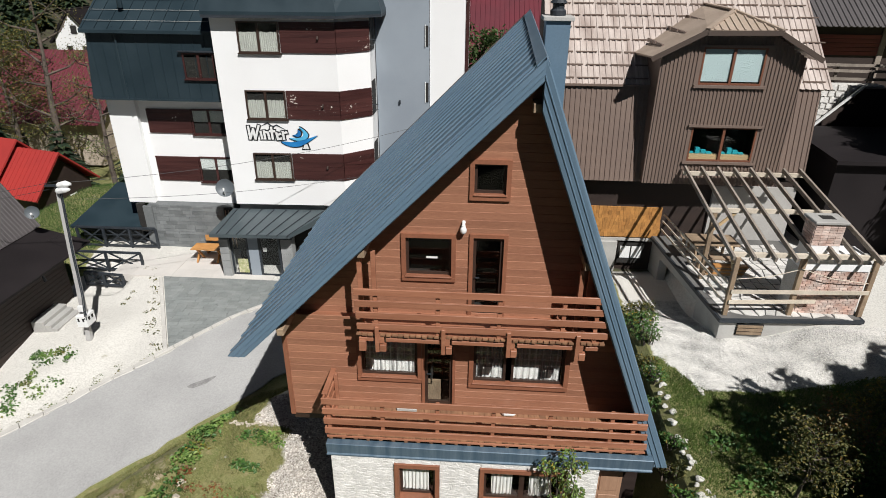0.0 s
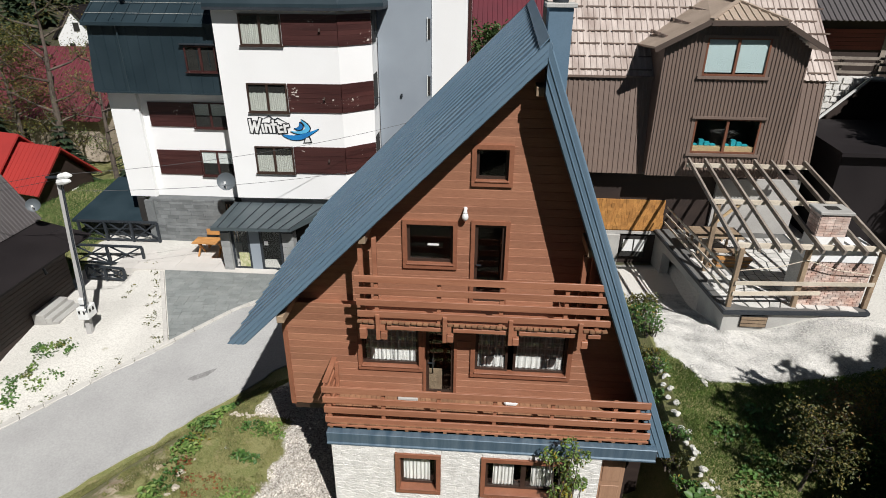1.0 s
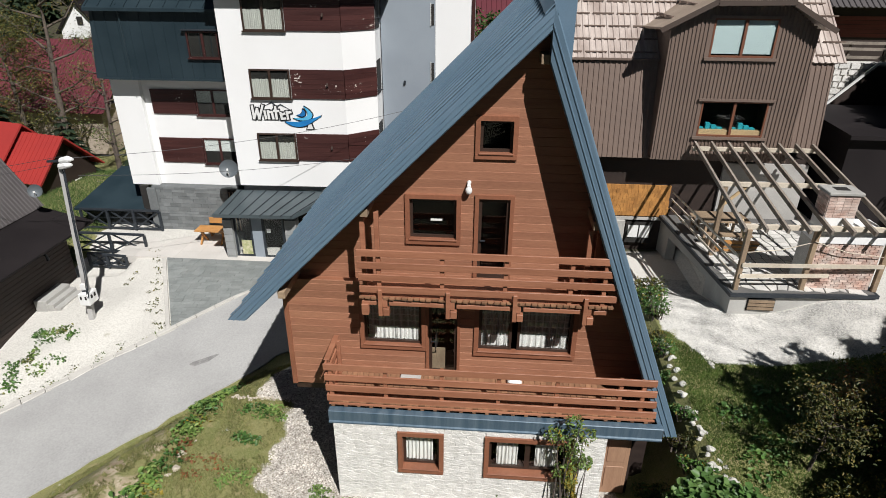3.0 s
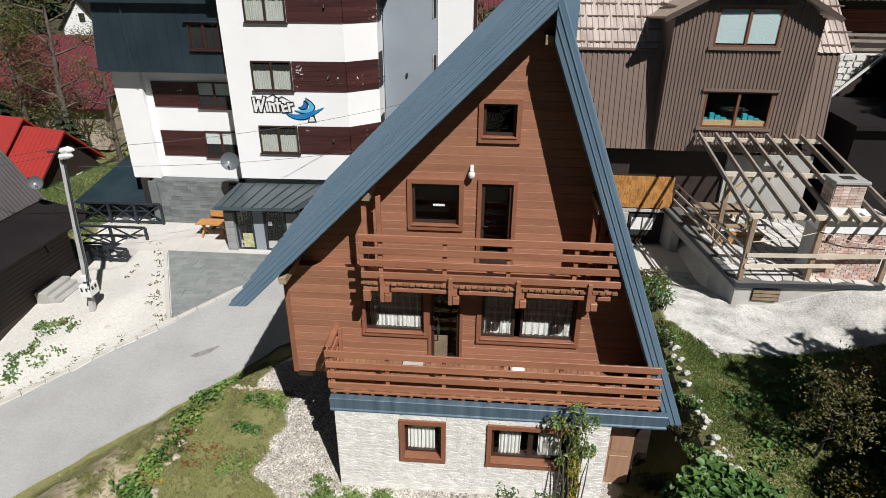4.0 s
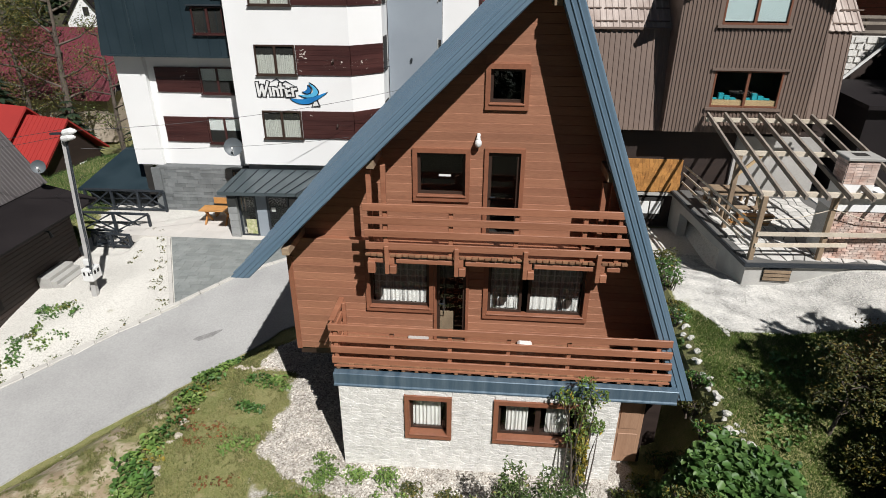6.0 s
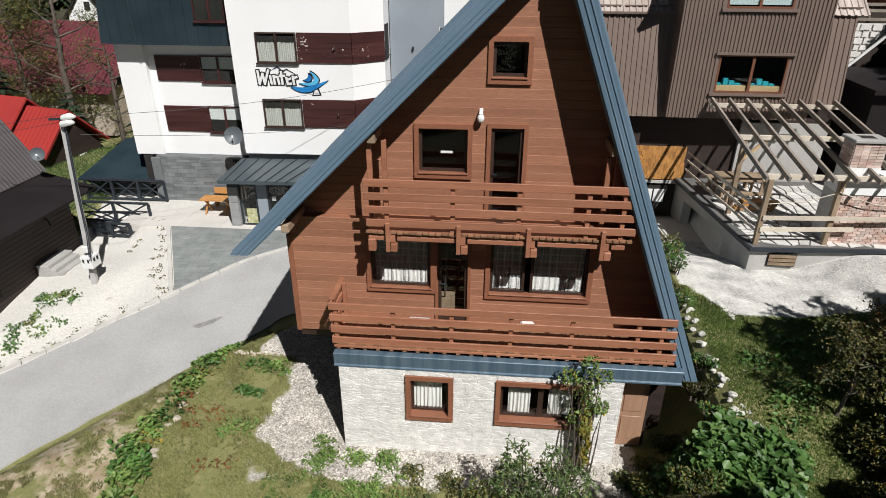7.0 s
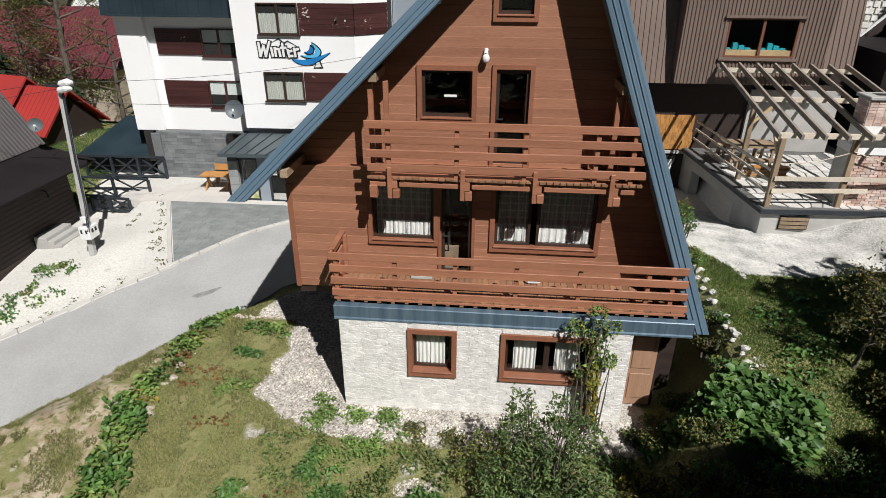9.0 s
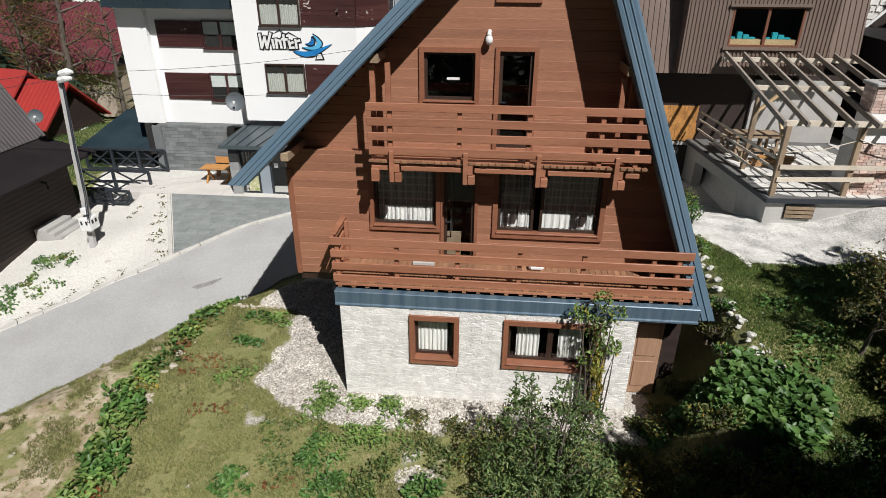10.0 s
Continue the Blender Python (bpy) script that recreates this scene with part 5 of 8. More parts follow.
def cross_fence(p, r, z0, z1, bays, label):
    p, r = Vector(p), Vector(r)
    th = thing("fence", ((p.x + r.x) / 2, (p.y + r.y) / 2, z0), label, "fence", "crossed fences")
    part("top_rail", beam(bmesh.new(), (p.x, p.y, z1), (r.x, r.y, z1), 0.12, 0.09), CHARCOAL, th)
    part("bottom_rail", beam(bmesh.new(), (p.x, p.y, z0 + 0.12), (r.x, r.y, z0 + 0.12), 0.09, 0.08), CHARCOAL, th)
    for k in range(bays + 1):
        a = p.lerp(r, k / bays)
        part("post", box(bmesh.new(), a.x - 0.055, a.x + 0.055, a.y - 0.055, a.y + 0.055, z0, z1 - 0.046), CHARCOAL, th)
    for k in range(bays):
        a, b = p.lerp(r, (k + 0.06) / bays), p.lerp(r, (k + 0.94) / bays)
        part("brace", beam(bmesh.new(), (a.x, a.y, z0 + 0.16), (b.x, b.y, z1 - 0.05), 0.05, 0.07), CHARCOAL, th)
        part("brace", beam(bmesh.new(), (a.x, a.y + 0.06, z1 - 0.05), (b.x, b.y + 0.06, z0 + 0.16), 0.05, 0.07), CHARCOAL, th)
    return th


cross_fence((-17.7, 16.72), (-13.47, 16.78), -0.72, 0.42, 3, "charcoal timber fence with crossed braces")
cross_fence((-17.0, 14.9), (-13.35, 14.9), -1.15, -0.08, 2, "charcoal timber fence with crossed braces at the steps")
# also stands in for the crossed shadow below the fence at the steps
cross_fence((-15.6, 13.7), (-13.6, 13.5), -1.3, -0.58, 2, "low charcoal fence with crossed braces, partly standing in for fence shadow")

# ---- utility pole ----
POLEMAT = material("grey_concrete_pole", (0.42, 0.41, 0.395), 0.85, 0, (0.31, 0.30, 0.29), 1.5, 0.7, 25, 0.1, fine=0.08)
pole = thing("utility_pole", (-12.6, 8.9, -1.6), "grey utility pole with street lamps and white meter boxes", "pole")
q = bmesh.new()
lo = [q.verts.new((-12.67 + a, 8.84 + b, -1.9)) for a, b in ((-.11, -.09), (.11, -.09), (.11, .09), (-.11, .09))]
hi = [q.verts.new((-12.6 + a, 9.49 + b, 5.22)) for a, b in ((-.075, -.06), (.075, -.06), (.075, .06), (-.075, .06))]
q.faces.new(hi)
for i in range(4):
    q.faces.new((lo[i], lo[(i + 1) % 4], hi[(i + 1) % 4], hi[i]))
shaft = part("shaft", q, POLEMAT, pole)
part("cross_arm", beam(bmesh.new(), (-13.1, 9.5, 5.3), (-12.2, 9.55, 5.35), 0.08, 0.08), CHARCOAL, pole)
for dx, dz in ((0.25, 5.42), (0.15, 5.2)):
    part("lamp_arm", tube(bmesh.new(), [(-12.68, 9.5, dz - 0.35), (-12.6, 9.4, dz - 0.05), (-12.68 + dx, 9.3, dz)], 0.025, 6), CHARCOAL, pole)
    q = tube(bmesh.new(), [(-12.7 + dx, 9.3, dz - 0.03), (-12.6 + dx, 9.28, dz), (-12.3 + dx, 9.24, dz + 0.08), (-12.1 + dx, 9.22, dz + 0.09)], [0.06, 0.12, 0.13, 0.05], 10)
    part("lamp_head", q, PAINT_WHITE, pole, "white street lamp head")
meter = part("meter_cabinet", box(bmesh.new(), -12.79, -12.36, 8.62, 9.2, -0.47, 0.05), PAINT_WHITE, pole, "white metal meter cabinet", soften=0.015)
for d in (-0.1, 0.1):
    part("meter_window", box(bmesh.new(), -12.61 + d, -12.54 + d, 8.605, 8.619, -0.2, -0.05), UNLIT_DARK, meter)
    part("meter_window", box(bmesh.new(), -12.359, -12.345, 8.87 + d, 8.97 + d, -0.2, -0.05), UNLIT_DARK, meter)
part("small_box", box(bmesh.new(), -12.66, -12.44, 8.7, 8.86, 0.2, 0.46), PAINT_WHITE, pole, soften=0.02)
for k, off in enumerate((0.1, 0.16)):
    part("cable", tube(bmesh.new(), [(-12.5 + off, 8.62, -0.1), (-12.45 + off, 8.78, 1.0), (-12.52 + off, 9.0, 2.6), (-12.58 + off, 9.4, 5.2)], 0.022, 5), CHARCOAL, pole)

pole.location += Vector((0.0, 0.27, 0.0))
WIREMAT = material("dark_cable", (0.03, 0.03, 0.032), 0.6, bump=0)


def wire(a, b, sag, label):
    a, b = Vector(a), Vector(b)
    pts = []
    for k in range(25):
        u = k / 24
        p = a.lerp(b, u)
        p.z -= sag * 4 * u * (1 - u)
        pts.append(p)
    return single("overhead_cable", tube(bmesh.new(), pts, 0.009, 5), WIREMAT, label, "cable", "overhead cables")


wire((-12.2, 10.0, 5.4), (2.5, 17.8, 6.6), 0.5, "thin dark overhead cable from the pole")
wire((-12.2, 10.0, 4.7), (-2.0, 15.8, 4.0), 0.25, "thin dark overhead cable from the pole to the hotel")
wire((-12.6, 10.0, 5.45), (-30, 2.0, 5.5), 0.6, "thin dark overhead cable crossing the dark roof")
wire((-12.6, 10.0, 5.2), (-30, 4.5, 4.6), 0.6, "thin dark overhead cable crossing the dark roof")
wire((-12.3, 9.9, 3.7), (-15.5, 12.0, 1.9), 0.1, "thin dark cable to the dark house")

# ---- dark house across the road ----
dark_house = thing("dark_house", (-18, 8, -1.5), "dark brown boarded house with a low dark sheet roof", "house")
q = box(bmesh.new(), -22, -15.62, 2.0, 12.6, -3.2, 1.35)
dwall = part("wall", q, DARKHOUSE, dark_house)
for k in range(17):
    z = -2.2 + k * 0.2
    part("board", box(bmesh.new(), -15.619, -15.59, 2.0, 12.6, z + 0.004, z + 0.188), DARKHOUSE, dwall)


def sloped_sheet(bm, x0, z0, x1, z1, y0, y1, pitch, rib, thick=0.05):
    """A sheet that falls from (x1, z1) to (x0, z0), ribbed along the fall."""
    n = max(1, int((y1 - y0) / pitch))
    prof = []
    for k in range(n):
        y = y0 + k * pitch
        prof += [(y, 0), (y + pitch * 0.55, 0), (y + pitch * 0.65, rib), (y + pitch * 0.9, rib), (y + pitch, 0)] if rib else [(y, 0)]
    prof.append((y1, 0))
    up = Vector((z0 - z1, 0, x1 - x0)).normalized()
    if up.z < 0:
        up = -up
    t = [(bm.verts.new(Vector((x0, y, z0)) + up * h), bm.verts.new(Vector((x1, y, z1)) + up * h)) for y, h in prof]
    b = [(bm.verts.new(Vector((x0, y, z0)) + up * (h - thick)), bm.verts.new(Vector((x1, y, z1)) + up * (h - thick))) for y, h in prof]
    for k in range(len(prof) - 1):
        bm.faces.new((t[k][0], t[k + 1][0], t[k + 1][1], t[k][1]))
        bm.faces.new((b[k][1], b[k + 1][1], b[k + 1][0], b[k][0]))
        bm.faces.new((t[k][0], b[k][0], b[k + 1][0], t[k + 1][0]))
    bm.faces.new((t[0][0], t[0][1], b[0][1], b[0][0]))
    bm.faces.new((t[-1][1], t[-1][0], b[-1][0], b[-1][1]))
    return bm


GREYSHEET = material("grey_brown_corrugated_sheet", (0.095, 0.085, 0.085), 0.55, 0.15, (0.075, 0.066, 0.066), 0.7, 0.7, 20, 0.04, fine=0.1)
part("lower_roof", sloped_sheet(bmesh.new(), -14.25, 1.52, -16.6, 2.10, 1.2, 12.9, 0.6, 0.0, 0.10), DARKROOF, dark_house)
part("upper_roof", sloped_sheet(bmesh.new(), -16.5, 2.12, -19.2, 6.45, 1.2, 13.0, 0.2, 0.035), GREYSHEET, dark_house, "grey corrugated upper roof")
part("wall_lamp", tube(bmesh.new(), [(-15.58, 10.9, 0.75), (-15.35, 10.9, 0.7), (-15.3, 10.9, 0.45)], [0.03, 0.05, 0.07], 8), CHARCOAL, dark_house)
part("small_window", box(bmesh.new(), -15.588, -15.56, 7.3, 7.8, -1.25, -0.8), UNLIT_DARK, dark_house)
steps = thing("concrete_steps", (-14.9, 10.4, -1.3), "short flight of grey concrete steps at the dark house", "steps")
for k in range(3):
    part("step", box(bmesh.new(), -15.55 + (0 if k == 0 else -15.0 + (k - 1) * 0.28 + 15.55 + 0.002), -15.0 + k * 0.28, 9.72 + 0.01 * k, 11.3 - 0.01 * k, -1.9, -0.90 - k * 0.15), CONCRETE, steps, soften=0.015)
dish((-15.75, 11.9, 3.25), 0.28, (0.5, -1, 0.35), "grey satellite dish above the dark roof")

# ---- red-roofed house ----
red_house = thing("red_roofed_house", (-23, 22, -0.8), "dark timber house under a bright red sheet roof", "house")
GA, GL, GR = Vector((-22.3, 22.95, 2.45)), Vector((-22.6, 20.4, 0.18)), Vector((-21.95, 25.7, 0.0))
back = Vector((-5.5, 1.5, 0.0)) * 1.6
def slab(bm, p, r, s, t, thick):
    n = (r - p).cross(t - p).normalized()
    if n.z < 0:
        n = -n
    a = [bm.verts.new(v) for v in (p, r, s, t)]
    b = [bm.verts.new(v - n * thick) for v in (p, r, s, t)]
    bm.faces.new(a)
    bm.faces.new(b[::-1])
    for i in range(4):
        bm.faces.new((a[i], a[(i + 1) % 4], b[(i + 1) % 4], b[i]))
    return bm


part("roof", slab(bmesh.new(), GA, GL, GL + back, GA + back, 0.1), REDROOF, red_house)
part("roof", slab(bmesh.new(), GA, GA + back, GR + back, GR, 0.1), REDROOF, red_house)
for k in range(26):
    o = back * (k / 26)
    part("rib", beam(bmesh.new(), GA + o + Vector((0, 0, 0.02)), GL + o + Vector((0, 0, 0.02)), 0.06, 0.05), REDROOF, red_house)
# the raised rear half of the roof
RA, up = GA + back * 0.36, Vector((0, 0, 0.5))
part("roof", slab(bmesh.new(), RA + up, RA.lerp(GL + back * 0.36, 0.85) + up, GL.lerp(GA, 0.15) + back + up, GA + back + up, 0.1), REDROOF, red_house)
part("roof", slab(bmesh.new(), RA + up, GA + back + up, GR.lerp(GA, 0.4) + back + up, RA.lerp(GR + back * 0.36, 0.6) + up, 0.1), REDROOF, red_house)
inn = back.normalized() * 0.5
q = bmesh.new()
tri = [GL + Vector((0.1, 0.45, -1.9)) + inn, GR + Vector((-0.1, -0.4, -1.9)) + inn, GR + Vector((-0.1, -0.4, -0.05)) + inn, GA + Vector((0, 0, -0.25)) + inn, GL + Vector((0.1, 0.45, -0.05)) + inn]
a = [q.verts.new(v) for v in tri]
b = [q.verts.new(v + back * 0.8) for v in tri]
q.faces.new(a)
q.faces.new(b[::-1])
for i in range(5):
    q.faces.new((a[i], b[i], b[(i + 1) % 5], a[(i + 1) % 5]))
part("wall", q, DARKHOUSE, red_house)
mid = (tri[0] + tri[1]) / 2 + Vector((0.03, 0.6, 1.0))
part("window", box(bmesh.new(), mid.x - 0.02, mid.x + 0.06, mid.y - 0.3, mid.y + 0.3, mid.z - 0.3, mid.z + 0.3), PAINT_WHITE, red_house)


# ---- brown house ----
brown = thing("brown_house", (11.5, 15, 3), "brown corrugated mansard house with a large dormer", "house")


def ribbed(bm, x0, x1, low, high, pitch, rib, thick=0.04):
    """A sheet from the line low (y, z) to the line high, ribs along its fall, spaced in x."""
    a, b = Vector((0, *low)), Vector((0, *high))
    fall = (b - a).normalized()
    out = Vector((0, -fall.z, fall.y))
    n = max(1, round((x1 - x0) / pitch))
    w = (x1 - x0) / n
    prof = []
    for k in range(n):
        x = x0 + k * w
        prof += [(x, 0), (x + w * 0.5, 0), (x + w * 0.6, rib), (x + w * 0.88, rib), (x + w * 0.98, 0)]
    prof.append((x1, 0))
    X = Vector((1, 0, 0))
    t = [(bm.verts.new(a + X * x + out * h), bm.verts.new(b + X * x + out * h)) for x, h in prof]
    c = [(bm.verts.new(a + X * x + out * (h - thick)), bm.verts.new(b + X * x + out * (h - thick))) for x, h in prof]
    for k in range(len(prof) - 1):
        bm.faces.new((t[k][0], t[k + 1][0], t[k + 1][1], t[k][1]))
        bm.faces.new((c[k][1], c[k + 1][1], c[k + 1][0], c[k][0]))
        bm.faces.new((t[k][0], c[k][0], c[k + 1][0], t[k + 1][0]))
    bm.faces.new((t[0][0], t[0][1], c[0][1], c[0][0]))
    bm.faces.new((t[-1][1], t[-1][0], c[-1][0], c[-1][1]))
    return bm


part("lower_roof", ribbed(bmesh.new(), 5.9, 9.5, (11.55, 5.55), (12.15, 9.0), 0.19, 0.03), BROWNSHEET, brown, "steep brown corrugated roof slope")
part("lower_roof", ribbed(bmesh.new(), 14.26, 15.55, (11.75, 6.0), (12.2, 9.0), 0.19, 0.03), BROWNSHEET, brown)
part("gutter_strip", box(bmesh.new(), 5.9, 9.5, 12.02, 12.15, 9.0, 9.07), BROWNSHEET, brown)
# upper roof with rows of snow steps
upper_roof = part("upper_roof", ribbed(bmesh.new(), 5.75, 15.9, (12.1, 9.02), (18.5, 14.4), 0.22, 0.03), PALEROOF, brown, "sun-bleached sheet roof with rows of dark snow steps")
fall = Vector((0, 6.4, 5.38)).normalized()
rng = random.Random(8)
for row in range(8):
    d = 0.28 + row * 0.62
    x = 5.9 + (row % 2) * 0.35
    while x < 15.6:
        p = Vector((0, 12.1, 9.02)) + fall * d
        if not (9.0 < x + 0.4 < 14.8 and p.y < 12.1 + 0.1 * row):
            part("snow_step", box(bmesh.new(), x, x + 0.78, p.y - 0.03, p.y + 0.015, p.z + 0.035, p.z + 0.08), BROWNSHEET, upper_roof)
        x += 0.90
part("verge_strip", beam(bmesh.new(), (5.72, 12.05, 9.05), (5.72, 18.5, 14.47), 0.14, 0.12), PALEROOF, brown)
part("gable_wall", box(bmesh.new(), 5.9, 15.75, 12.35, 20, 2.6, 5.54), DARKHOUSE, brown)
part("gable_wall", prism(bmesh.new(), [(12.4, 5.5), (12.4, 8.8), (18.5, 14.2), (20, 14.2), (20, 5.5)], 5.95, 15.7, lambda u, v, w: (w, u, v)), DARKHOUSE, brown)

# dormer front, in ribbed strips round its two windows
DY = 11.2
DHOLES = [(10.80, 12.92, 9.27, 10.52), (10.90, 13.2, 6.53, 7.79)]


def dormer_top(x):
    if x < 10.65:
        return mix(10.15, 11.0, (x - 9.42) / 1.23)
    if x > 13.0:
        return mix(11.0, 10.15, (x - 13.0) / 1.3)
    return 11.0


q = bmesh.new()
n = 38
w = (14.25 - 9.42) / n
for k in range(n):
    x0, x1 = 9.42 + k * w, 9.42 + (k + 1) * w
    xm = (x0 + x1) / 2
    bars = [(5.62, dormer_top(xm))]
    for h0, h1, v0, v1 in DHOLES:
        if x1 > h0 and x0 < h1:
            bars = [s for a, b in bars for s in ((a, min(b, v0)), (max(a, v1), b)) if s[1] - s[0] > 0.02]
    for h0, h1, v0, v1 in DHOLES:
        if x0 < h0 < x1:
            box(q, x0, h0, DY, DY + 0.08, v0, v1)
        if x0 < h1 < x1:
            box(q, h1, x1, DY, DY + 0.08, v0, v1)
    for a, b in bars:
        box(q, x0, x1, DY, DY + 0.08, a, b)
        box(q, x0 + w * 0.55, x1 - w * 0.08, DY - 0.03, DY, a, b)
dormer = part("dormer_wall", q, BROWNSHEET, brown, "ribbed brown sheet gable of the dormer")
part("dormer_side", box(bmesh.new(), 9.42, 9.5, DY + 0.08, 15, 5.7, 10.1), BROWNSHEET, brown)
part("dormer_side", box(bmesh.new(), 14.17, 14.25, DY + 0.08, 15, 6.0, 10.1), BROWNSHEET, brown)
FRAMEWOOD = material("red_brown_window_frame", (0.17, 0.065, 0.035), 0.5, fine=0.12)
PALESHEET = material("pale_blue_blind", (0.50, 0.60, 0.60), 0.8, 0, (0.44, 0.53, 0.53), 0.8, 0.6, 30, 0.05, fine=0.05)
TEAL = material("turquoise_plastic", (0.02, 0.35, 0.42), 0.5, fine=0.2)
PINE = material("fresh_pine_board", (0.52, 0.37, 0.20), 0.65, fine=0.12)


def dormer_window(x0, x1, z0, z1, blinds):
    q = bmesh.new()
    f = 0.06
    mid = (x0 + x1) / 2
    for a, b, c, d in ((x0, x0 + f, z0, z1), (x1 - f, x1, z0, z1), (mid - 0.045, mid + 0.045, z0 + f, z1 - f), (x0 + f, x1 - f, z1 - f, z1), (x0 + f, x1 - f, z0, z0 + f)):
        box(q, a, b, DY - 0.01, DY + 0.07, c, d)
    win = part("dormer_window", q, FRAMEWOOD, dormer)
    part("flashing", box(bmesh.new(), x0 - 0.16, x1 + 0.16, DY - 0.10, DY - 0.035, z1 + 0.005, z1 + 0.09), BROWNSHEET, win)
    part("flashing", box(bmesh.new(), x0 - 0.16, x1 + 0.16, DY - 0.10, DY - 0.035, z0 - 0.1, z0 - 0.005), BROWNSHEET, win)
    for a, b in ((x0 + f, mid - 0.055), (mid + 0.055, x1 - f)):
        pane = part("pane", box(bmesh.new(), a, b, DY + 0.03, DY + 0.036, z0 + f, z1 - f), GLASS, win)
        pane.visible_shadow = False
        if blinds:
            part("blind", box(bmesh.new(), a, b, DY + 0.05, DY + 0.06, z0 + f + 0.05, z1 - f), PALESHEET, win)
        else:
            part("inner_board", box(bmesh.new(), a, b, DY + 0.05, DY + 0.3, z0 + f, z0 + f + 0.17), PINE, win)
            q = bmesh.new()
            for k in range(4):
                box(q, a + 0.06 + k * 0.2, a + 0.2 + k * 0.22, DY + 0.15, DY + 0.3, z0 + f + 0.18, z0 + f + 0.23 + 0.08 * ((k * 5) % 3))
            part("plastic_sheet", q, TEAL, win)
    # box painted near-black for the shade in the room
    q = bmesh.new()
    box(q, x0 - 0.1, x1 + 0.1, DY + 1.0, DY + 1.03, z0 - 0.3, z1 + 0.3)
    box(q, x0 - 0.13, x0 - 0.1, DY + 0.1, DY + 1.0, z0 - 0.3, z1 + 0.3)
    box(q, x1 + 0.1, x1 + 0.13, DY + 0.1, DY + 1.0, z0 - 0.3, z1 + 0.3)
    box(q, x0 - 0.1, x1 + 0.1, DY + 0.1, DY + 1.0, z0 - 0.33, z0 - 0.3)
    part("unlit_interior", q, UNLIT_DARK, win)


dormer_window(*DHOLES[0], True)
dormer_window(*DHOLES[1], False)
# dormer roof: two planes, a half hip, and a fascia
e0, e1, shoulder_l, shoulder_r = Vector((8.98, 10.82, 10.24)), Vector((14.6, 10.82, 10.24)), Vector((10.66, 10.82, 11.1)), Vector((13.1, 10.82, 11.1))
top0, top1 = Vector((11.9, 12.15, 11.62)), Vector((11.9, 15.6, 11.66))
def shell(name, loop, mat, thick=0.08, parent=brown):
    q = bmesh.new()
    nrm = (loop[1] - loop[0]).cross(loop[2] - loop[0]).normalized()
    if nrm.z < 0:
        nrm = -nrm
    a = [q.verts.new(v) for v in loop]
    b = [q.verts.new(v - nrm * thick) for v in loop]
    q.faces.new(a)
    q.faces.new(b[::-1])
    for i in range(len(loop)):
        q.faces.new((a[i], a[(i + 1) % len(loop)], b[(i + 1) % len(loop)], b[i]))
    return part(name, q, mat, parent)


UMBER = material("dark_umber_sheet", (0.085, 0.062, 0.05), 0.5, 0.1, fine=0.08, bump=0.03)
TANROOF = material("tan_sheet_roof", (0.42, 0.335, 0.265), 0.5, 0.1, (0.34, 0.265, 0.205), 0.8, 0.8, 16, 0.05, fine=0.1)
droof = shell("dormer_roof", [e0, shoulder_l, top0, top1, Vector((8.98, 13.8, 10.02))], TANROOF)
shell("dormer_roof", [e1, Vector((14.6, 13.8, 10.1)), top1, top0, shoulder_r], TANROOF)
shell("half_hip", [shoulder_l, shoulder_r, top0], TANROOF)
for a, b in ((e0, shoulder_l), (shoulder_l, shoulder_r), (shoulder_r, e1)):
    part("fascia", beam(bmesh.new(), a + Vector((0, -0.03, -0.1)), b + Vector((0, -0.03, -0.06)), 0.06, 0.16), UMBER, droof)
for a, b in ((shoulder_l, top0), (shoulder_r, top0), (top0, top1)):
    part("ridge_strip", beam(bmesh.new(), a + Vector((0, 0, 0.03)), b + Vector((0, 0, 0.03)), 0.16, 0.05), TANROOF, droof)
for k in range(9):
    u = 0.1 + k * 0.1
    a, b = shoulder_l.lerp(shoulder_r, u), None
    b = top0.lerp(a, abs(u - 0.5) * 2) if True else a
    part("rib", beam(bmesh.new(), a + Vector((0, 0, 0.02)), Vector((a.x, mix(top0.y, a.y, abs(u - 0.5) * 2), mix(top0.z, a.z, abs(u - 0.5) * 2))) + Vector((0, 0, 0.02)), 0.05, 0.03), TANROOF, droof)
for d in (0.55, 1.35, 2.1):
    for k in range(3):
        y = 11.6 + k * 0.95 + d * 0.35
        part("snow_step", box(bmesh.new(), 8.98 + d, 9.06 + d, y, y + 0.82, 10.14 + d * 0.5, 10.14 + d * 0.5 + 0.1), BROWNSHEET, droof)

# timber wall with shingles under the mansard; its dark colour holds the eaves' shadow
low_wall = part("ground_floor_wall", box(bmesh.new(), 6.2, 15.6, 12.12, 12.34, 0.8, 5.5), DARKHOUSE, brown)
rng = random.Random(31)
for r in range(8):
    z = 3.0 + r * 0.158
    x = 7.3 + (r % 2) * 0.06
    while x < 10.6:
        w = rng.uniform(0.09, 0.17)
        part("shingle", box(bmesh.new(), x + 0.004, x + w - 0.004, 12.06 - rng.uniform(0, 0.015), 12.119, z - rng.uniform(0, 0.02), z + 0.19), SHINGLE, low_wall)
        x += w
part("sill_stone", box(bmesh.new(), 7.2, 10.6, 12.0, 12.11, 2.84, 2.94), CONCRETE, brown)
JOINTLESS = material("grey_brown_render", (0.40, 0.385, 0.36), 0.9, 0, (0.31, 0.298, 0.28), 0.8, 0.8, 30, 0.1, fine=0.08)
part("rendered_wall", box(bmesh.new(), 12.45, 15.55, 11.98, 12.11, 3.07, 5.3), JOINTLESS, brown)
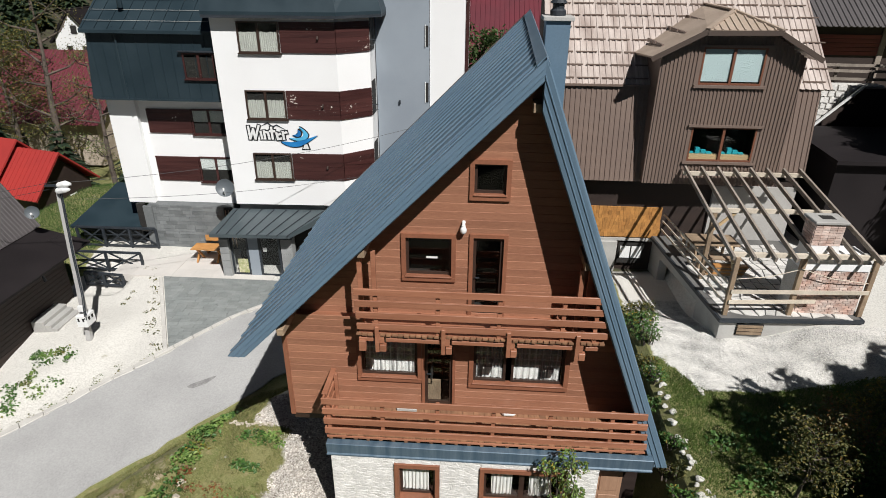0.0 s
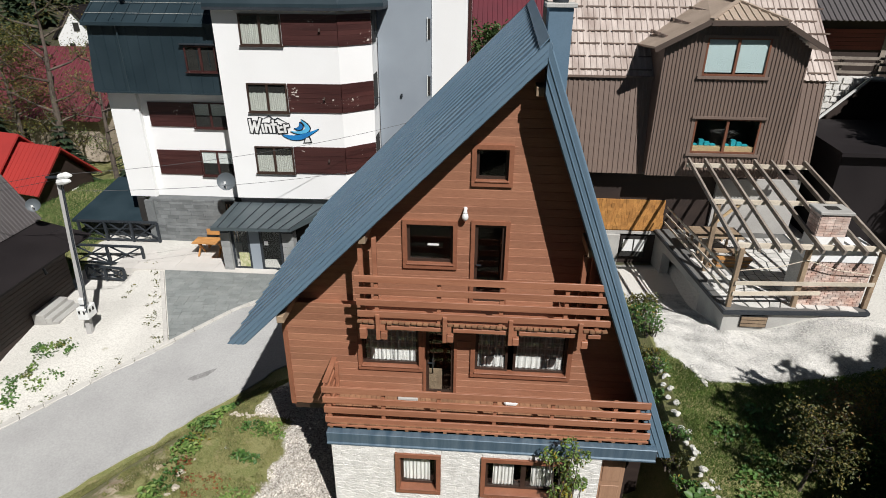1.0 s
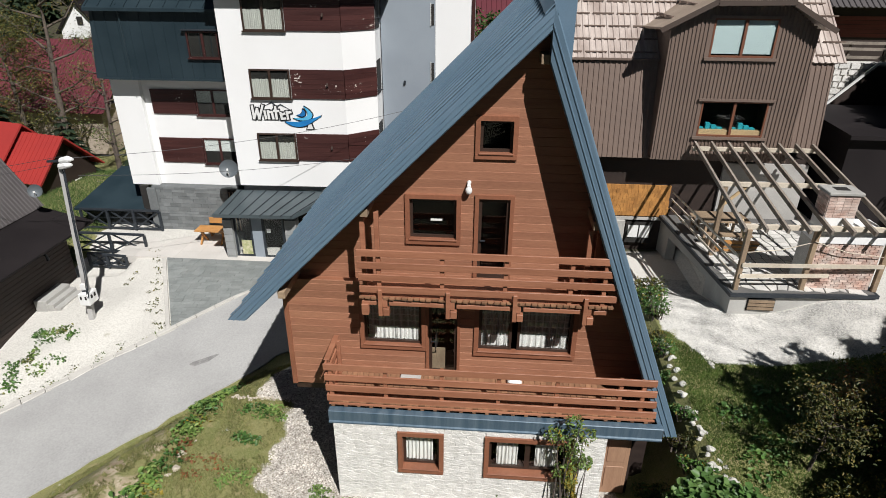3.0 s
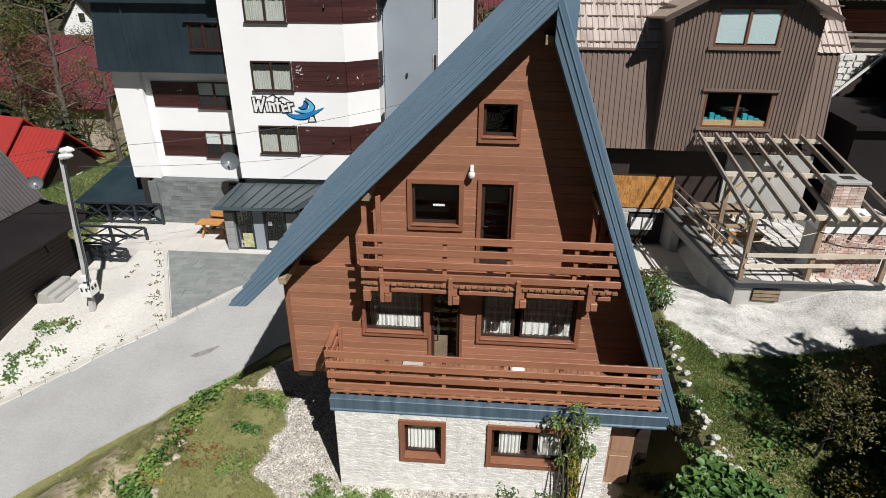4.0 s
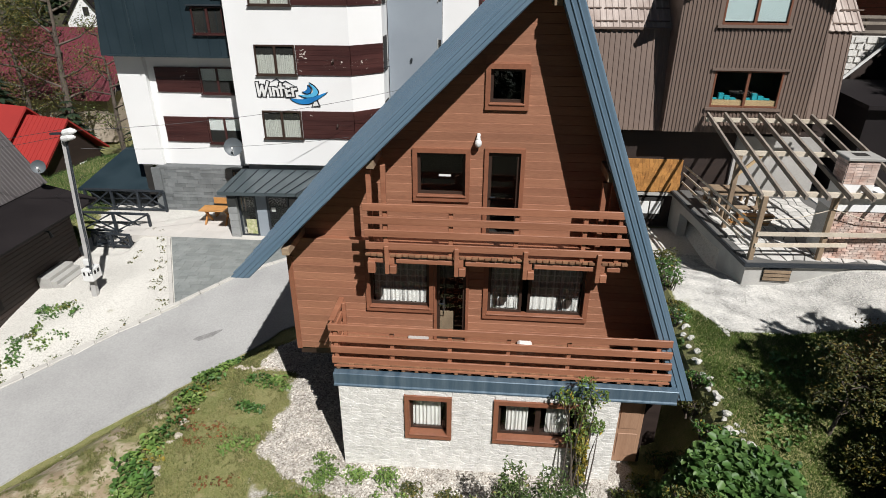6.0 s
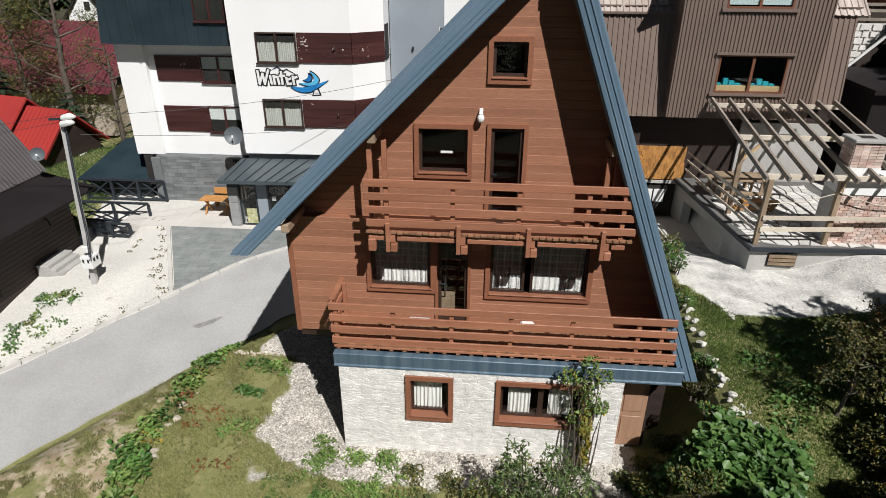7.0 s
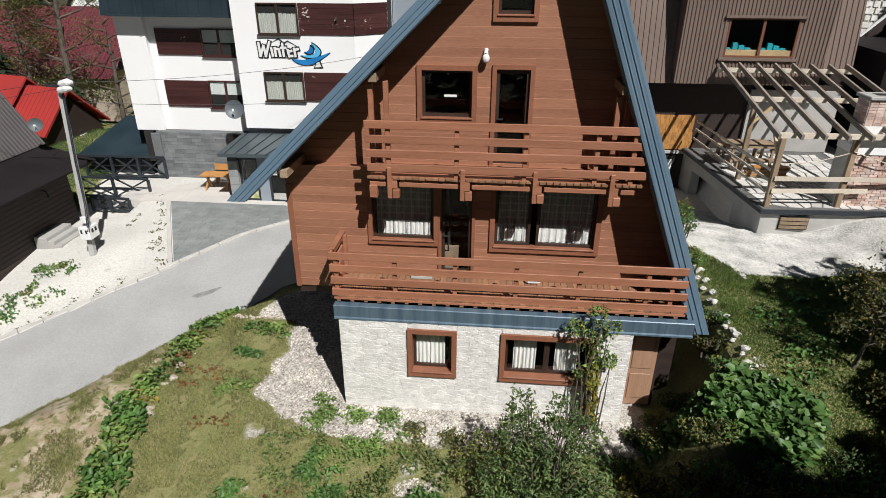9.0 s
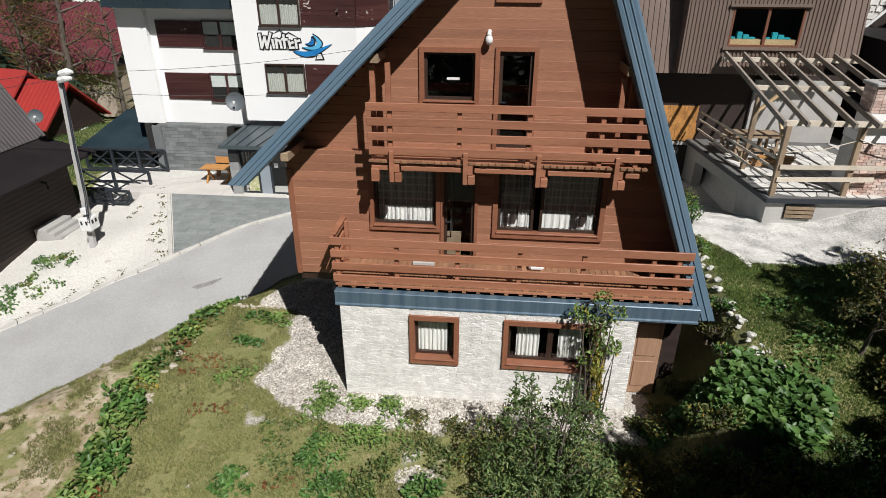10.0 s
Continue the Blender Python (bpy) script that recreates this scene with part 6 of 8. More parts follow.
cellar = part("cellar_window", box(bmesh.new(), 9.12, 10.15, 11.96, 11.995, 1.85, 2.76), UNLIT_DARK, brown)
for k in range(2):
    part("shutter", box(bmesh.new(), 9.2 + k * 0.46, 9.60 + k * 0.46, 11.93, 11.955, 2.1, 2.62), PAINT_WHITE, cellar)

part("pebbled_wall", box(bmesh.new(), 7.2, 9.05, 11.9, 12.1, 0.8, 2.83), CONCRETE, brown, "grey pebble-dashed wall", soften=0.02)

# ---- terrace ----
terrace = thing("terrace", (13, 9, 2.2), "concrete terrace paved with crazy stone before the brown house", "terrace")
q = bmesh.new()
prism(q, [(11.06, 5.95), (15.4, 6.2), (15.4, 12.1), (14.9, 12.1), (14.9, 6.5), (11.36, 6.3), (11.30, 8.0), (11.05, 8.0)], 0.8, 2.93, flat)
prism(q, [(10.62, 11.2), (10.95, 11.2), (10.9, 12.1), (10.5, 12.1)], 0.8, 2.93, flat)
base = part("base_wall", q, CONCRETE, terrace)
part("lintel", prism(bmesh.new(), [(11.05, 8.0), (11.30, 8.0), (10.95, 11.2), (10.62, 11.2)], 2.45, 2.93, flat), CONCRETE, terrace)
# near-black sheet behind the opening, painted for the shade under the terrace
part("cellar_shade", prism(bmesh.new(), [(12.2, 7.0), (12.3, 7.0), (12.3, 12.1), (12.2, 12.1)], 0.8, 2.9, flat), UNLIT_DARK, terrace)
part("slab", prism(bmesh.new(), [(10.98, 5.82), (15.5, 6.08), (15.5, 12.1), (10.38, 12.1)], 2.932, 3.05, flat), CHARCOAL, terrace)
vent = part("vent_window", box(bmesh.new(), 11.6, 12.42, 5.94, 5.985, 2.44, 2.84), UNLIT_DARK, terrace)
for k in range(3):
    part("vent_slat", box(bmesh.new(), 11.62, 12.40, 5.915, 5.939, 2.47 + k * 0.125, 2.56 + k * 0.125), RAWWOOD, vent)
JOINT = material("grey_screed", (0.13, 0.125, 0.118), 0.9, 0, (0.09, 0.088, 0.083), 1.2, 0.7, 25, 0.1, fine=0.08)
part("paving_bed", prism(bmesh.new(), [(11.05, 5.9), (15.4, 6.15), (15.4, 12.1), (10.45, 12.1)], 3.051, 3.062, flat), JOINT, terrace)
PAVE = material("pale_crazy_paving", (0.60, 0.58, 0.54), 0.85, 0, (0.45, 0.435, 0.405), 2, 0.8, 22, 0.15, each=0.16, fine=0.12)
rng = random.Random(17)
G = 0.36
cols, rows_ = 13, 15
corner = {(i, k): (11.1 + i * G + rng.uniform(-0.11, 0.11), 6.15 + k * G + rng.uniform(-0.11, 0.11)) for i in range(cols + 1) for k in range(rows_ + 1)}
for i in range(cols):
    for k in range(rows_):
        pts = [Vector(corner[c]) for c in ((i, k), (i + 1, k), (i + 1, k + 1), (i, k + 1))]
        c = sum(pts, Vector((0, 0))) / 4
        if c.x > 15.2 or c.y > 11.6 or c.x < 11.1 - (c.y - 6) * 0.1:
            continue
        pts = [p.lerp(c, 0.13) for p in pts]
        mids = [pts[m].lerp(pts[(m + 1) % 4], 0.5).lerp(c, rng.uniform(-0.08, 0.12)) for m in range(4)]
        loop = [v for m in range(4) for v in (pts[m], mids[m])]
        q = bmesh.new()
        a = [q.verts.new((v.x, v.y, 3.05)) for v in loop]
        b = [q.verts.new((v.x, v.y, 3.08)) for v in loop]
        q.faces.new(b)
        for m in range(8):
            q.faces.new((a[m], a[(m + 1) % 8], b[(m + 1) % 8], b[m]))
        part("paving_stone", q, PAVE, terrace)

# pergola
pergola = thing("pergola", (13, 8.5, 3.08), "unfinished weathered timber pergola over the terrace", "pergola")
GREYWOOD = material("grey_weathered_timber", (0.25, 0.212, 0.175), 0.8, 0, (0.16, 0.134, 0.11), 2, 0.8, 20, 0.12, each=0.15, fine=0.15)
NEWWOOD = material("pale_new_timber", (0.60, 0.53, 0.43), 0.75, 0, (0.47, 0.40, 0.31), 2, 0.7, 20, 0.1, each=0.12, fine=0.12)
for k in range(8):
    x = 10.86 + k * 0.605
    part("rafter", beam(bmesh.new(), (x - 0.02 * k, 11.05, 6.32), (x + 0.06, 5.75, 5.22), 0.075, 0.14), GREYWOOD, pergola)
for y, z, x0, x1 in ((10.85, 6.16, 10.75, 15.15), (8.45, 5.68, 10.95, 15.0), (6.15, 5.17, 11.05, 15.75)):
    part("beam", beam(bmesh.new(), (x0, y, z), (x1, y + 0.1, z), 0.11, 0.14), NEWWOOD, pergola)
for x, y, z in ((11.2, 6.12, 5.1), (13.22, 6.25, 5.1), (15.42, 6.35, 5.1), (11.22, 8.5, 5.6)):
    part("post", box(bmesh.new(), x - 0.07, x + 0.07, y - 0.07, y + 0.07, 3.063, z), RAWWOOD, pergola, soften=0.008)
part("brace", beam(bmesh.new(), (11.22, 8.5, 4.9), (11.9, 8.5, 5.6), 0.07, 0.09), PINE, pergola)
part("brace", beam(bmesh.new(), (11.2, 6.12, 4.5), (11.2, 6.75, 5.15), 0.07, 0.09), PINE, pergola)
for z, x1 in ((3.95, 15.4), (3.58, 13.9)):
    part("rail", beam(bmesh.new(), (11.2, 6.02, z), (x1, 6.22, z + 0.02), 0.03, 0.13), NEWWOOD, pergola)
for z in (3.5, 3.85, 4.15):
    part("rail", beam(bmesh.new(), (11.12, 6.2, z), (10.6, 11.6, z + 0.06), 0.03, 0.08), NEWWOOD, pergola)
part("string", tube(bmesh.new(), [(11.3, 6.1, 4.35), (12.3, 6.15, 4.45), (13.2, 6.15, 4.75), (14.2, 6.2, 4.42), (15.4, 6.3, 4.25)], 0.014, 5), NEWWOOD, pergola)

# barbecue of brick with a rendered hood
bbq = thing("brick_barbecue", (14.2, 6.8, 3.06), "brick garden fireplace with a white hood and chimney", "fireplace")
part("core", box(bmesh.new(), 13.33, 15.3, 6.42, 7.3, 3.063, 4.62), MORTAR, bbq)
rng = random.Random(41)
for r in range(19):
    z = 3.075 + r * 0.081
    x = 13.34 - (r % 2) * 0.11
    while x < 15.28:
        a, b = max(x, 13.33), min(x + 0.222, 15.3)
        if b - a > 0.04:
            part("brick", box(bmesh.new(), a + 0.005, b - 0.005, 6.395 - rng.uniform(0, 0.008), 6.43, z, z + 0.071), BRICK, bbq)
        x += 0.232
q = bmesh.new()
lo = [(13.3, 6.36), (15.35, 6.36), (15.35, 7.3), (13.3, 7.3)]
hi = [(13.55, 6.5), (15.1, 6.5), (15.1, 7.1), (13.55, 7.1)]
va, vb, vc = [q.verts.new((x, y, 4.62)) for x, y in lo], [q.verts.new((x, y, 4.85)) for x, y in lo], [q.verts.new((x, y, 5.15)) for x, y in hi]
for r0, r1 in ((va, vb), (vb, vc)):
    for i in range(4):
        q.faces.new((r0[i], r0[(i + 1) % 4], r1[(i + 1) % 4], r1[i]))
q.faces.new(vc)
part("hood", q, WHITE, bbq)
part("chimney_foot", box(bmesh.new(), 13.36, 14.24, 6.42, 7.05, 5.0, 5.42), WHITE, bbq)
flue = part("flue", box(bmesh.new(), 13.37, 14.22, 6.44, 7.05, 5.42, 6.12), MORTAR, bbq)
for r in range(8):
    z = 5.43 + r * 0.085
    for k in range(4):
        a = 13.37 + k * 0.2125
        part("brick", box(bmesh.new(), a + 0.005, a + 0.207, 6.42 - rng.uniform(0, 0.008), 6.439, z, z + 0.074), BRICK, flue)
        if k < 3:
            part("brick", box(bmesh.new(), 13.35, 13.369, 6.44 + k * 0.2, 6.63 + k * 0.2, z, z + 0.074), BRICK, flue)
part("cap", box(bmesh.new(), 13.30, 14.29, 6.36, 7.12, 6.121, 6.22), CONCRETE, bbq, soften=0.02)
part("opening", box(bmesh.new(), 13.6, 14.0, 6.6, 6.9, 6.221, 6.226), UNLIT_DARK, bbq)

# table, bench and boards on the terrace
ttable = thing("timber_table", (12.2, 10.4, 3.08), "rough timber table with benches on the terrace", "table")
for k in range(5):
    part("top_plank", box(bmesh.new(), 11.2, 12.9, 9.7 + k * 0.2, 9.89 + k * 0.2, 3.78, 3.83), RAWWOOD, ttable)
for x in (11.4, 12.7):
    for y in (9.8, 10.6):
        part("leg", box(bmesh.new(), x - 0.04, x + 0.04, y - 0.04, y + 0.04, 3.063, 3.78), RAWWOOD, ttable)
for y in (9.2, 11.0):
    part("bench_seat", box(bmesh.new(), 11.25, 12.85, y, y + 0.28, 3.46, 3.51), RAWWOOD, ttable)
    for x in (11.4, 12.7):
        part("bench_leg", box(bmesh.new(), x - 0.03, x + 0.03, y + 0.02, y + 0.26, 3.063, 3.46), RAWWOOD, ttable)
boards = thing("stacked_boards", (12.0, 8.9, 3.08), "small stack of orange planks on the terrace", "planks")
for k in range(6):
    part("plank", box(bmesh.new(), 11.45 + 0.06 * k, 12.75 + 0.04 * k, 8.72 + 0.02 * k, 8.95 + 0.02 * k, 3.083 + 0.055 * k, 3.133 + 0.055 * k), TABLEWOOD if k % 2 else RAWWOOD, boards)

# ---- houses and walls uphill on the right ----
shed = thing("shaded_flat_roofed_shed", (18, 13, 3), "flat-roofed shed above the terrace, coloured dark for shade", "shed")
# wall takes the dark roof colour in place of the shade on it
part("wall", box(bmesh.new(), 16.3, 22, 11.2, 16, 2.5, 6.6), DARKROOF, shed)
part("roof", prism(bmesh.new(), [(16.1, 10.9), (22.3, 10.9), (22.3, 16.2), (16.6, 16.2)], 6.6, 6.75, flat), DARKROOF, shed)
rwall = thing("retaining_wall", (18, 17.5, 5), "pale rubble retaining wall with a dark stairway", "wall")
part("core", box(bmesh.new(), 16.9, 21, 17.4, 18, 4, 9.35), MORTAR, rwall)
rng = random.Random(3)
for r in range(14):
    x = 16.95
    while x < 19.8:
        w = rng.uniform(0.25, 0.5)
        z = 5.6 + r * 0.27
        q = bmesh.new()
        loop = [(x + 0.02 + rng.uniform(0, .06), z + 0.02), (x + w - 0.03, z + rng.uniform(0, .05)), (x + w - 0.02, z + 0.24 - rng.uniform(0, .06)), (x + 0.04, z + 0.25)]
        prism(q, loop, 17.34, 17.4, front)
        part("stone", q, STONE, rwall)
        x += w
part("stair_side", prism(bmesh.new(), [(18.0, 5.2), (21.5, 5.2), (21.5, 9.3), (19.9, 9.3), (17.6, 6.9)], 16.9, 17.3, front), DARKHOUSE, rwall)
part("stair_rail", beam(bmesh.new(), (17.4, 16.85, 6.9), (19.9, 16.85, 9.5), 0.09, 0.09), PAINT_WHITE, rwall)
deckr = thing("railed_deck", (20, 19, 9), "grey timber deck railing above the retaining wall", "railing")
for z in (9.5, 9.85, 10.1):
    part("rail", beam(bmesh.new(), (17.6, 18.2, z), (22.5, 18.0, z), 0.05, 0.12), GREYWOOD, deckr)
    part("rail", beam(bmesh.new(), (17.6, 18.2, z), (16.6, 20.5, z + 0.5), 0.05, 0.1), GREYWOOD, deckr)
for x in (17.65, 19.2, 20.8):
    part("post", box(bmesh.new(), x, x + 0.1, 18.22, 18.32, 9.3, 10.15), GREYWOOD, deckr)
rwall.location.z -= 1.05
deckr.location.z -= 1.05
uphill = thing("uphill_house", (25, 27, 8), "house with a dark ribbed roof and red boarded wall", "house")
part("roof", ribbed(bmesh.new(), 19.2, 36, (24.3, 10.5), (31, 14.5), 0.3, 0.05), GREYSHEET, uphill)
part("wall", box(bmesh.new(), 20.4, 35, 25.6, 30, 5, 10.8), DARKHOUSE, uphill)
REDBOARD = material("red_stained_boards", (0.20, 0.04, 0.03), 0.6, 0, (0.13, 0.028, 0.022), 1.5, 0.7, 16, 0.1, stretch=(0.3, 1, 4), fine=0.15)
for k in range(5):
    part("board", box(bmesh.new(), 20.5, 25.2, 25.55, 25.599, 8.9 + k * 0.22, 9.1 + k * 0.22), REDBOARD, uphill)
part("corner_post", box(bmesh.new(), 25.2, 25.5, 25.5, 25.7, 7, 10.4), GREYWOOD, uphill)

uphill.location.z -= 0.35

# ---- far left: maroon roof, white gable ----
maroon = thing("maroon_roofed_building", (-35, 42, 0), "plain building under a faded maroon roof behind trees", "house")
MAROONROOF = material("faded_maroon_sheet", (0.12, 0.020, 0.029), 0.6, 0.0, (0.085, 0.016, 0.023), 0.5, 0.7, 20, 0.04, fine=0.08)
part("roof", ribbed(bmesh.new(), -46, -29.3, (37.5, 0.3), (45, 5.45), 0.4, 0.04), MAROONROOF, maroon)
part("wall", box(bmesh.new(), -43, -30, 38.3, 44, -3.5, 0.6), material("beige_plaster", (0.42, 0.35, 0.28), 0.9, 0, (0.33, 0.27, 0.21), 0.8, 0.8, 20, 0.1), maroon)
for x in (-41, -37.5, -34):
    part("window", box(bmesh.new(), x, x + 0.9, 38.24, 38.299, -1.9, -0.7), UNLIT_DARK, maroon)
gable = thing("white_gabled_house", (-45, 62, 3), "distant white house with a steep dark gable roof", "house")
part("wall", prism(bmesh.new(), [(-47.2, 0), (-42.2, 0), (-42.2, 4.7), (-44.7, 7.75), (-47.2, 4.7)], 60, 68, front), WHITE, gable)
shell("roof", [Vector((-44.7, 59.6, 8.0)), Vector((-44.7, 68, 8.0)), Vector((-47.7, 68, 4.3)), Vector((-47.7, 59.6, 4.3))], DARKROOF, 0.2, gable)
shell("roof", [Vector((-44.7, 59.6, 8.0)), Vector((-41.7, 59.6, 4.3)), Vector((-41.7, 68, 4.3)), Vector((-44.7, 68, 8.0))], DARKROOF, 0.2, gable)
for x, z in ((-45.9, 2.9), (-44.0, 2.9), (-44.95, 5.2)):
    part("window", box(bmesh.new(), x, x + 0.7, 59.95, 59.999, z, z + 0.95), UNLIT_DARK, gable)
rear_red = thing("rear_red_roofed_house", (6, 42, 3), "red-roofed house glimpsed behind trees", "house")
part("roof", ribbed(bmesh.new(), -2, 13, (36, 6.0), (43, 10.5), 0.4, 0.04), MAROONROOF, rear_red)
part("wall", box(bmesh.new(), -1, 12, 37, 45, 0, 6.3), DARKHOUSE, rear_red)


# ---- planting ----
def leaf_material(name, colours, rough=0.55, through=0.3):
    """Leaves whose colour differs from one to the next, a little light passing through."""
    mat = bpy.data.materials.new(name)
    mat.use_nodes = True
    nt = mat.node_tree
    n, link = nt.nodes, nt.links.new
    geo = n.new("ShaderNodeNewGeometry")
    ramp = n.new("ShaderNodeValToRGB")
    els = ramp.color_ramp.elements
    for k, c in enumerate(colours):
        e = els[k] if k < 2 else els.new(0.5)
        e.color = (*c, 1)
    for k, e in enumerate(sorted(range(len(colours)), key=lambda i: i)):
        els[k].position = k / (len(colours) - 1)
        els[k].color = (*colours[k], 1)
    link(geo.outputs["Random Per Island"], ramp.inputs[0])
    co = n.new("ShaderNodeTexCoord")
    tex = n.new("ShaderNodeTexNoise")
    tex.inputs["Scale"].default_value = 2.0
    link(co.outputs["Object"], tex.inputs["Vector"])
    hsv = n.new("ShaderNodeHueSaturation")
    rng_ = n.new("ShaderNodeMapRange")
    rng_.inputs["From Min"].default_value, rng_.inputs["From Max"].default_value = 0.3, 0.7
    rng_.inputs["To Min"].default_value, rng_.inputs["To Max"].default_value = 0.7, 1.3
    link(tex.outputs["Fac"], rng_.inputs["Value"])
    link(rng_.outputs[0], hsv.inputs["Value"])
    link(ramp.outputs[0], hsv.inputs["Color"])
    b = n["Principled BSDF"]
    b.inputs["Roughness"].default_value = rough
    link(hsv.outputs[0], b.inputs["Base Color"])
    tr, mx = n.new("ShaderNodeBsdfTranslucent"), n.new("ShaderNodeMixShader")
    link(hsv.outputs[0], tr.inputs["Color"])
    mx.inputs[0].default_value = through
    link(b.outputs[0], mx.inputs[1])
    link(tr.outputs[0], mx.inputs[2])
    link(mx.outputs[0], n["Material Output"].inputs["Surface"])
    return mat


GREEN = leaf_material("green_leaves", [(0.035, 0.065, 0.018), (0.065, 0.12, 0.03), (0.10, 0.16, 0.045)])
BROAD = leaf_material("broad_green_leaves", [(0.05, 0.115, 0.025), (0.085, 0.185, 0.04), (0.15, 0.25, 0.065)], 0.5)
HORSERADISH = leaf_material("dark_glossy_leaves", [(0.05, 0.11, 0.027), (0.085, 0.175, 0.042), (0.15, 0.245, 0.07)], 0.5)
MIXED = leaf_material("mixed_green_leaves", [(0.06, 0.10, 0.025), (0.12, 0.17, 0.045), (0.24, 0.22, 0.07)], 0.55)
OLIVE = leaf_material("olive_and_yellow_leaves", [(0.05, 0.07, 0.02), (0.10, 0.11, 0.03), (0.22, 0.17, 0.04)])
FRESH = leaf_material("fresh_green_leaves", [(0.11, 0.19, 0.042), (0.165, 0.265, 0.06), (0.26, 0.33, 0.095)], 0.55)
DUSTY = leaf_material("grey_green_leaves", [(0.055, 0.105, 0.03), (0.11, 0.175, 0.05), (0.20, 0.26, 0.095)], 0.55)
YELLOW = leaf_material("yellowing_leaves", [(0.40, 0.27, 0.03), (0.28, 0.24, 0.04), (0.15, 0.19, 0.04)])
RUSTY = leaf_material("olive_and_rust_leaves", [(0.06, 0.075, 0.02), (0.13, 0.11, 0.03), (0.24, 0.10, 0.03)])
RUST = leaf_material("rust_brown_leaves", [(0.16, 0.05, 0.02), (0.26, 0.11, 0.04), (0.12, 0.09, 0.03)])
GRASS = leaf_material("dry_grass", [(0.125, 0.155, 0.042), (0.20, 0.205, 0.07), (0.31, 0.27, 0.12)], 0.8)
LUSH = leaf_material("lush_grass", [(0.045, 0.095, 0.02), (0.075, 0.135, 0.03), (0.115, 0.17, 0.042)], 0.8)
LAWN = leaf_material("garden_grass", [(0.062, 0.112, 0.018), (0.10, 0.155, 0.028), (0.145, 0.185, 0.045)], 0.8)
NEEDLE = leaf_material("dark_needles", [(0.010, 0.022, 0.010), (0.018, 0.035, 0.014), (0.03, 0.05, 0.018)], 0.7, 0.1)
BARK = material("grey_brown_bark", (0.12, 0.095, 0.075), 0.9, 0, (0.07, 0.055, 0.045), 3, 0.8, 25, 0.4)


def leaf_mesh(name, centres, size, mat, flatness=0.0, seed=1, long=0.5):
    """A mesh of folded leaves at the given places."""
    g = np.random.default_rng(seed)
    c = np.asarray(centres, float)
    n = len(c)
    nor = g.normal(size=(n, 3))
    nor[:, 2] = np.abs(nor[:, 2]) + flatness * 2
    nor /= np.linalg.norm(nor, axis=1)[:, None]
    u = np.cross(nor, g.normal(size=(n, 3)))
    u /= np.linalg.norm(u, axis=1)[:, None]
    v = np.cross(nor, u)
    s = (size * g.uniform(0.6, 1.3, n))[:, None]
    lift = nor * s * 0.13
    w = v * s * long * 0.5
    pts = np.stack([c - u * s * 0.5, c - u * s * 0.2 + w * 0.9 + lift, c + u * s * 0.22 + w * 0.75 + lift, c + u * s * 0.5 - lift,
                    c + u * s * 0.22 - w * 0.75 + lift, c - u * s * 0.2 - w * 0.9 + lift], 1).reshape(-1, 3)
    two = np.array([(0, 3, 2, 1), (0, 5, 4, 3)])
    f = (two[None] + (np.arange(n) * 6)[:, None, None]).reshape(-1)
    me = bpy.data.meshes.new(name)
    me.vertices.add(6 * n)
    me.vertices.foreach_set("co", pts.ravel())
    me.loops.add(8 * n)
    me.loops.foreach_set("vertex_index", f.astype(np.int32))
    me.polygons.add(2 * n)
    me.polygons.foreach_set("loop_start", np.arange(0, 8 * n, 4, dtype=np.int32))
    me.polygons.foreach_set("loop_total", np.full(2 * n, 4, np.int32))
    me.update(calc_edges=True)
    me.materials.append(mat)
    return me


def child_mesh(name, me, parent, label=""):
    ob = new(name, me)
    ob.parent = parent
    ob.matrix_parent_inverse = world_of(parent).inverted()
    return tagged(ob, label)


def blob(g, centre, radii, n, hollow=0.55):
    d = g.normal(size=(n, 3))
    d /= np.linalg.norm(d, axis=1)[:, None]
    r = hollow + (1 - hollow) * g.uniform(0, 1, n) ** 0.6
    lump = 1 + 0.22 * np.sin(d[:, 0] * 5 + centre[0]) * np.cos(d[:, 1] * 4 + centre[1]) + 0.12 * np.sin(d[:, 2] * 9 + centre[2])
    return np.asarray(centre) + d * (r * lump)[:, None] * np.asarray(radii)


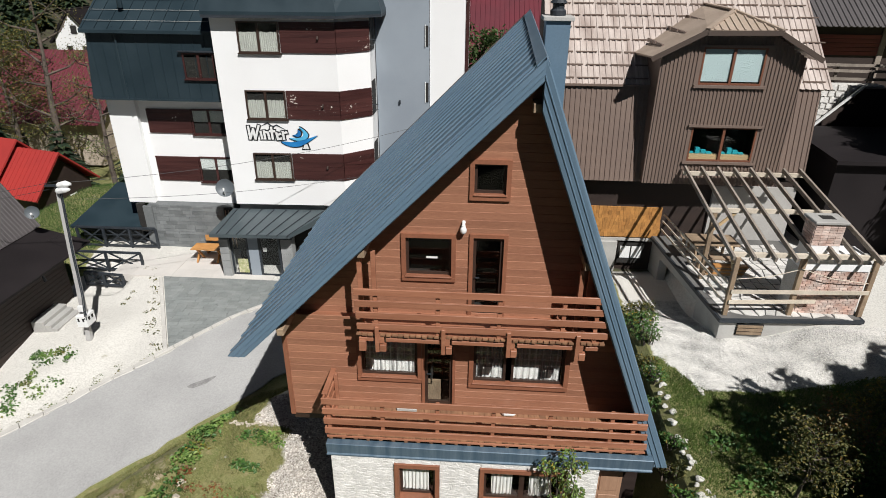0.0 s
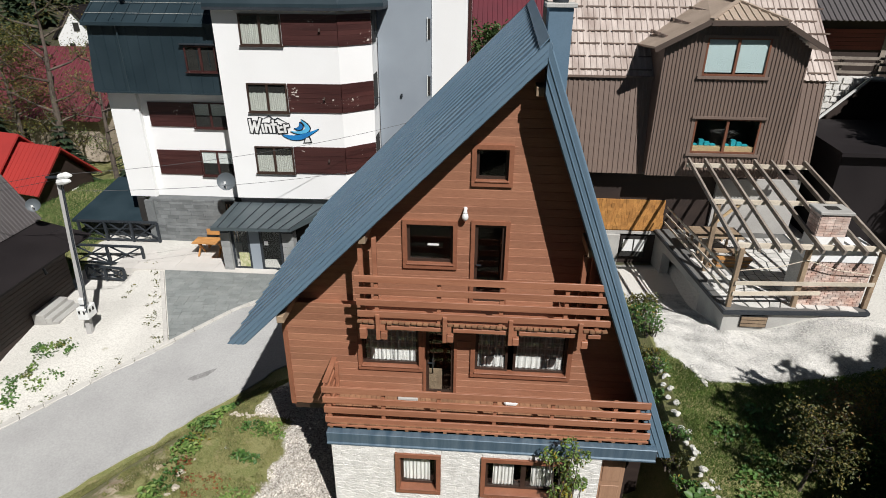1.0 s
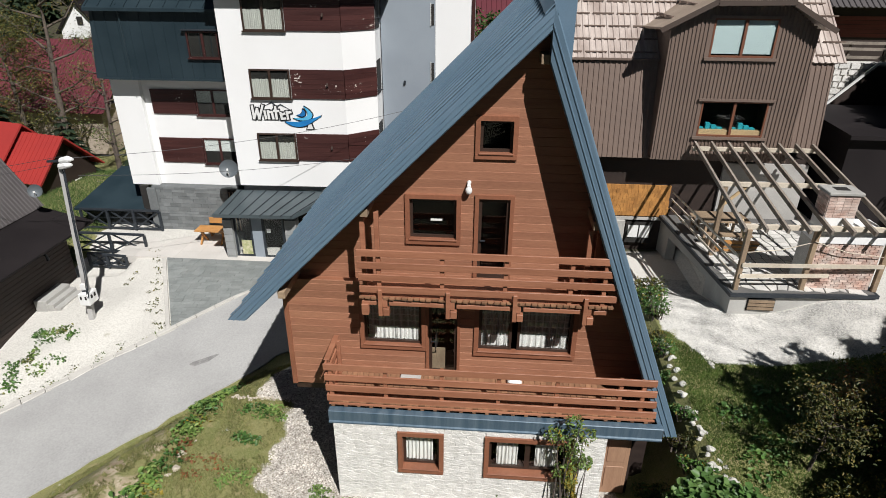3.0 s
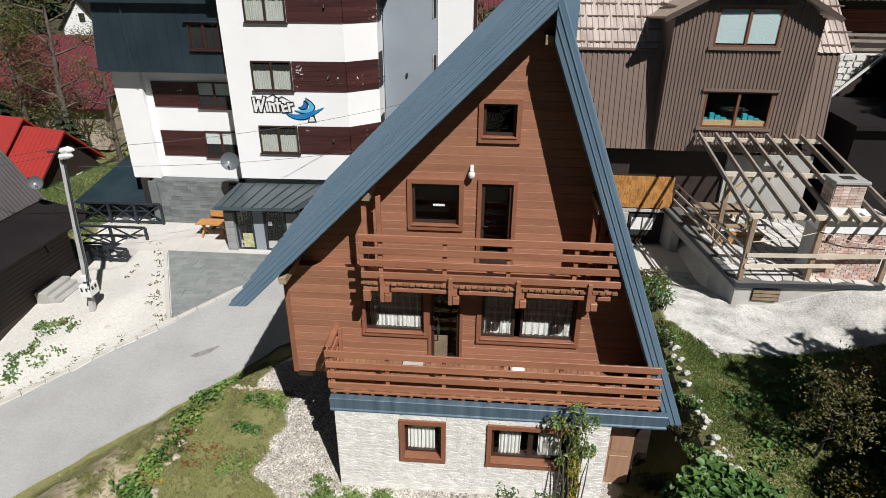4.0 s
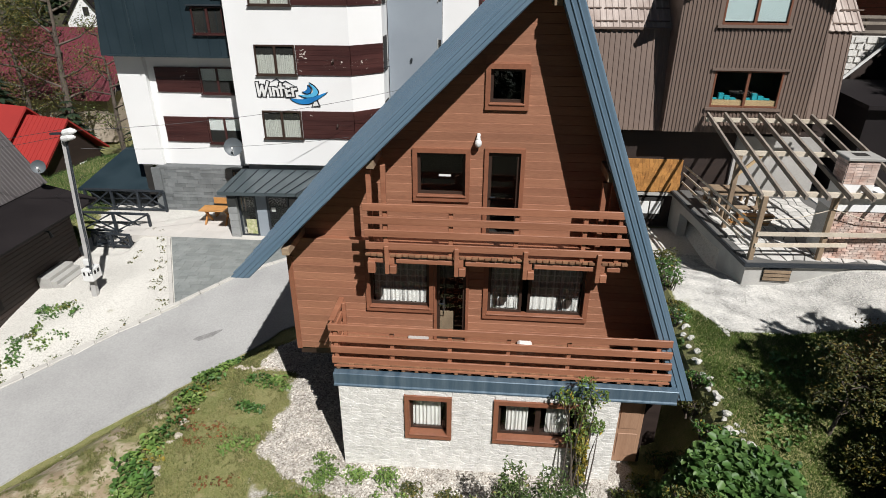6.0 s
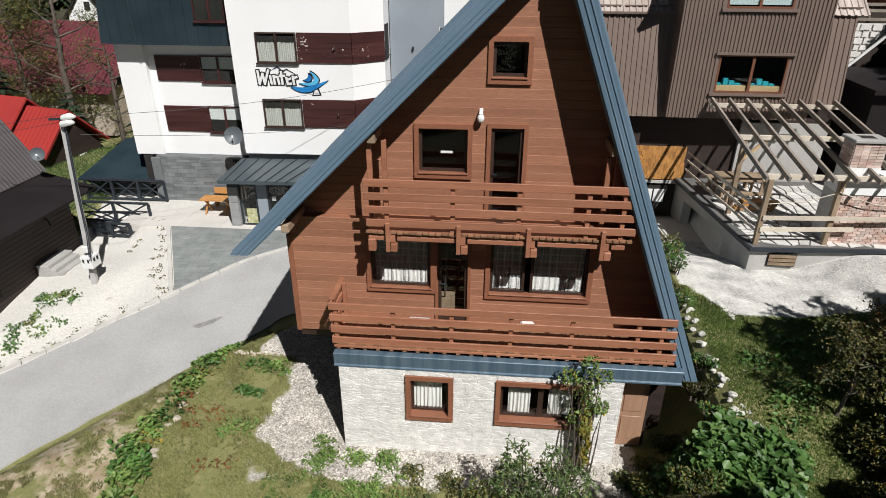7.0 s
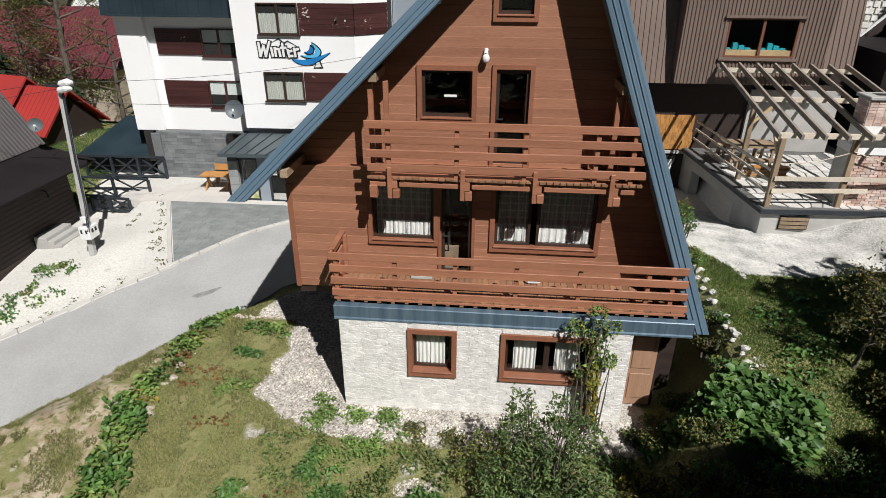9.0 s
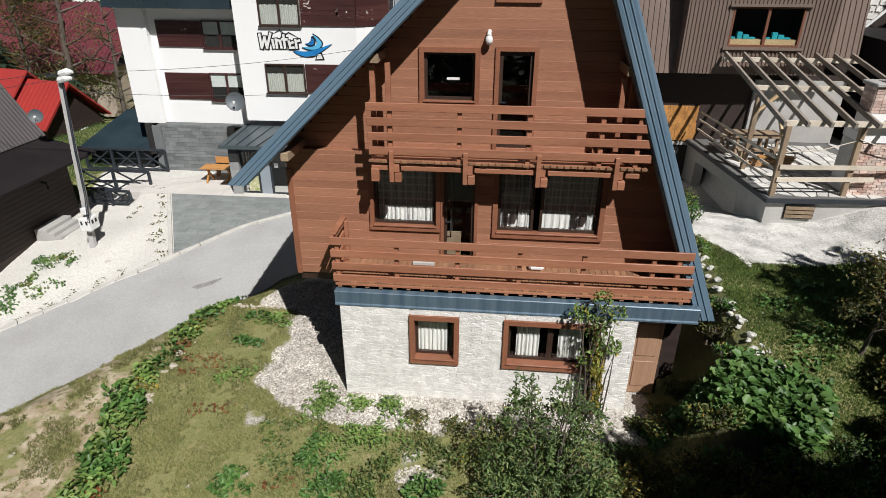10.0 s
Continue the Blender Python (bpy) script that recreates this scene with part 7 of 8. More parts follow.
def shrub(name, at, lumps, size, mat, label, category="shrub", per=900, seed=1, flatness=0.0, second=None, long=0.5, stalks=4):
    """Stems and many small leaves in uneven lumps: (dx, dy, dz, rx, ry, rz)."""
    base = Vector(on_ground(*at))
    th = thing(name, base, label, category, "garden planting")
    g = np.random.default_rng(seed)
    stems, clouds = bmesh.new(), []
    for dx, dy, dz, rx, ry, rz in lumps:
        c = base + Vector((dx, dy, dz))
        for k in range(stalks):
            foot = base + Vector((dx * 0.4 + g.uniform(-0.15, 0.15), dy * 0.4 + g.uniform(-0.15, 0.15), -0.05))
            tip = c + Vector((g.uniform(-0.7, 0.7) * rx, g.uniform(-0.7, 0.7) * ry, g.uniform(-0.2, 0.8) * rz))
            mid = foot.lerp(tip, 0.5) + Vector((g.uniform(-0.1, 0.1), g.uniform(-0.1, 0.1), 0.1))
            tube(stems, [foot, mid, tip], [0.022, 0.016, 0.006], 5)
        clouds.append(blob(g, c, (rx, ry, rz), int(per * rx * ry * rz / 0.3) + 60))
    tagged(part("stem", stems, BARK, th), kind="stuff")
    pts = np.concatenate(clouds)
    ground = np.array([ground_z(x, y) for x, y in pts[:, :2]])
    pts[:, 2] = np.maximum(pts[:, 2], ground + 0.03)
    if second:
        pick = g.uniform(size=len(pts)) < 0.13
        child_mesh("yellow_leaves", leaf_mesh("yellow_leaves", pts[pick], size, second, flatness, seed + 1, long), th, "yellowing leaves")
        pts = pts[~pick]
    child_mesh("leaves", leaf_mesh("leaves", pts, size, mat, flatness, seed, long), th)
    return th


def rosettes(name, spots, mat, size, label, seed, count=16, spread=0.35, height=0.22, long=0.7):
    """Low broad-leaved plants in a patch, as one thing."""
    g = np.random.default_rng(seed)
    pts = []
    for x, y in spots:
        for _ in range(count):
            a, r = g.uniform(0, 6.28), spread * g.uniform(0.1, 1) ** 0.7
            px, py = x + r * math.cos(a), y + r * math.sin(a)
            pts.append((px, py, ground_z(px, py) + height * g.uniform(0.25, 1) * (1.15 - r / spread * 0.6)))
    th = thing(name, on_ground(*spots[0]), label, "plant", "low plants")
    stems = bmesh.new()
    for p in pts[::5]:
        beam(stems, (p[0], p[1], ground_z(p[0], p[1]) - 0.02), p, 0.012, 0.012)
    tagged(part("stalk", stems, BROAD, th), kind="stuff")
    child_mesh("leaves", leaf_mesh("leaves", pts, size, mat, 0.8, seed, long), th)
    return th


def tree(name, x, y, h, crown, n, size, mat, label, seed, bare=0.0, low=0.35, group="trees"):
    """Tapered trunk, forked limbs and leaf clusters along them."""
    g = np.random.default_rng(seed)
    base = Vector(on_ground(x, y, -0.1))
    th = thing(name, base, label, "tree", group)
    wood, tips = bmesh.new(), []
    lean = Vector((g.uniform(-0.06, 0.06) * h, g.uniform(-0.06, 0.06) * h, h))
    r0 = 0.022 * h
    trunk = [base + lean * u + Vector((0.15 * math.sin(u * 7 + seed), 0.15 * math.cos(u * 5 + seed), 0)) * u for u in (0, 0.2, 0.45, 0.7, 0.92)]
    tube(wood, trunk, [r0, r0 * 0.8, r0 * 0.58, r0 * 0.35, r0 * 0.1], 8)
    for k in range(16):
        u = mix(low, 0.92, k / 15)
        p = base + lean * u
        a = k * 2.4 + g.uniform(-0.4, 0.4)
        reach = crown * (1.05 - 0.55 * abs(u - 0.55) / 0.45) * g.uniform(0.7, 1.1)
        q1 = p + Vector((math.cos(a), math.sin(a), 0.35)) * reach * 0.5
        q2 = p + Vector((math.cos(a + 0.2), math.sin(a + 0.2), 0.55)) * reach
        tube(wood, [p, q1, q2], [r0 * 0.3, r0 * 0.18, r0 * 0.05], 5)
        for m in range(4):
            b = q1.lerp(q2, g.uniform(-0.3, 1))
            e = b + Vector((g.normal(), g.normal(), abs(g.normal()) * 0.6)) * reach * 0.28
            tube(wood, [b, b.lerp(e, 0.5) + Vector((0, 0, 0.05)), e], [r0 * 0.1, r0 * 0.06, r0 * 0.02], 4)
            tips += [b, e]
        tips.append(q2)
    part("trunk", wood, BARK, th)
    if n:
        pts = []
        keep = [t for t in tips if g.uniform() > bare]
        for k in range(n):
            t = keep[int(g.integers(len(keep)))]
            pts.append(np.array(t) + g.normal(size=3) * crown * np.array((0.13, 0.13, 0.09)))
        child_mesh("crown", leaf_mesh("crown", pts, size, mat, 0.2, seed), th)
    return th


# the broad-leaved band along the top of the bank
g0 = np.random.default_rng(2)
for k in range(10):
    cy = mix(-3.4, 4.2, k / 9)
    wide = 0.42 if k < 4 else 0.22 if k < 8 else 0.35
    spots = [(band_x(cy + v) + g0.uniform(-wide, wide), cy + v) for v in g0.uniform(-0.5, 0.5, 7 if k < 4 else 4)]
    rosettes("burdock_patch", spots, (FRESH, BROAD)[k % 2], 0.155 if k < 5 else 0.12, "patch of broad-leaved green burdock on the bank", 50 + k, 26, 0.32, 0.3, 0.62)
rosettes("burdock_patch", [(-4.85 + g0.uniform(-0.4, 0.4), 3.45 + g0.uniform(-0.35, 0.35)) for _ in range(7)], FRESH, 0.15, "patch of broad-leaved green burdock at the road", 66, 20, 0.3, 0.3, 0.75)
for k, (x, y) in enumerate(((-4.75, 2.2), (-4.9, 1.3), (-4.6, -2.4), (-4.8, -0.4), (-4.35, -3.1))):
    rosettes("yellow_weed", [(x + g0.uniform(-0.25, 0.25), y + g0.uniform(-0.3, 0.3)) for _ in range(4)], (YELLOW, RUST, MIXED)[k % 3], 0.10, "yellowing and withered weeds along the bank", 70 + k, 12, 0.22, 0.16)
for k, (x, y, r) in enumerate(((-3.2, 2.8, 0.5), (-2.75, 2.75, 0.4), (-3.05, 1.7, 0.32), (-2.9, 0.35, 0.42))):
    spots = [(x + g0.uniform(-r, r), y + g0.uniform(-r, r) * 0.5) for _ in range(8)]
    rosettes("weed_patch", spots, FRESH if k % 2 else BROAD, 0.10, "low patch of bright green leafy weeds in the grass", 80 + k, 16, 0.2, 0.12)
for k, (x, y) in enumerate(((-3.57, 0.6), (-3.9, 0.35), (-3.2, -0.95), (-2.75, -0.75), (-3.5, 0.95), (-4.35, 0.95), (-0.6, -2.7))):
    rosettes("withered_patch", [(x + g0.uniform(-0.3, 0.3), y + g0.uniform(-0.15, 0.15)) for _ in range(4)], RUST, 0.085, "withered rust-brown leaves in the grass", 95 + k, 7, 0.2, 0.07)
for k, (x, y, r, n) in enumerate(((-14.35, 8.2, 0.22, 5), (-13.95, 8.45, 0.25, 6), (-13.55, 8.5, 0.2, 5), (-13.0, 8.15, 0.16, 5), (-13.85, 7.95, 0.3, 4), (-14.1, 7.3, 0.3, 4),
                                  (-13.85, 6.8, 0.22, 5), (-14.0, 5.95, 0.35, 8), (-14.4, 6.4, 0.3, 5), (-13.3, 6.4, 0.25, 4), (-14.3, 5.2, 0.4, 7), (-13.2, 7.2, 0.5, 3))):
    rosettes("gravel_weed", [(x + g0.uniform(-r, r), y + g0.uniform(-r, r)) for _ in range(n)], (BROAD, FRESH, MIXED, BROAD)[k % 4], 0.10, "straggling weeds in the white gravel", 110 + k, 12, 0.22, 0.12)
for k in range(12):
    x, y = mix(-9.55, -12.15, k / 11) - 0.12 + g0.uniform(-0.12, 0.05), mix(8.9, 14.0, k / 11) + g0.uniform(-0.15, 0.15)
    rosettes("gravel_weed", [(x + g0.uniform(-0.15, 0.15), y + g0.uniform(-0.15, 0.15)) for _ in range(2)], OLIVE, 0.08, "small weeds along the gravel's edge", 130 + k, 5, 0.12, 0.06)
for k, (x, y) in enumerate(((-12.69, 12.55), (-12.7, 11.8), (-12.75, 12.2), (-10.9, 10.4), (-11.2, 11.1), (-10.7, 9.9), (-13.0, 14.6), (-12.6, 14.4))):
    rosettes("gravel_weed", [(x + g0.uniform(-0.1, 0.1), y + g0.uniform(-0.1, 0.1)) for _ in range(2)], OLIVE, 0.08, "small scattered weeds in the white gravel", 150 + k, 5, 0.12, 0.06)

for k in range(11):
    x, y = road_point(mix(-6.4, 2.4, k / 10) + g0.uniform(-0.2, 0.2), -4.74)
    rosettes("kerb_weed", [(x + g0.uniform(-0.3, 0.3), y + g0.uniform(-0.2, 0.2)) for _ in range(3)], (OLIVE, MIXED)[k % 2], 0.06, "dull green weeds along the road's broken edge", 240 + k, 14, 0.2, 0.06)

# the wild bed before the stone wall
for k, (x, y, r, h, mat) in enumerate(((-0.42, -0.2, 0.28, 0.22, FRESH), (-0.55, -0.75, 0.3, 0.16, FRESH), (1.04, -0.5, 0.24, 0.22, FRESH), (0.35, -0.4, 0.2, 0.12, FRESH), (0.63, -1.3, 0.42, 0.26, FRESH), (0.1, -1.6, 0.4, 0.2, FRESH), (1.2, -1.25, 0.3, 0.2, FRESH),
                                          (-0.2, -1.9, 0.4, 0.2, BROAD), (1.15, -2.2, 0.4, 0.32, MIXED), (0.9, -2.6, 0.35, 0.28, MIXED), (1.9, -1.5, 0.3, 0.16, MIXED), (2.5, -1.9, 0.3, 0.25, MIXED), (2.2, -2.7, 0.4, 0.3, BROAD), (0.2, -2.7, 0.25, 0.22, BROAD),
                                          (-1.2, -1.5, 0.4, 0.1, MIXED), (-0.9, -2.4, 0.35, 0.1, MIXED), (-1.6, -2.9, 0.4, 0.12, BROAD), (2.6, -0.9, 0.2, 0.14, OLIVE), (1.7, -0.8, 0.2, 0.1, OLIVE))):
    spots = [(x + g0.uniform(-r, r), y + g0.uniform(-r, r)) for _ in range(9)]
    rosettes("wild_plant", spots, mat, 0.075 if mat is not BROAD else 0.11, "low wild plants in the gravel before the wall", 140 + k, 26, 0.19, h, 0.55)
shrub("large_shrub", (4.35, -2.35), [(-0.1, 0.1, 0.75, 0.55, 0.5, 0.6), (-0.75, 0.0, 0.6, 0.45, 0.45, 0.5), (0.65, 0.0, 0.75, 0.55, 0.5, 0.6), (-0.4, 0.4, 1.45, 0.42, 0.36, 0.5), (-0.38, 0.45, 2.0, 0.27, 0.25, 0.45), (0.3, 0.4, 1.35, 0.48, 0.4, 0.5), (0.42, 0.4, 1.95, 0.33, 0.28, 0.45), (0.85, 0.35, 1.5, 0.36, 0.32, 0.5),
                                     (-0.9, -0.6, 0.4, 0.45, 0.4, 0.4), (-0.1, -0.7, 0.5, 0.6, 0.45, 0.5), (0.8, -0.7, 0.5, 0.55, 0.45, 0.5), (1.15, -0.2, 0.55, 0.35, 0.4, 0.5), (0.1, -1.2, 0.35, 0.8, 0.4, 0.4)], 0.09, DUSTY, "large loose grey-green shrub before the stone wall", "shrub", 1900, 7, 0.1, MIXED, 0.42)
shrub("dry_shrub", (3.3, -1.75), [(0, 0, 0.75, 0.32, 0.3, 0.4), (-0.25, -0.2, 0.45, 0.35, 0.3, 0.35), (0.25, -0.1, 0.95, 0.25, 0.25, 0.3)], 0.07, MIXED, "shrub with olive and yellow leaves beside the wall", "shrub", 2600, 9, 0.1, YELLOW)
shrub("climbing_vine", (5.5, -0.35), [(0.02, 0.05, 3.05, 0.2, 0.17, 0.26), (-0.42, 0.05, 2.72, 0.22, 0.14, 0.2), (0.34, 0.05, 2.75, 0.2, 0.14, 0.22), (0.0, 0.1, 2.4, 0.28, 0.16, 0.3), (0.14, 0.1, 1.95, 0.26, 0.16, 0.3), (0.42, 0.1, 1.9, 0.14, 0.1, 0.2), (-0.1, 0.1, 1.55, 0.24, 0.14, 0.28)], 0.085, FRESH, "climbing vine with green top and yellow leaves on the stone wall", "climber", 2000, 12, 0.1, YELLOW, 0.5, 2)
shrub("yellow_vine", (5.55, -0.35), [(0.0, 0.1, 1.35, 0.2, 0.15, 0.35), (0.05, 0.1, 0.8, 0.16, 0.14, 0.35), (0.08, 0.1, 0.35, 0.12, 0.12, 0.25)], 0.085, YELLOW, "yellowing lower growth of the vine", "climber", 10000, 13, 0.1, MIXED, 0.6, 2)
spots = []
for k in range(44):
    u, v = (k % 11) / 10, (k // 11) / 3 - 0.5
    spots.append((mix(7.0, 9.25, u) + 0.5 * v + g0.uniform(-0.1, 0.1), mix(-0.75, -1.75, u) + v * mix(0.6, 1.0, u) + g0.uniform(-0.1, 0.1)))
rosettes("horseradish_bed", spots, HORSERADISH, 0.18, "bed of large glossy green leaves beside the basement door", 21, 36, 0.3, 0.5, 0.85)
for k, (x, y, s) in enumerate(((6.5, -2.6, 0.45), (7.5, -2.6, 0.4), (8.5, -2.8, 0.45), (7.9, -3.2, 0.5), (9.0, -3.2, 0.5), (9.9, -3.3, 0.8), (11.4, -1.4, 1.0), (12.4, 0.4, 0.9), (8.35, -0.1, 0.35), (8.3, 0.8, 0.35), (8.2, 2.0, 0.35), (8.3, 3.2, 0.35), (8.4, 4.6, 0.5), (8.7, 5.6, 0.5), (8.75, 6.4, 0.55), (8.9, 7.3, 0.6), (8.55, 3.9, 0.4), (8.5, 1.4, 0.3))):
    shrub("garden_shrub", (x, y), [(0, 0, 0.7 * s, 0.7 * s, 0.6 * s, 0.6 * s), (0.4 * s, -0.2, 1.0 * s, 0.5 * s, 0.5 * s, 0.5 * s), (-0.4 * s, 0.2, 0.5 * s, 0.55 * s, 0.5 * s, 0.45 * s)], 0.08, BROAD if k % 3 else OLIVE, "bushy shrub in the shaded garden" if k < 8 else "small leafy shrub by the stone edging", "shrub", 1700, 30 + k, 0.1, OLIVE if k % 2 else YELLOW)
for k, (x, y) in enumerate(((9.9, 1.2), (10.2, 0.3), (9.8, -0.2), (10.6, 2.0), (11.4, 1.4), (12.3, 2.3))):
    rosettes("lawn_weed", [(x + g0.uniform(-0.4, 0.4), y + g0.uniform(-0.4, 0.4)) for _ in range(6)], BROAD, 0.12, "leafy weeds in the garden lawn", 170 + k, 12, 0.25, 0.2)
tree("garden_sapling", 10.75, -0.2, 2.2, 0.82, 2200, 0.07, OLIVE, "sparse young tree with olive leaves in the garden", 31, 0.0, 0.3, "garden planting")
tree("garden_sapling", 11.6, 0.3, 2.3, 0.85, 1900, 0.07, RUSTY, "sparse young tree with yellowing leaves in the garden", 32, 0.0, 0.25, "garden planting")
shrub("autumn_shrub", (12.8, 1.2), [(0, 0, 1.0, 0.8, 0.7, 0.8), (0.5, 0.3, 1.5, 0.6, 0.5, 0.6), (-0.5, -0.3, 0.6, 0.6, 0.6, 0.5)], 0.09, OLIVE, "tall shrub with orange and olive leaves", "shrub", 1500, 77, 0.1, YELLOW)

for k, (x, y, s) in enumerate(((5.7, -3.2, 0.6), (6.3, -2.5, 0.5), (6.5, -3.5, 0.75), (7.2, -3.0, 0.6), (7.5, -4.0, 0.9), (8.4, -4.0, 0.9), (6.0, -4.1, 0.8), (6.95, -1.1, 0.45), (7.15, -0.2, 0.35), (7.7, 0.4, 0.4), (6.45, -2.0, 0.5), (7.5, -1.8, 0.5), (6.05, -1.5, 0.4), (7.2, -2.4, 0.5), (6.6, -0.6, 0.3), (9.9, -2.5, 0.5), (10.6, -2.1, 0.55), (10.3, -3.3, 0.6), (9.4, -3.0, 0.5))):
    shrub("shade_shrub", (x, y), [(0, 0, 0.6 * s, 0.75 * s, 0.6 * s, 0.55 * s), (0.45 * s, -0.25 * s, 0.9 * s, 0.5 * s, 0.45 * s, 0.5 * s), (-0.45 * s, 0.15, 0.45 * s, 0.55 * s, 0.5 * s, 0.4 * s)], 0.075, (GREEN, OLIVE, MIXED)[k % 3], "low bushy shrub in the shaded garden", "shrub", 2400, 400 + k, 0.1, YELLOW if k % 3 else OLIVE)

# ---- rocks ----
ROCK = material("white_limestone_rock", (0.58, 0.56, 0.51), 0.9, 0, (0.42, 0.40, 0.36), 3, 0.8, 20, 0.4, each=0.12, fine=0.15)


def rock(x, y, r, seed, lift=0.12, label="pale limestone rock edging the lawn", group="edging rocks", mat=None):
    q = bmesh.new()
    bmesh.ops.create_icosphere(q, subdivisions=2, radius=1.0)
    for v in q.verts:
        k = 1 + 0.9 * noise.noise(v.co * 1.1 + Vector((seed * 3.1, seed * 1.7, 0)))
        v.co = Vector((v.co.x * r * k, v.co.y * r * k * 0.85, v.co.z * r * k * 0.7))
    bmesh.ops.translate(q, vec=Vector(on_ground(x, y, r * lift)), verts=q.verts[:])
    return single("rock", q, mat or ROCK, label, "rock", group)


TANROCK = material("tan_limestone_rock", (0.50, 0.44, 0.36), 0.9, 0, (0.36, 0.31, 0.25), 3, 0.8, 20, 0.4, each=0.12, fine=0.15)
for k in range(30):
    y = -0.5 + k * 0.17 + 0.05 * math.sin(k * 2.3)
    if k in (5, 13, 14, 18, 23):
        continue
    rock(8.70 + 0.07 * math.sin(k * 1.9), y, 0.06 + 0.05 * ((k * 37) % 10) / 10, k, -0.1)
for k in range(14):
    rock(8.6 + 0.5 * g0.uniform(0, 1), -0.75 + 0.7 * g0.uniform(0, 1), 0.04 + 0.045 * g0.uniform(0, 1), 40 + k, -0.1)
rock(9.31, -0.83, 0.09, 57)
for k in range(9):
    rock(9.62 + 0.02 * k, 4.0 - k * 0.10, 0.05 + 0.03 * ((k * 7) % 5) / 5, 60 + k)
for k, (x, y, r) in enumerate(((-4.59, 1.06, 0.13), (-4.66, 0.93, 0.08), (-4.55, 0.49, 0.14), (-4.62, 0.30, 0.09), (-4.49, -0.72, 0.13), (-4.55, -0.55, 0.09), (-4.45, 1.5, 0.06))):
    rock(x, y, r, 80 + k, -0.25, "tan rock sunk in the top of the bank", "bank rocks", TANROCK)
for k in range(12):
    rock(-4.15 + k * 0.12, 3.38 + 0.05 * math.sin(k * 2.1), 0.06 + 0.03 * ((k * 3) % 4) / 4, 100 + k, 0.0, "pale stone along the gravel's end", "gravel edging", TANROCK)

# ---- grass ----
def grass_mesh(name, regions, mat, height, seed, keep):
    g = np.random.default_rng(seed)
    pts = []
    for x0, x1, y0, y1, n in regions:
        xy = np.stack([g.uniform(x0, x1, n), g.uniform(y0, y1, n)], 1)
        pts += [(x, y, ground_z(x, y)) for x, y in xy if keep(x, y)]
    p = np.array(pts)
    n = len(p)
    a = g.uniform(0, 6.28, n)
    side = np.stack([np.cos(a), np.sin(a), np.zeros(n)], 1) * 0.011
    h = height * g.uniform(0.5, 1.4, n)
    lean = g.normal(size=(n, 2)) * 0.55
    tip = p + np.stack([lean[:, 0] * h, lean[:, 1] * h, h], 1)
    v = np.stack([p - side - [0, 0, 0.01], p + side - [0, 0, 0.01], tip], 1).reshape(-1, 3)
    me = bpy.data.meshes.new(name)
    me.vertices.add(3 * n)
    me.vertices.foreach_set("co", v.ravel())
    me.loops.add(3 * n)
    me.loops.foreach_set("vertex_index", np.arange(3 * n, dtype=np.int32))
    me.polygons.add(n)
    me.polygons.foreach_set("loop_start", np.arange(0, 3 * n, 3, dtype=np.int32))
    me.polygons.foreach_set("loop_total", np.full(n, 3, np.int32))
    me.update(calc_edges=True)
    me.materials.append(mat)
    return new(name, me)


def lawn_here(x, y):
    gr, ea, _ = cover_at(x, y)
    return gr < 0.4 + 0.3 * noise.noise((x * 2, y * 2, 1)) and ea < 0.3 + 0.9 * noise.noise((x * 1.2, y * 1.2, 5)) + 0.5 * noise.noise((x * 6, y * 6, 8)) and bank_way(x, y) > 0.35 and noise.noise((x * 1.4, y * 1.4, 9)) > -0.75 + 0.6 * noise.noise((x * 9, y * 9, 2))


tagged(grass_mesh("grass", [(-9.5, 0.2, -4.2, 6.5, 190000), (0.2, 7.5, -4.5, -0.6, 40000)], GRASS, 0.055, 3, lawn_here), "short dry patchy grass", "grass", kind="stuff")
tagged(grass_mesh("bank_grass", [(-10.5, -3.8, -4.2, 4.6, 110000)], GRASS, 0.075, 8, lambda x, y: cover_at(x, y)[1] > 0.25 and bank_way(x, y) > 0.3 and noise.noise((x * 0.8, y * 0.8, 15)) + 0.7 * noise.noise((x * 3.5, y * 3.5, 11)) > 0.08), "coarse tufts of dull grass on the bare bank", "grass", kind="stuff")
tagged(grass_mesh("lush_grass", [(8.75, 15.5, -2.5, 4.8, 115000)], LAWN, 0.06, 4, lambda x, y: cover_at(x, y)[0] < 0.5), "lush green grass beside the gravel", "grass", kind="stuff")
tagged(grass_mesh("meadow", [(-24, -14.2, 22, 34, 26000), (-24, -16.8, 13, 22, 22000)], LUSH, 0.18, 6, lambda x, y: True), "bright green meadow grass behind the hotel", "grass", kind="stuff")


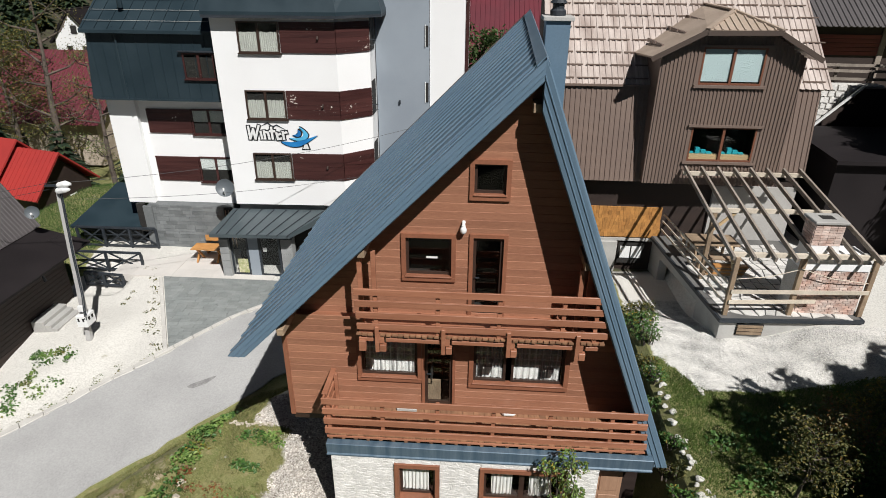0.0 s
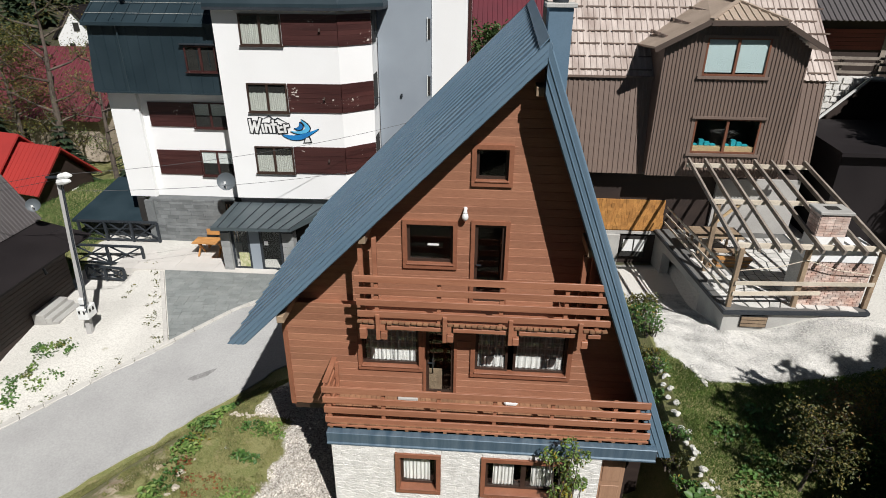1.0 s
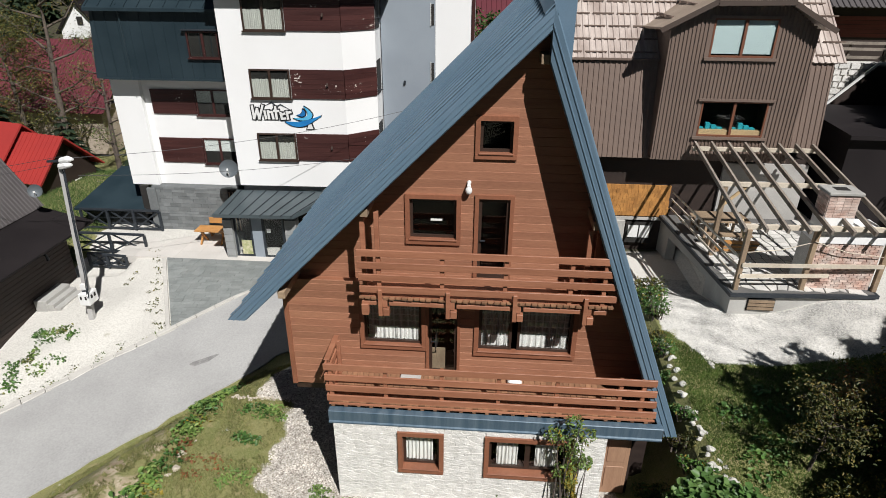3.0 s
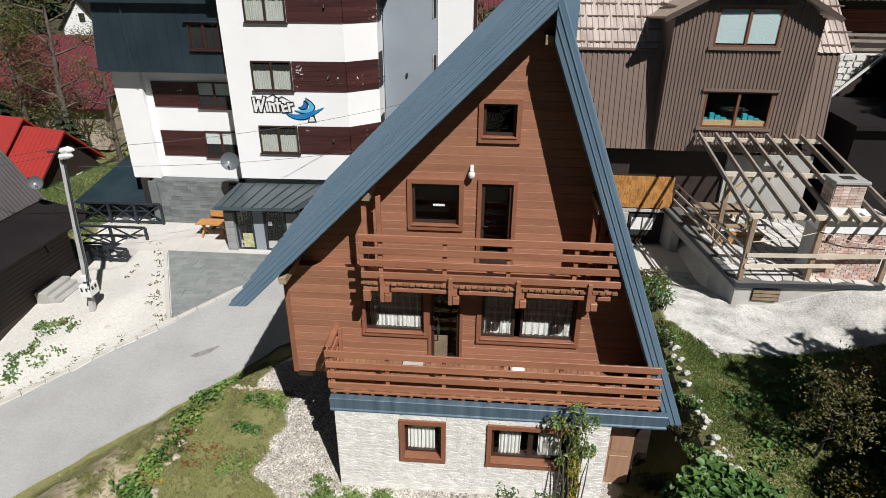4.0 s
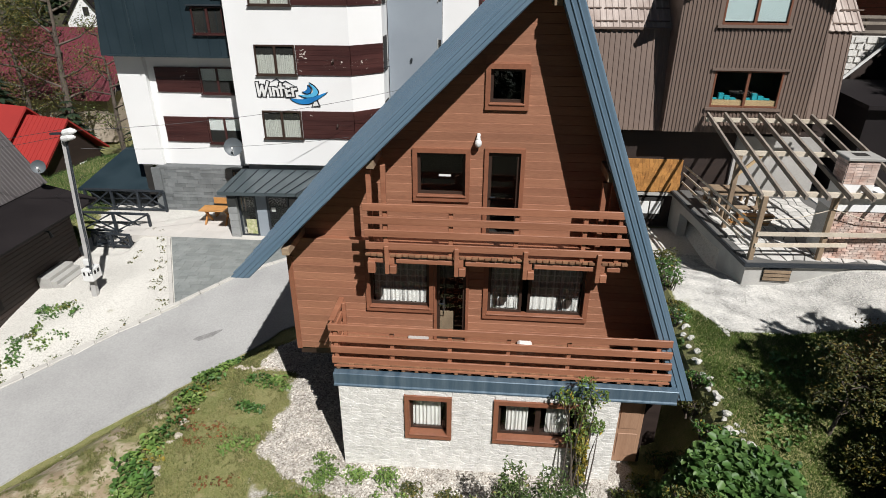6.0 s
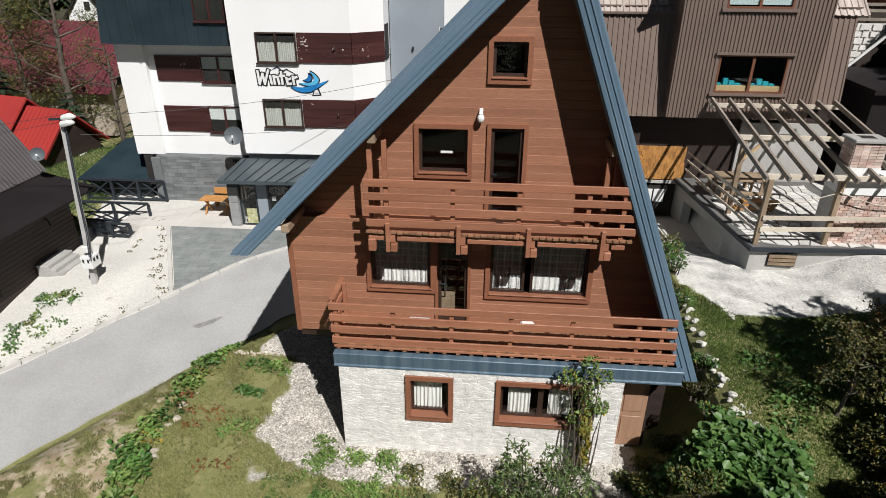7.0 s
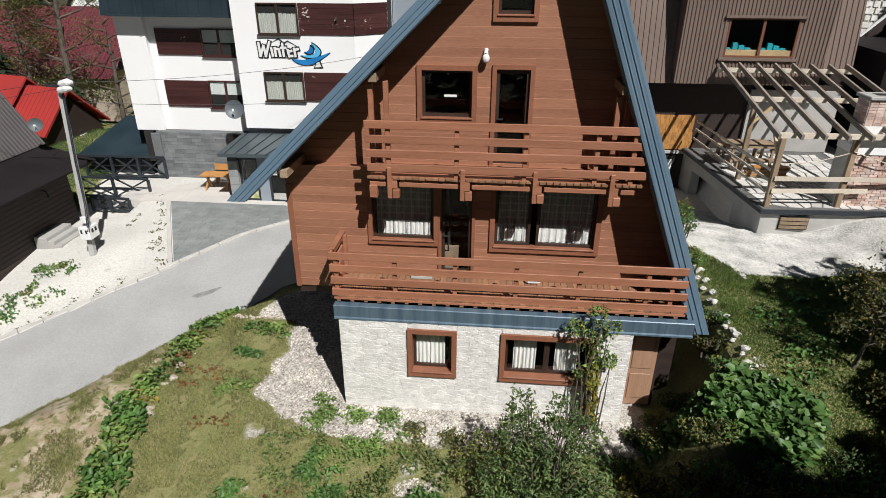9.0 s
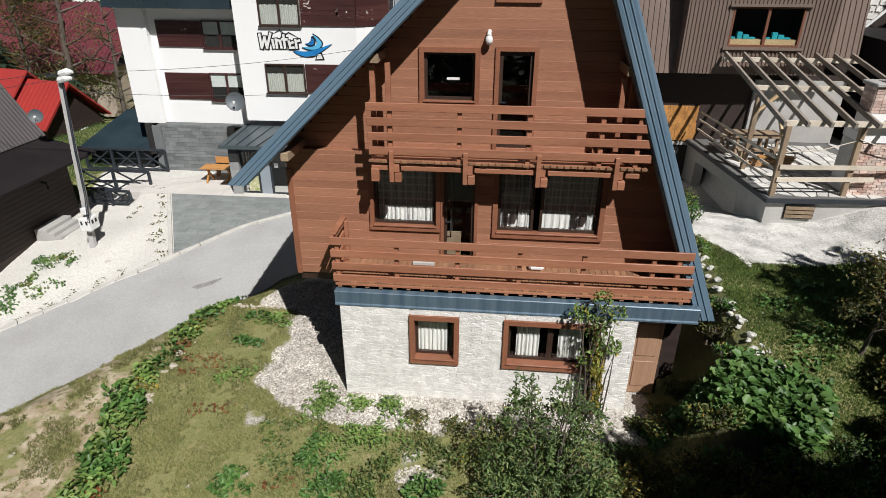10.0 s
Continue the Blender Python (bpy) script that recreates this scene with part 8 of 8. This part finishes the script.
# gravel: loose white chippings
def chippings(name, regions, size, seed, keep, mat, label):
    g = np.random.default_rng(seed)
    octa = np.array([(1, 0, 0), (0, 1, 0), (-1, 0, 0), (0, -1, 0), (0, 0, 1)], float)
    tri = np.array([(0, 1, 4), (1, 2, 4), (2, 3, 4), (3, 0, 4)])
    pts = []
    for x0, x1, y0, y1, n in regions:
        xy = np.stack([g.uniform(x0, x1, n), g.uniform(y0, y1, n)], 1)
        pts += [(x, y, ground_z(x, y) + 0.005) for x, y in xy if keep(x, y)]
    p = np.array(pts)
    n = len(p)
    s = size * g.uniform(0.5, 1.5, (n, 1, 1))
    shape = octa[None] * g.uniform(0.6, 1.3, (n, 5, 1)) * np.array([1, 0.8, 0.7])
    a = g.uniform(0, 6.28, n)
    c, d = np.cos(a)[:, None], np.sin(a)[:, None]
    sx, sy = shape[:, :, 0] * c - shape[:, :, 1] * d, shape[:, :, 0] * d + shape[:, :, 1] * c
    v = np.stack([sx, sy, shape[:, :, 2]], 2) * s + p[:, None]
    f = (tri[None] + (np.arange(n) * 5)[:, None, None]).reshape(-1, 3)
    me = bpy.data.meshes.new(name)
    me.vertices.add(5 * n)
    me.vertices.foreach_set("co", v.ravel())
    me.loops.add(f.size)
    me.loops.foreach_set("vertex_index", f.ravel().astype(np.int32))
    me.polygons.add(len(f))
    me.polygons.foreach_set("loop_start", np.arange(0, f.size, 3, dtype=np.int32))
    me.polygons.foreach_set("loop_total", np.full(len(f), 3, np.int32))
    me.update(calc_edges=True)
    me.materials.append(mat)
    return tagged(new(name, me), label, "gravel", kind="stuff")


CHIP = leaf_material("white_limestone_chips", [(0.57, 0.55, 0.515), (0.47, 0.455, 0.425), (0.33, 0.32, 0.295)], 0.9, 0.0)
GREYCHIP = leaf_material("grey_limestone_chips", [(0.66, 0.62, 0.56), (0.42, 0.38, 0.33), (0.17, 0.145, 0.12)], 0.9, 0.0)
chippings("terrace_gravel", [(9.0, 17, 2.6, 9.5, 90000)], 0.024, 1, lambda x, y: cover_at(x, y)[0] > 0.5 and not (x > 11 and y > 6), CHIP, "loose white limestone chippings beside the terrace")
chippings("wall_gravel", [(-3.9, 7, -2.8, 5, 60000)], 0.030, 2, lambda x, y: cover_at(x, y)[0] > 0.5 + 0.35 * noise.noise((x * 1.5, y * 1.5, 2)) and not (x > 0 and y > 0), GREYCHIP, "grey and white gravel round the chalet's stone base")

# ---- trees ----
def conifer(name, x, y, h, width, seed, label="dark green spruce beside the houses", group="spruces", dense=1.0):
    g = np.random.default_rng(seed)
    base = Vector(on_ground(x, y, -0.1))
    th = thing(name, base, label, "tree", group)
    part("trunk", tube(bmesh.new(), [base, base + Vector((0, 0, h * 0.95))], [0.018 * h, 0.003 * h], 7), BARK, th)
    child_mesh("crown", spruce_mesh(g, [(base, h, width)], dense), th)
    return th


def spruce_mesh(g, trees, dense=1.0):
    """Drooping fronds in whorls."""
    quads = []
    for base, h, width in trees:
        tiers = int(h * 2.2 * dense)
        for k in range(tiers):
            u = 0.1 + 0.9 * k / tiers
            r = width * (1 - u) ** 0.85 + 0.08
            m = int(7 + 10 * (1 - u) * dense)
            for i in range(m):
                a = i * 6.283 / m + g.uniform(-0.3, 0.3) + k
                rr = r * g.uniform(0.65, 1.15)
                d = np.array((math.cos(a), math.sin(a), 0))
                s = np.array((-math.sin(a), math.cos(a), 0))
                p = np.array(base) + np.array((0, 0, u * h))
                tip = p + d * rr + np.array((0, 0, -0.28 * rr))
                mid = p + d * rr * 0.55 + np.array((0, 0, -0.04 * rr))
                w = rr * 0.22
                quads.append((p, mid + s * w, tip, mid - s * w))
    q = np.array(quads)
    n = len(q)
    me = bpy.data.meshes.new("needles")
    me.vertices.add(4 * n)
    me.vertices.foreach_set("co", q.reshape(-1))
    me.loops.add(4 * n)
    me.loops.foreach_set("vertex_index", np.arange(4 * n, dtype=np.int32))
    me.polygons.add(n)
    me.polygons.foreach_set("loop_start", np.arange(0, 4 * n, 4, dtype=np.int32))
    me.polygons.foreach_set("loop_total", np.full(n, 4, np.int32))
    me.update(calc_edges=True)
    me.materials.append(NEEDLE)
    return me


# unseen trees added on the chalet's sunward side, which shade the garden
def shade_tree(x, y, top, r, seed):
    """A dense upright tree, leafy from near the ground to its blunt top."""
    g = np.random.default_rng(seed)
    base = Vector(on_ground(x, y, -0.1))
    th = thing("shade_tree", base, "dense leafy tree added out of view to cast shade", "tree", "screen trees")
    h = top - base.z
    part("trunk", tube(bmesh.new(), [base, base + Vector((0.1, 0, h * 0.5)), base + Vector((0, 0.1, h * 0.9))], [0.22, 0.15, 0.04], 8), BARK, th)
    low = blob(g, (x, y, base.z + h * 0.36), (r, r, h * 0.34), 5000, 0.3)
    high = blob(g, (x, y, base.z + h * 0.70), (r * 0.95, r * 0.95, h * 0.29), 5600, 0.3)
    child_mesh("crown", leaf_mesh("crown", np.concatenate([low, high]), 0.36, GREEN, 0.1, seed), th)
    return th


for k in range(5):
    for j in range(4):
        shade_tree(15.1 + 1.8 * k + (0.3 * j - 0.8 if j else 0), -3.6 + 0.62 * k - 2.1 * j, (9.0 if k == 0 and j else (10.95 if j == 0 else 11.4) + 0.3 * min(k, 3)) - 0.2 * ((k + j) % 2), 1.65, 300 + 4 * k + j)
for k, (x, y, top, r) in enumerate(((11.0, -8.5, 9.7, 1.45), (13.3, -9.0, 9.2, 1.4), (12.3, -10.4, 10.2, 1.4), (10.3, -9.6, 8.4, 1.2), (14.6, -10.6, 10.5, 1.5), (13.2, -7.5, 8.3, 1.3))):
    shade_tree(x, y, top, r, 330 + k)
# more unseen ones on the slope beside the flat-roofed shed, added to shade it
for k, (x, y, top, r) in enumerate(((21.6, 9.6, 12.5, 1.9), (22.1, 11.6, 13.0, 2.0), (22.9, 13.9, 13.5, 2.0), (22.6, 7.6, 12.0, 1.8), (24.6, 15.6, 14.5, 2.2))):
    shade_tree(x, y, top, r, 350 + k)
# behind the red-roofed house
tree("bare_tree", -27.5, 30, 15, 4.2, 3800, 0.12, OLIVE, "nearly bare tree with few yellowing leaves", 15, 0.5, 0.2)
tree("bare_tree", -24.2, 30.5, 10.5, 3.2, 2600, 0.12, MIXED, "nearly bare tree with few leaves", 16, 0.6, 0.2)
tree("broadleaf_tree", -33, 33, 13, 4.2, 11000, 0.17, OLIVE, "tree turning olive and yellow", 17)
for k, (x, y, h, w) in enumerate(((-31, 27.5, 9.0, 2.6), (-21.6, 31, 6.6, 2.0), (-34.5, 30, 11, 3.0), (-26.0, 28.0, 5.2, 2.2), (-29.0, 26.0, 6.5, 2.3), (-24.6, 26.5, 3.6, 1.8), (-20.6, 27.5, 4.0, 1.7), (-22.6, 32.5, 8.5, 2.3), (-20.4, 33.5, 7.0, 2.0))):
    conifer("spruce", x, y, h, w, 200 + k)
for k, (x, y, h) in enumerate(((3.6, 30, 9.5), (5.2, 33, 8.0))):
    tree("broadleaf_tree", x, y, h, 2.6, 3200, 0.3, OLIVE if k else GREEN, "leafy tree behind the hotel", 60 + k)
gw = np.random.default_rng(9)
far = []
for k in range(260):
    x, y = gw.uniform(-150, 90), gw.uniform(72, 190)
    far.append((Vector(on_ground(x, y, -0.5)), gw.uniform(9, 17), gw.uniform(2.6, 4.2)))
# spruces out of view behind the camera, added to cut bounced light
near = []
for k in range(150):
    x, y = gw.uniform(-60, 75), gw.uniform(-75, -19)
    near.append((Vector(on_ground(x, y, -0.5)), gw.uniform(8, 12.5), gw.uniform(2.2, 3.4)))
tagged(new("bounce_wood", spruce_mesh(gw, near, 0.6)), "unseen spruce wood behind the camera, added to cut bounced light", "wood", kind="stuff")
tagged(new("far_wood", spruce_mesh(gw, far, 0.6)), "dark spruce wood on the far slope", "wood", kind="stuff")
far = []
for k in range(48):
    x, y = gw.uniform(-75, -34), gw.uniform(48, 80)
    if not (-52 < x < -38 and y < 69.5):
        far.append((Vector(on_ground(x, y, -0.3)), gw.uniform(7, 12), gw.uniform(2.2, 3.4)))
tagged(new("far_spruces", spruce_mesh(gw, far, 0.9)), "dark spruces round the distant houses", "wood", kind="stuff")
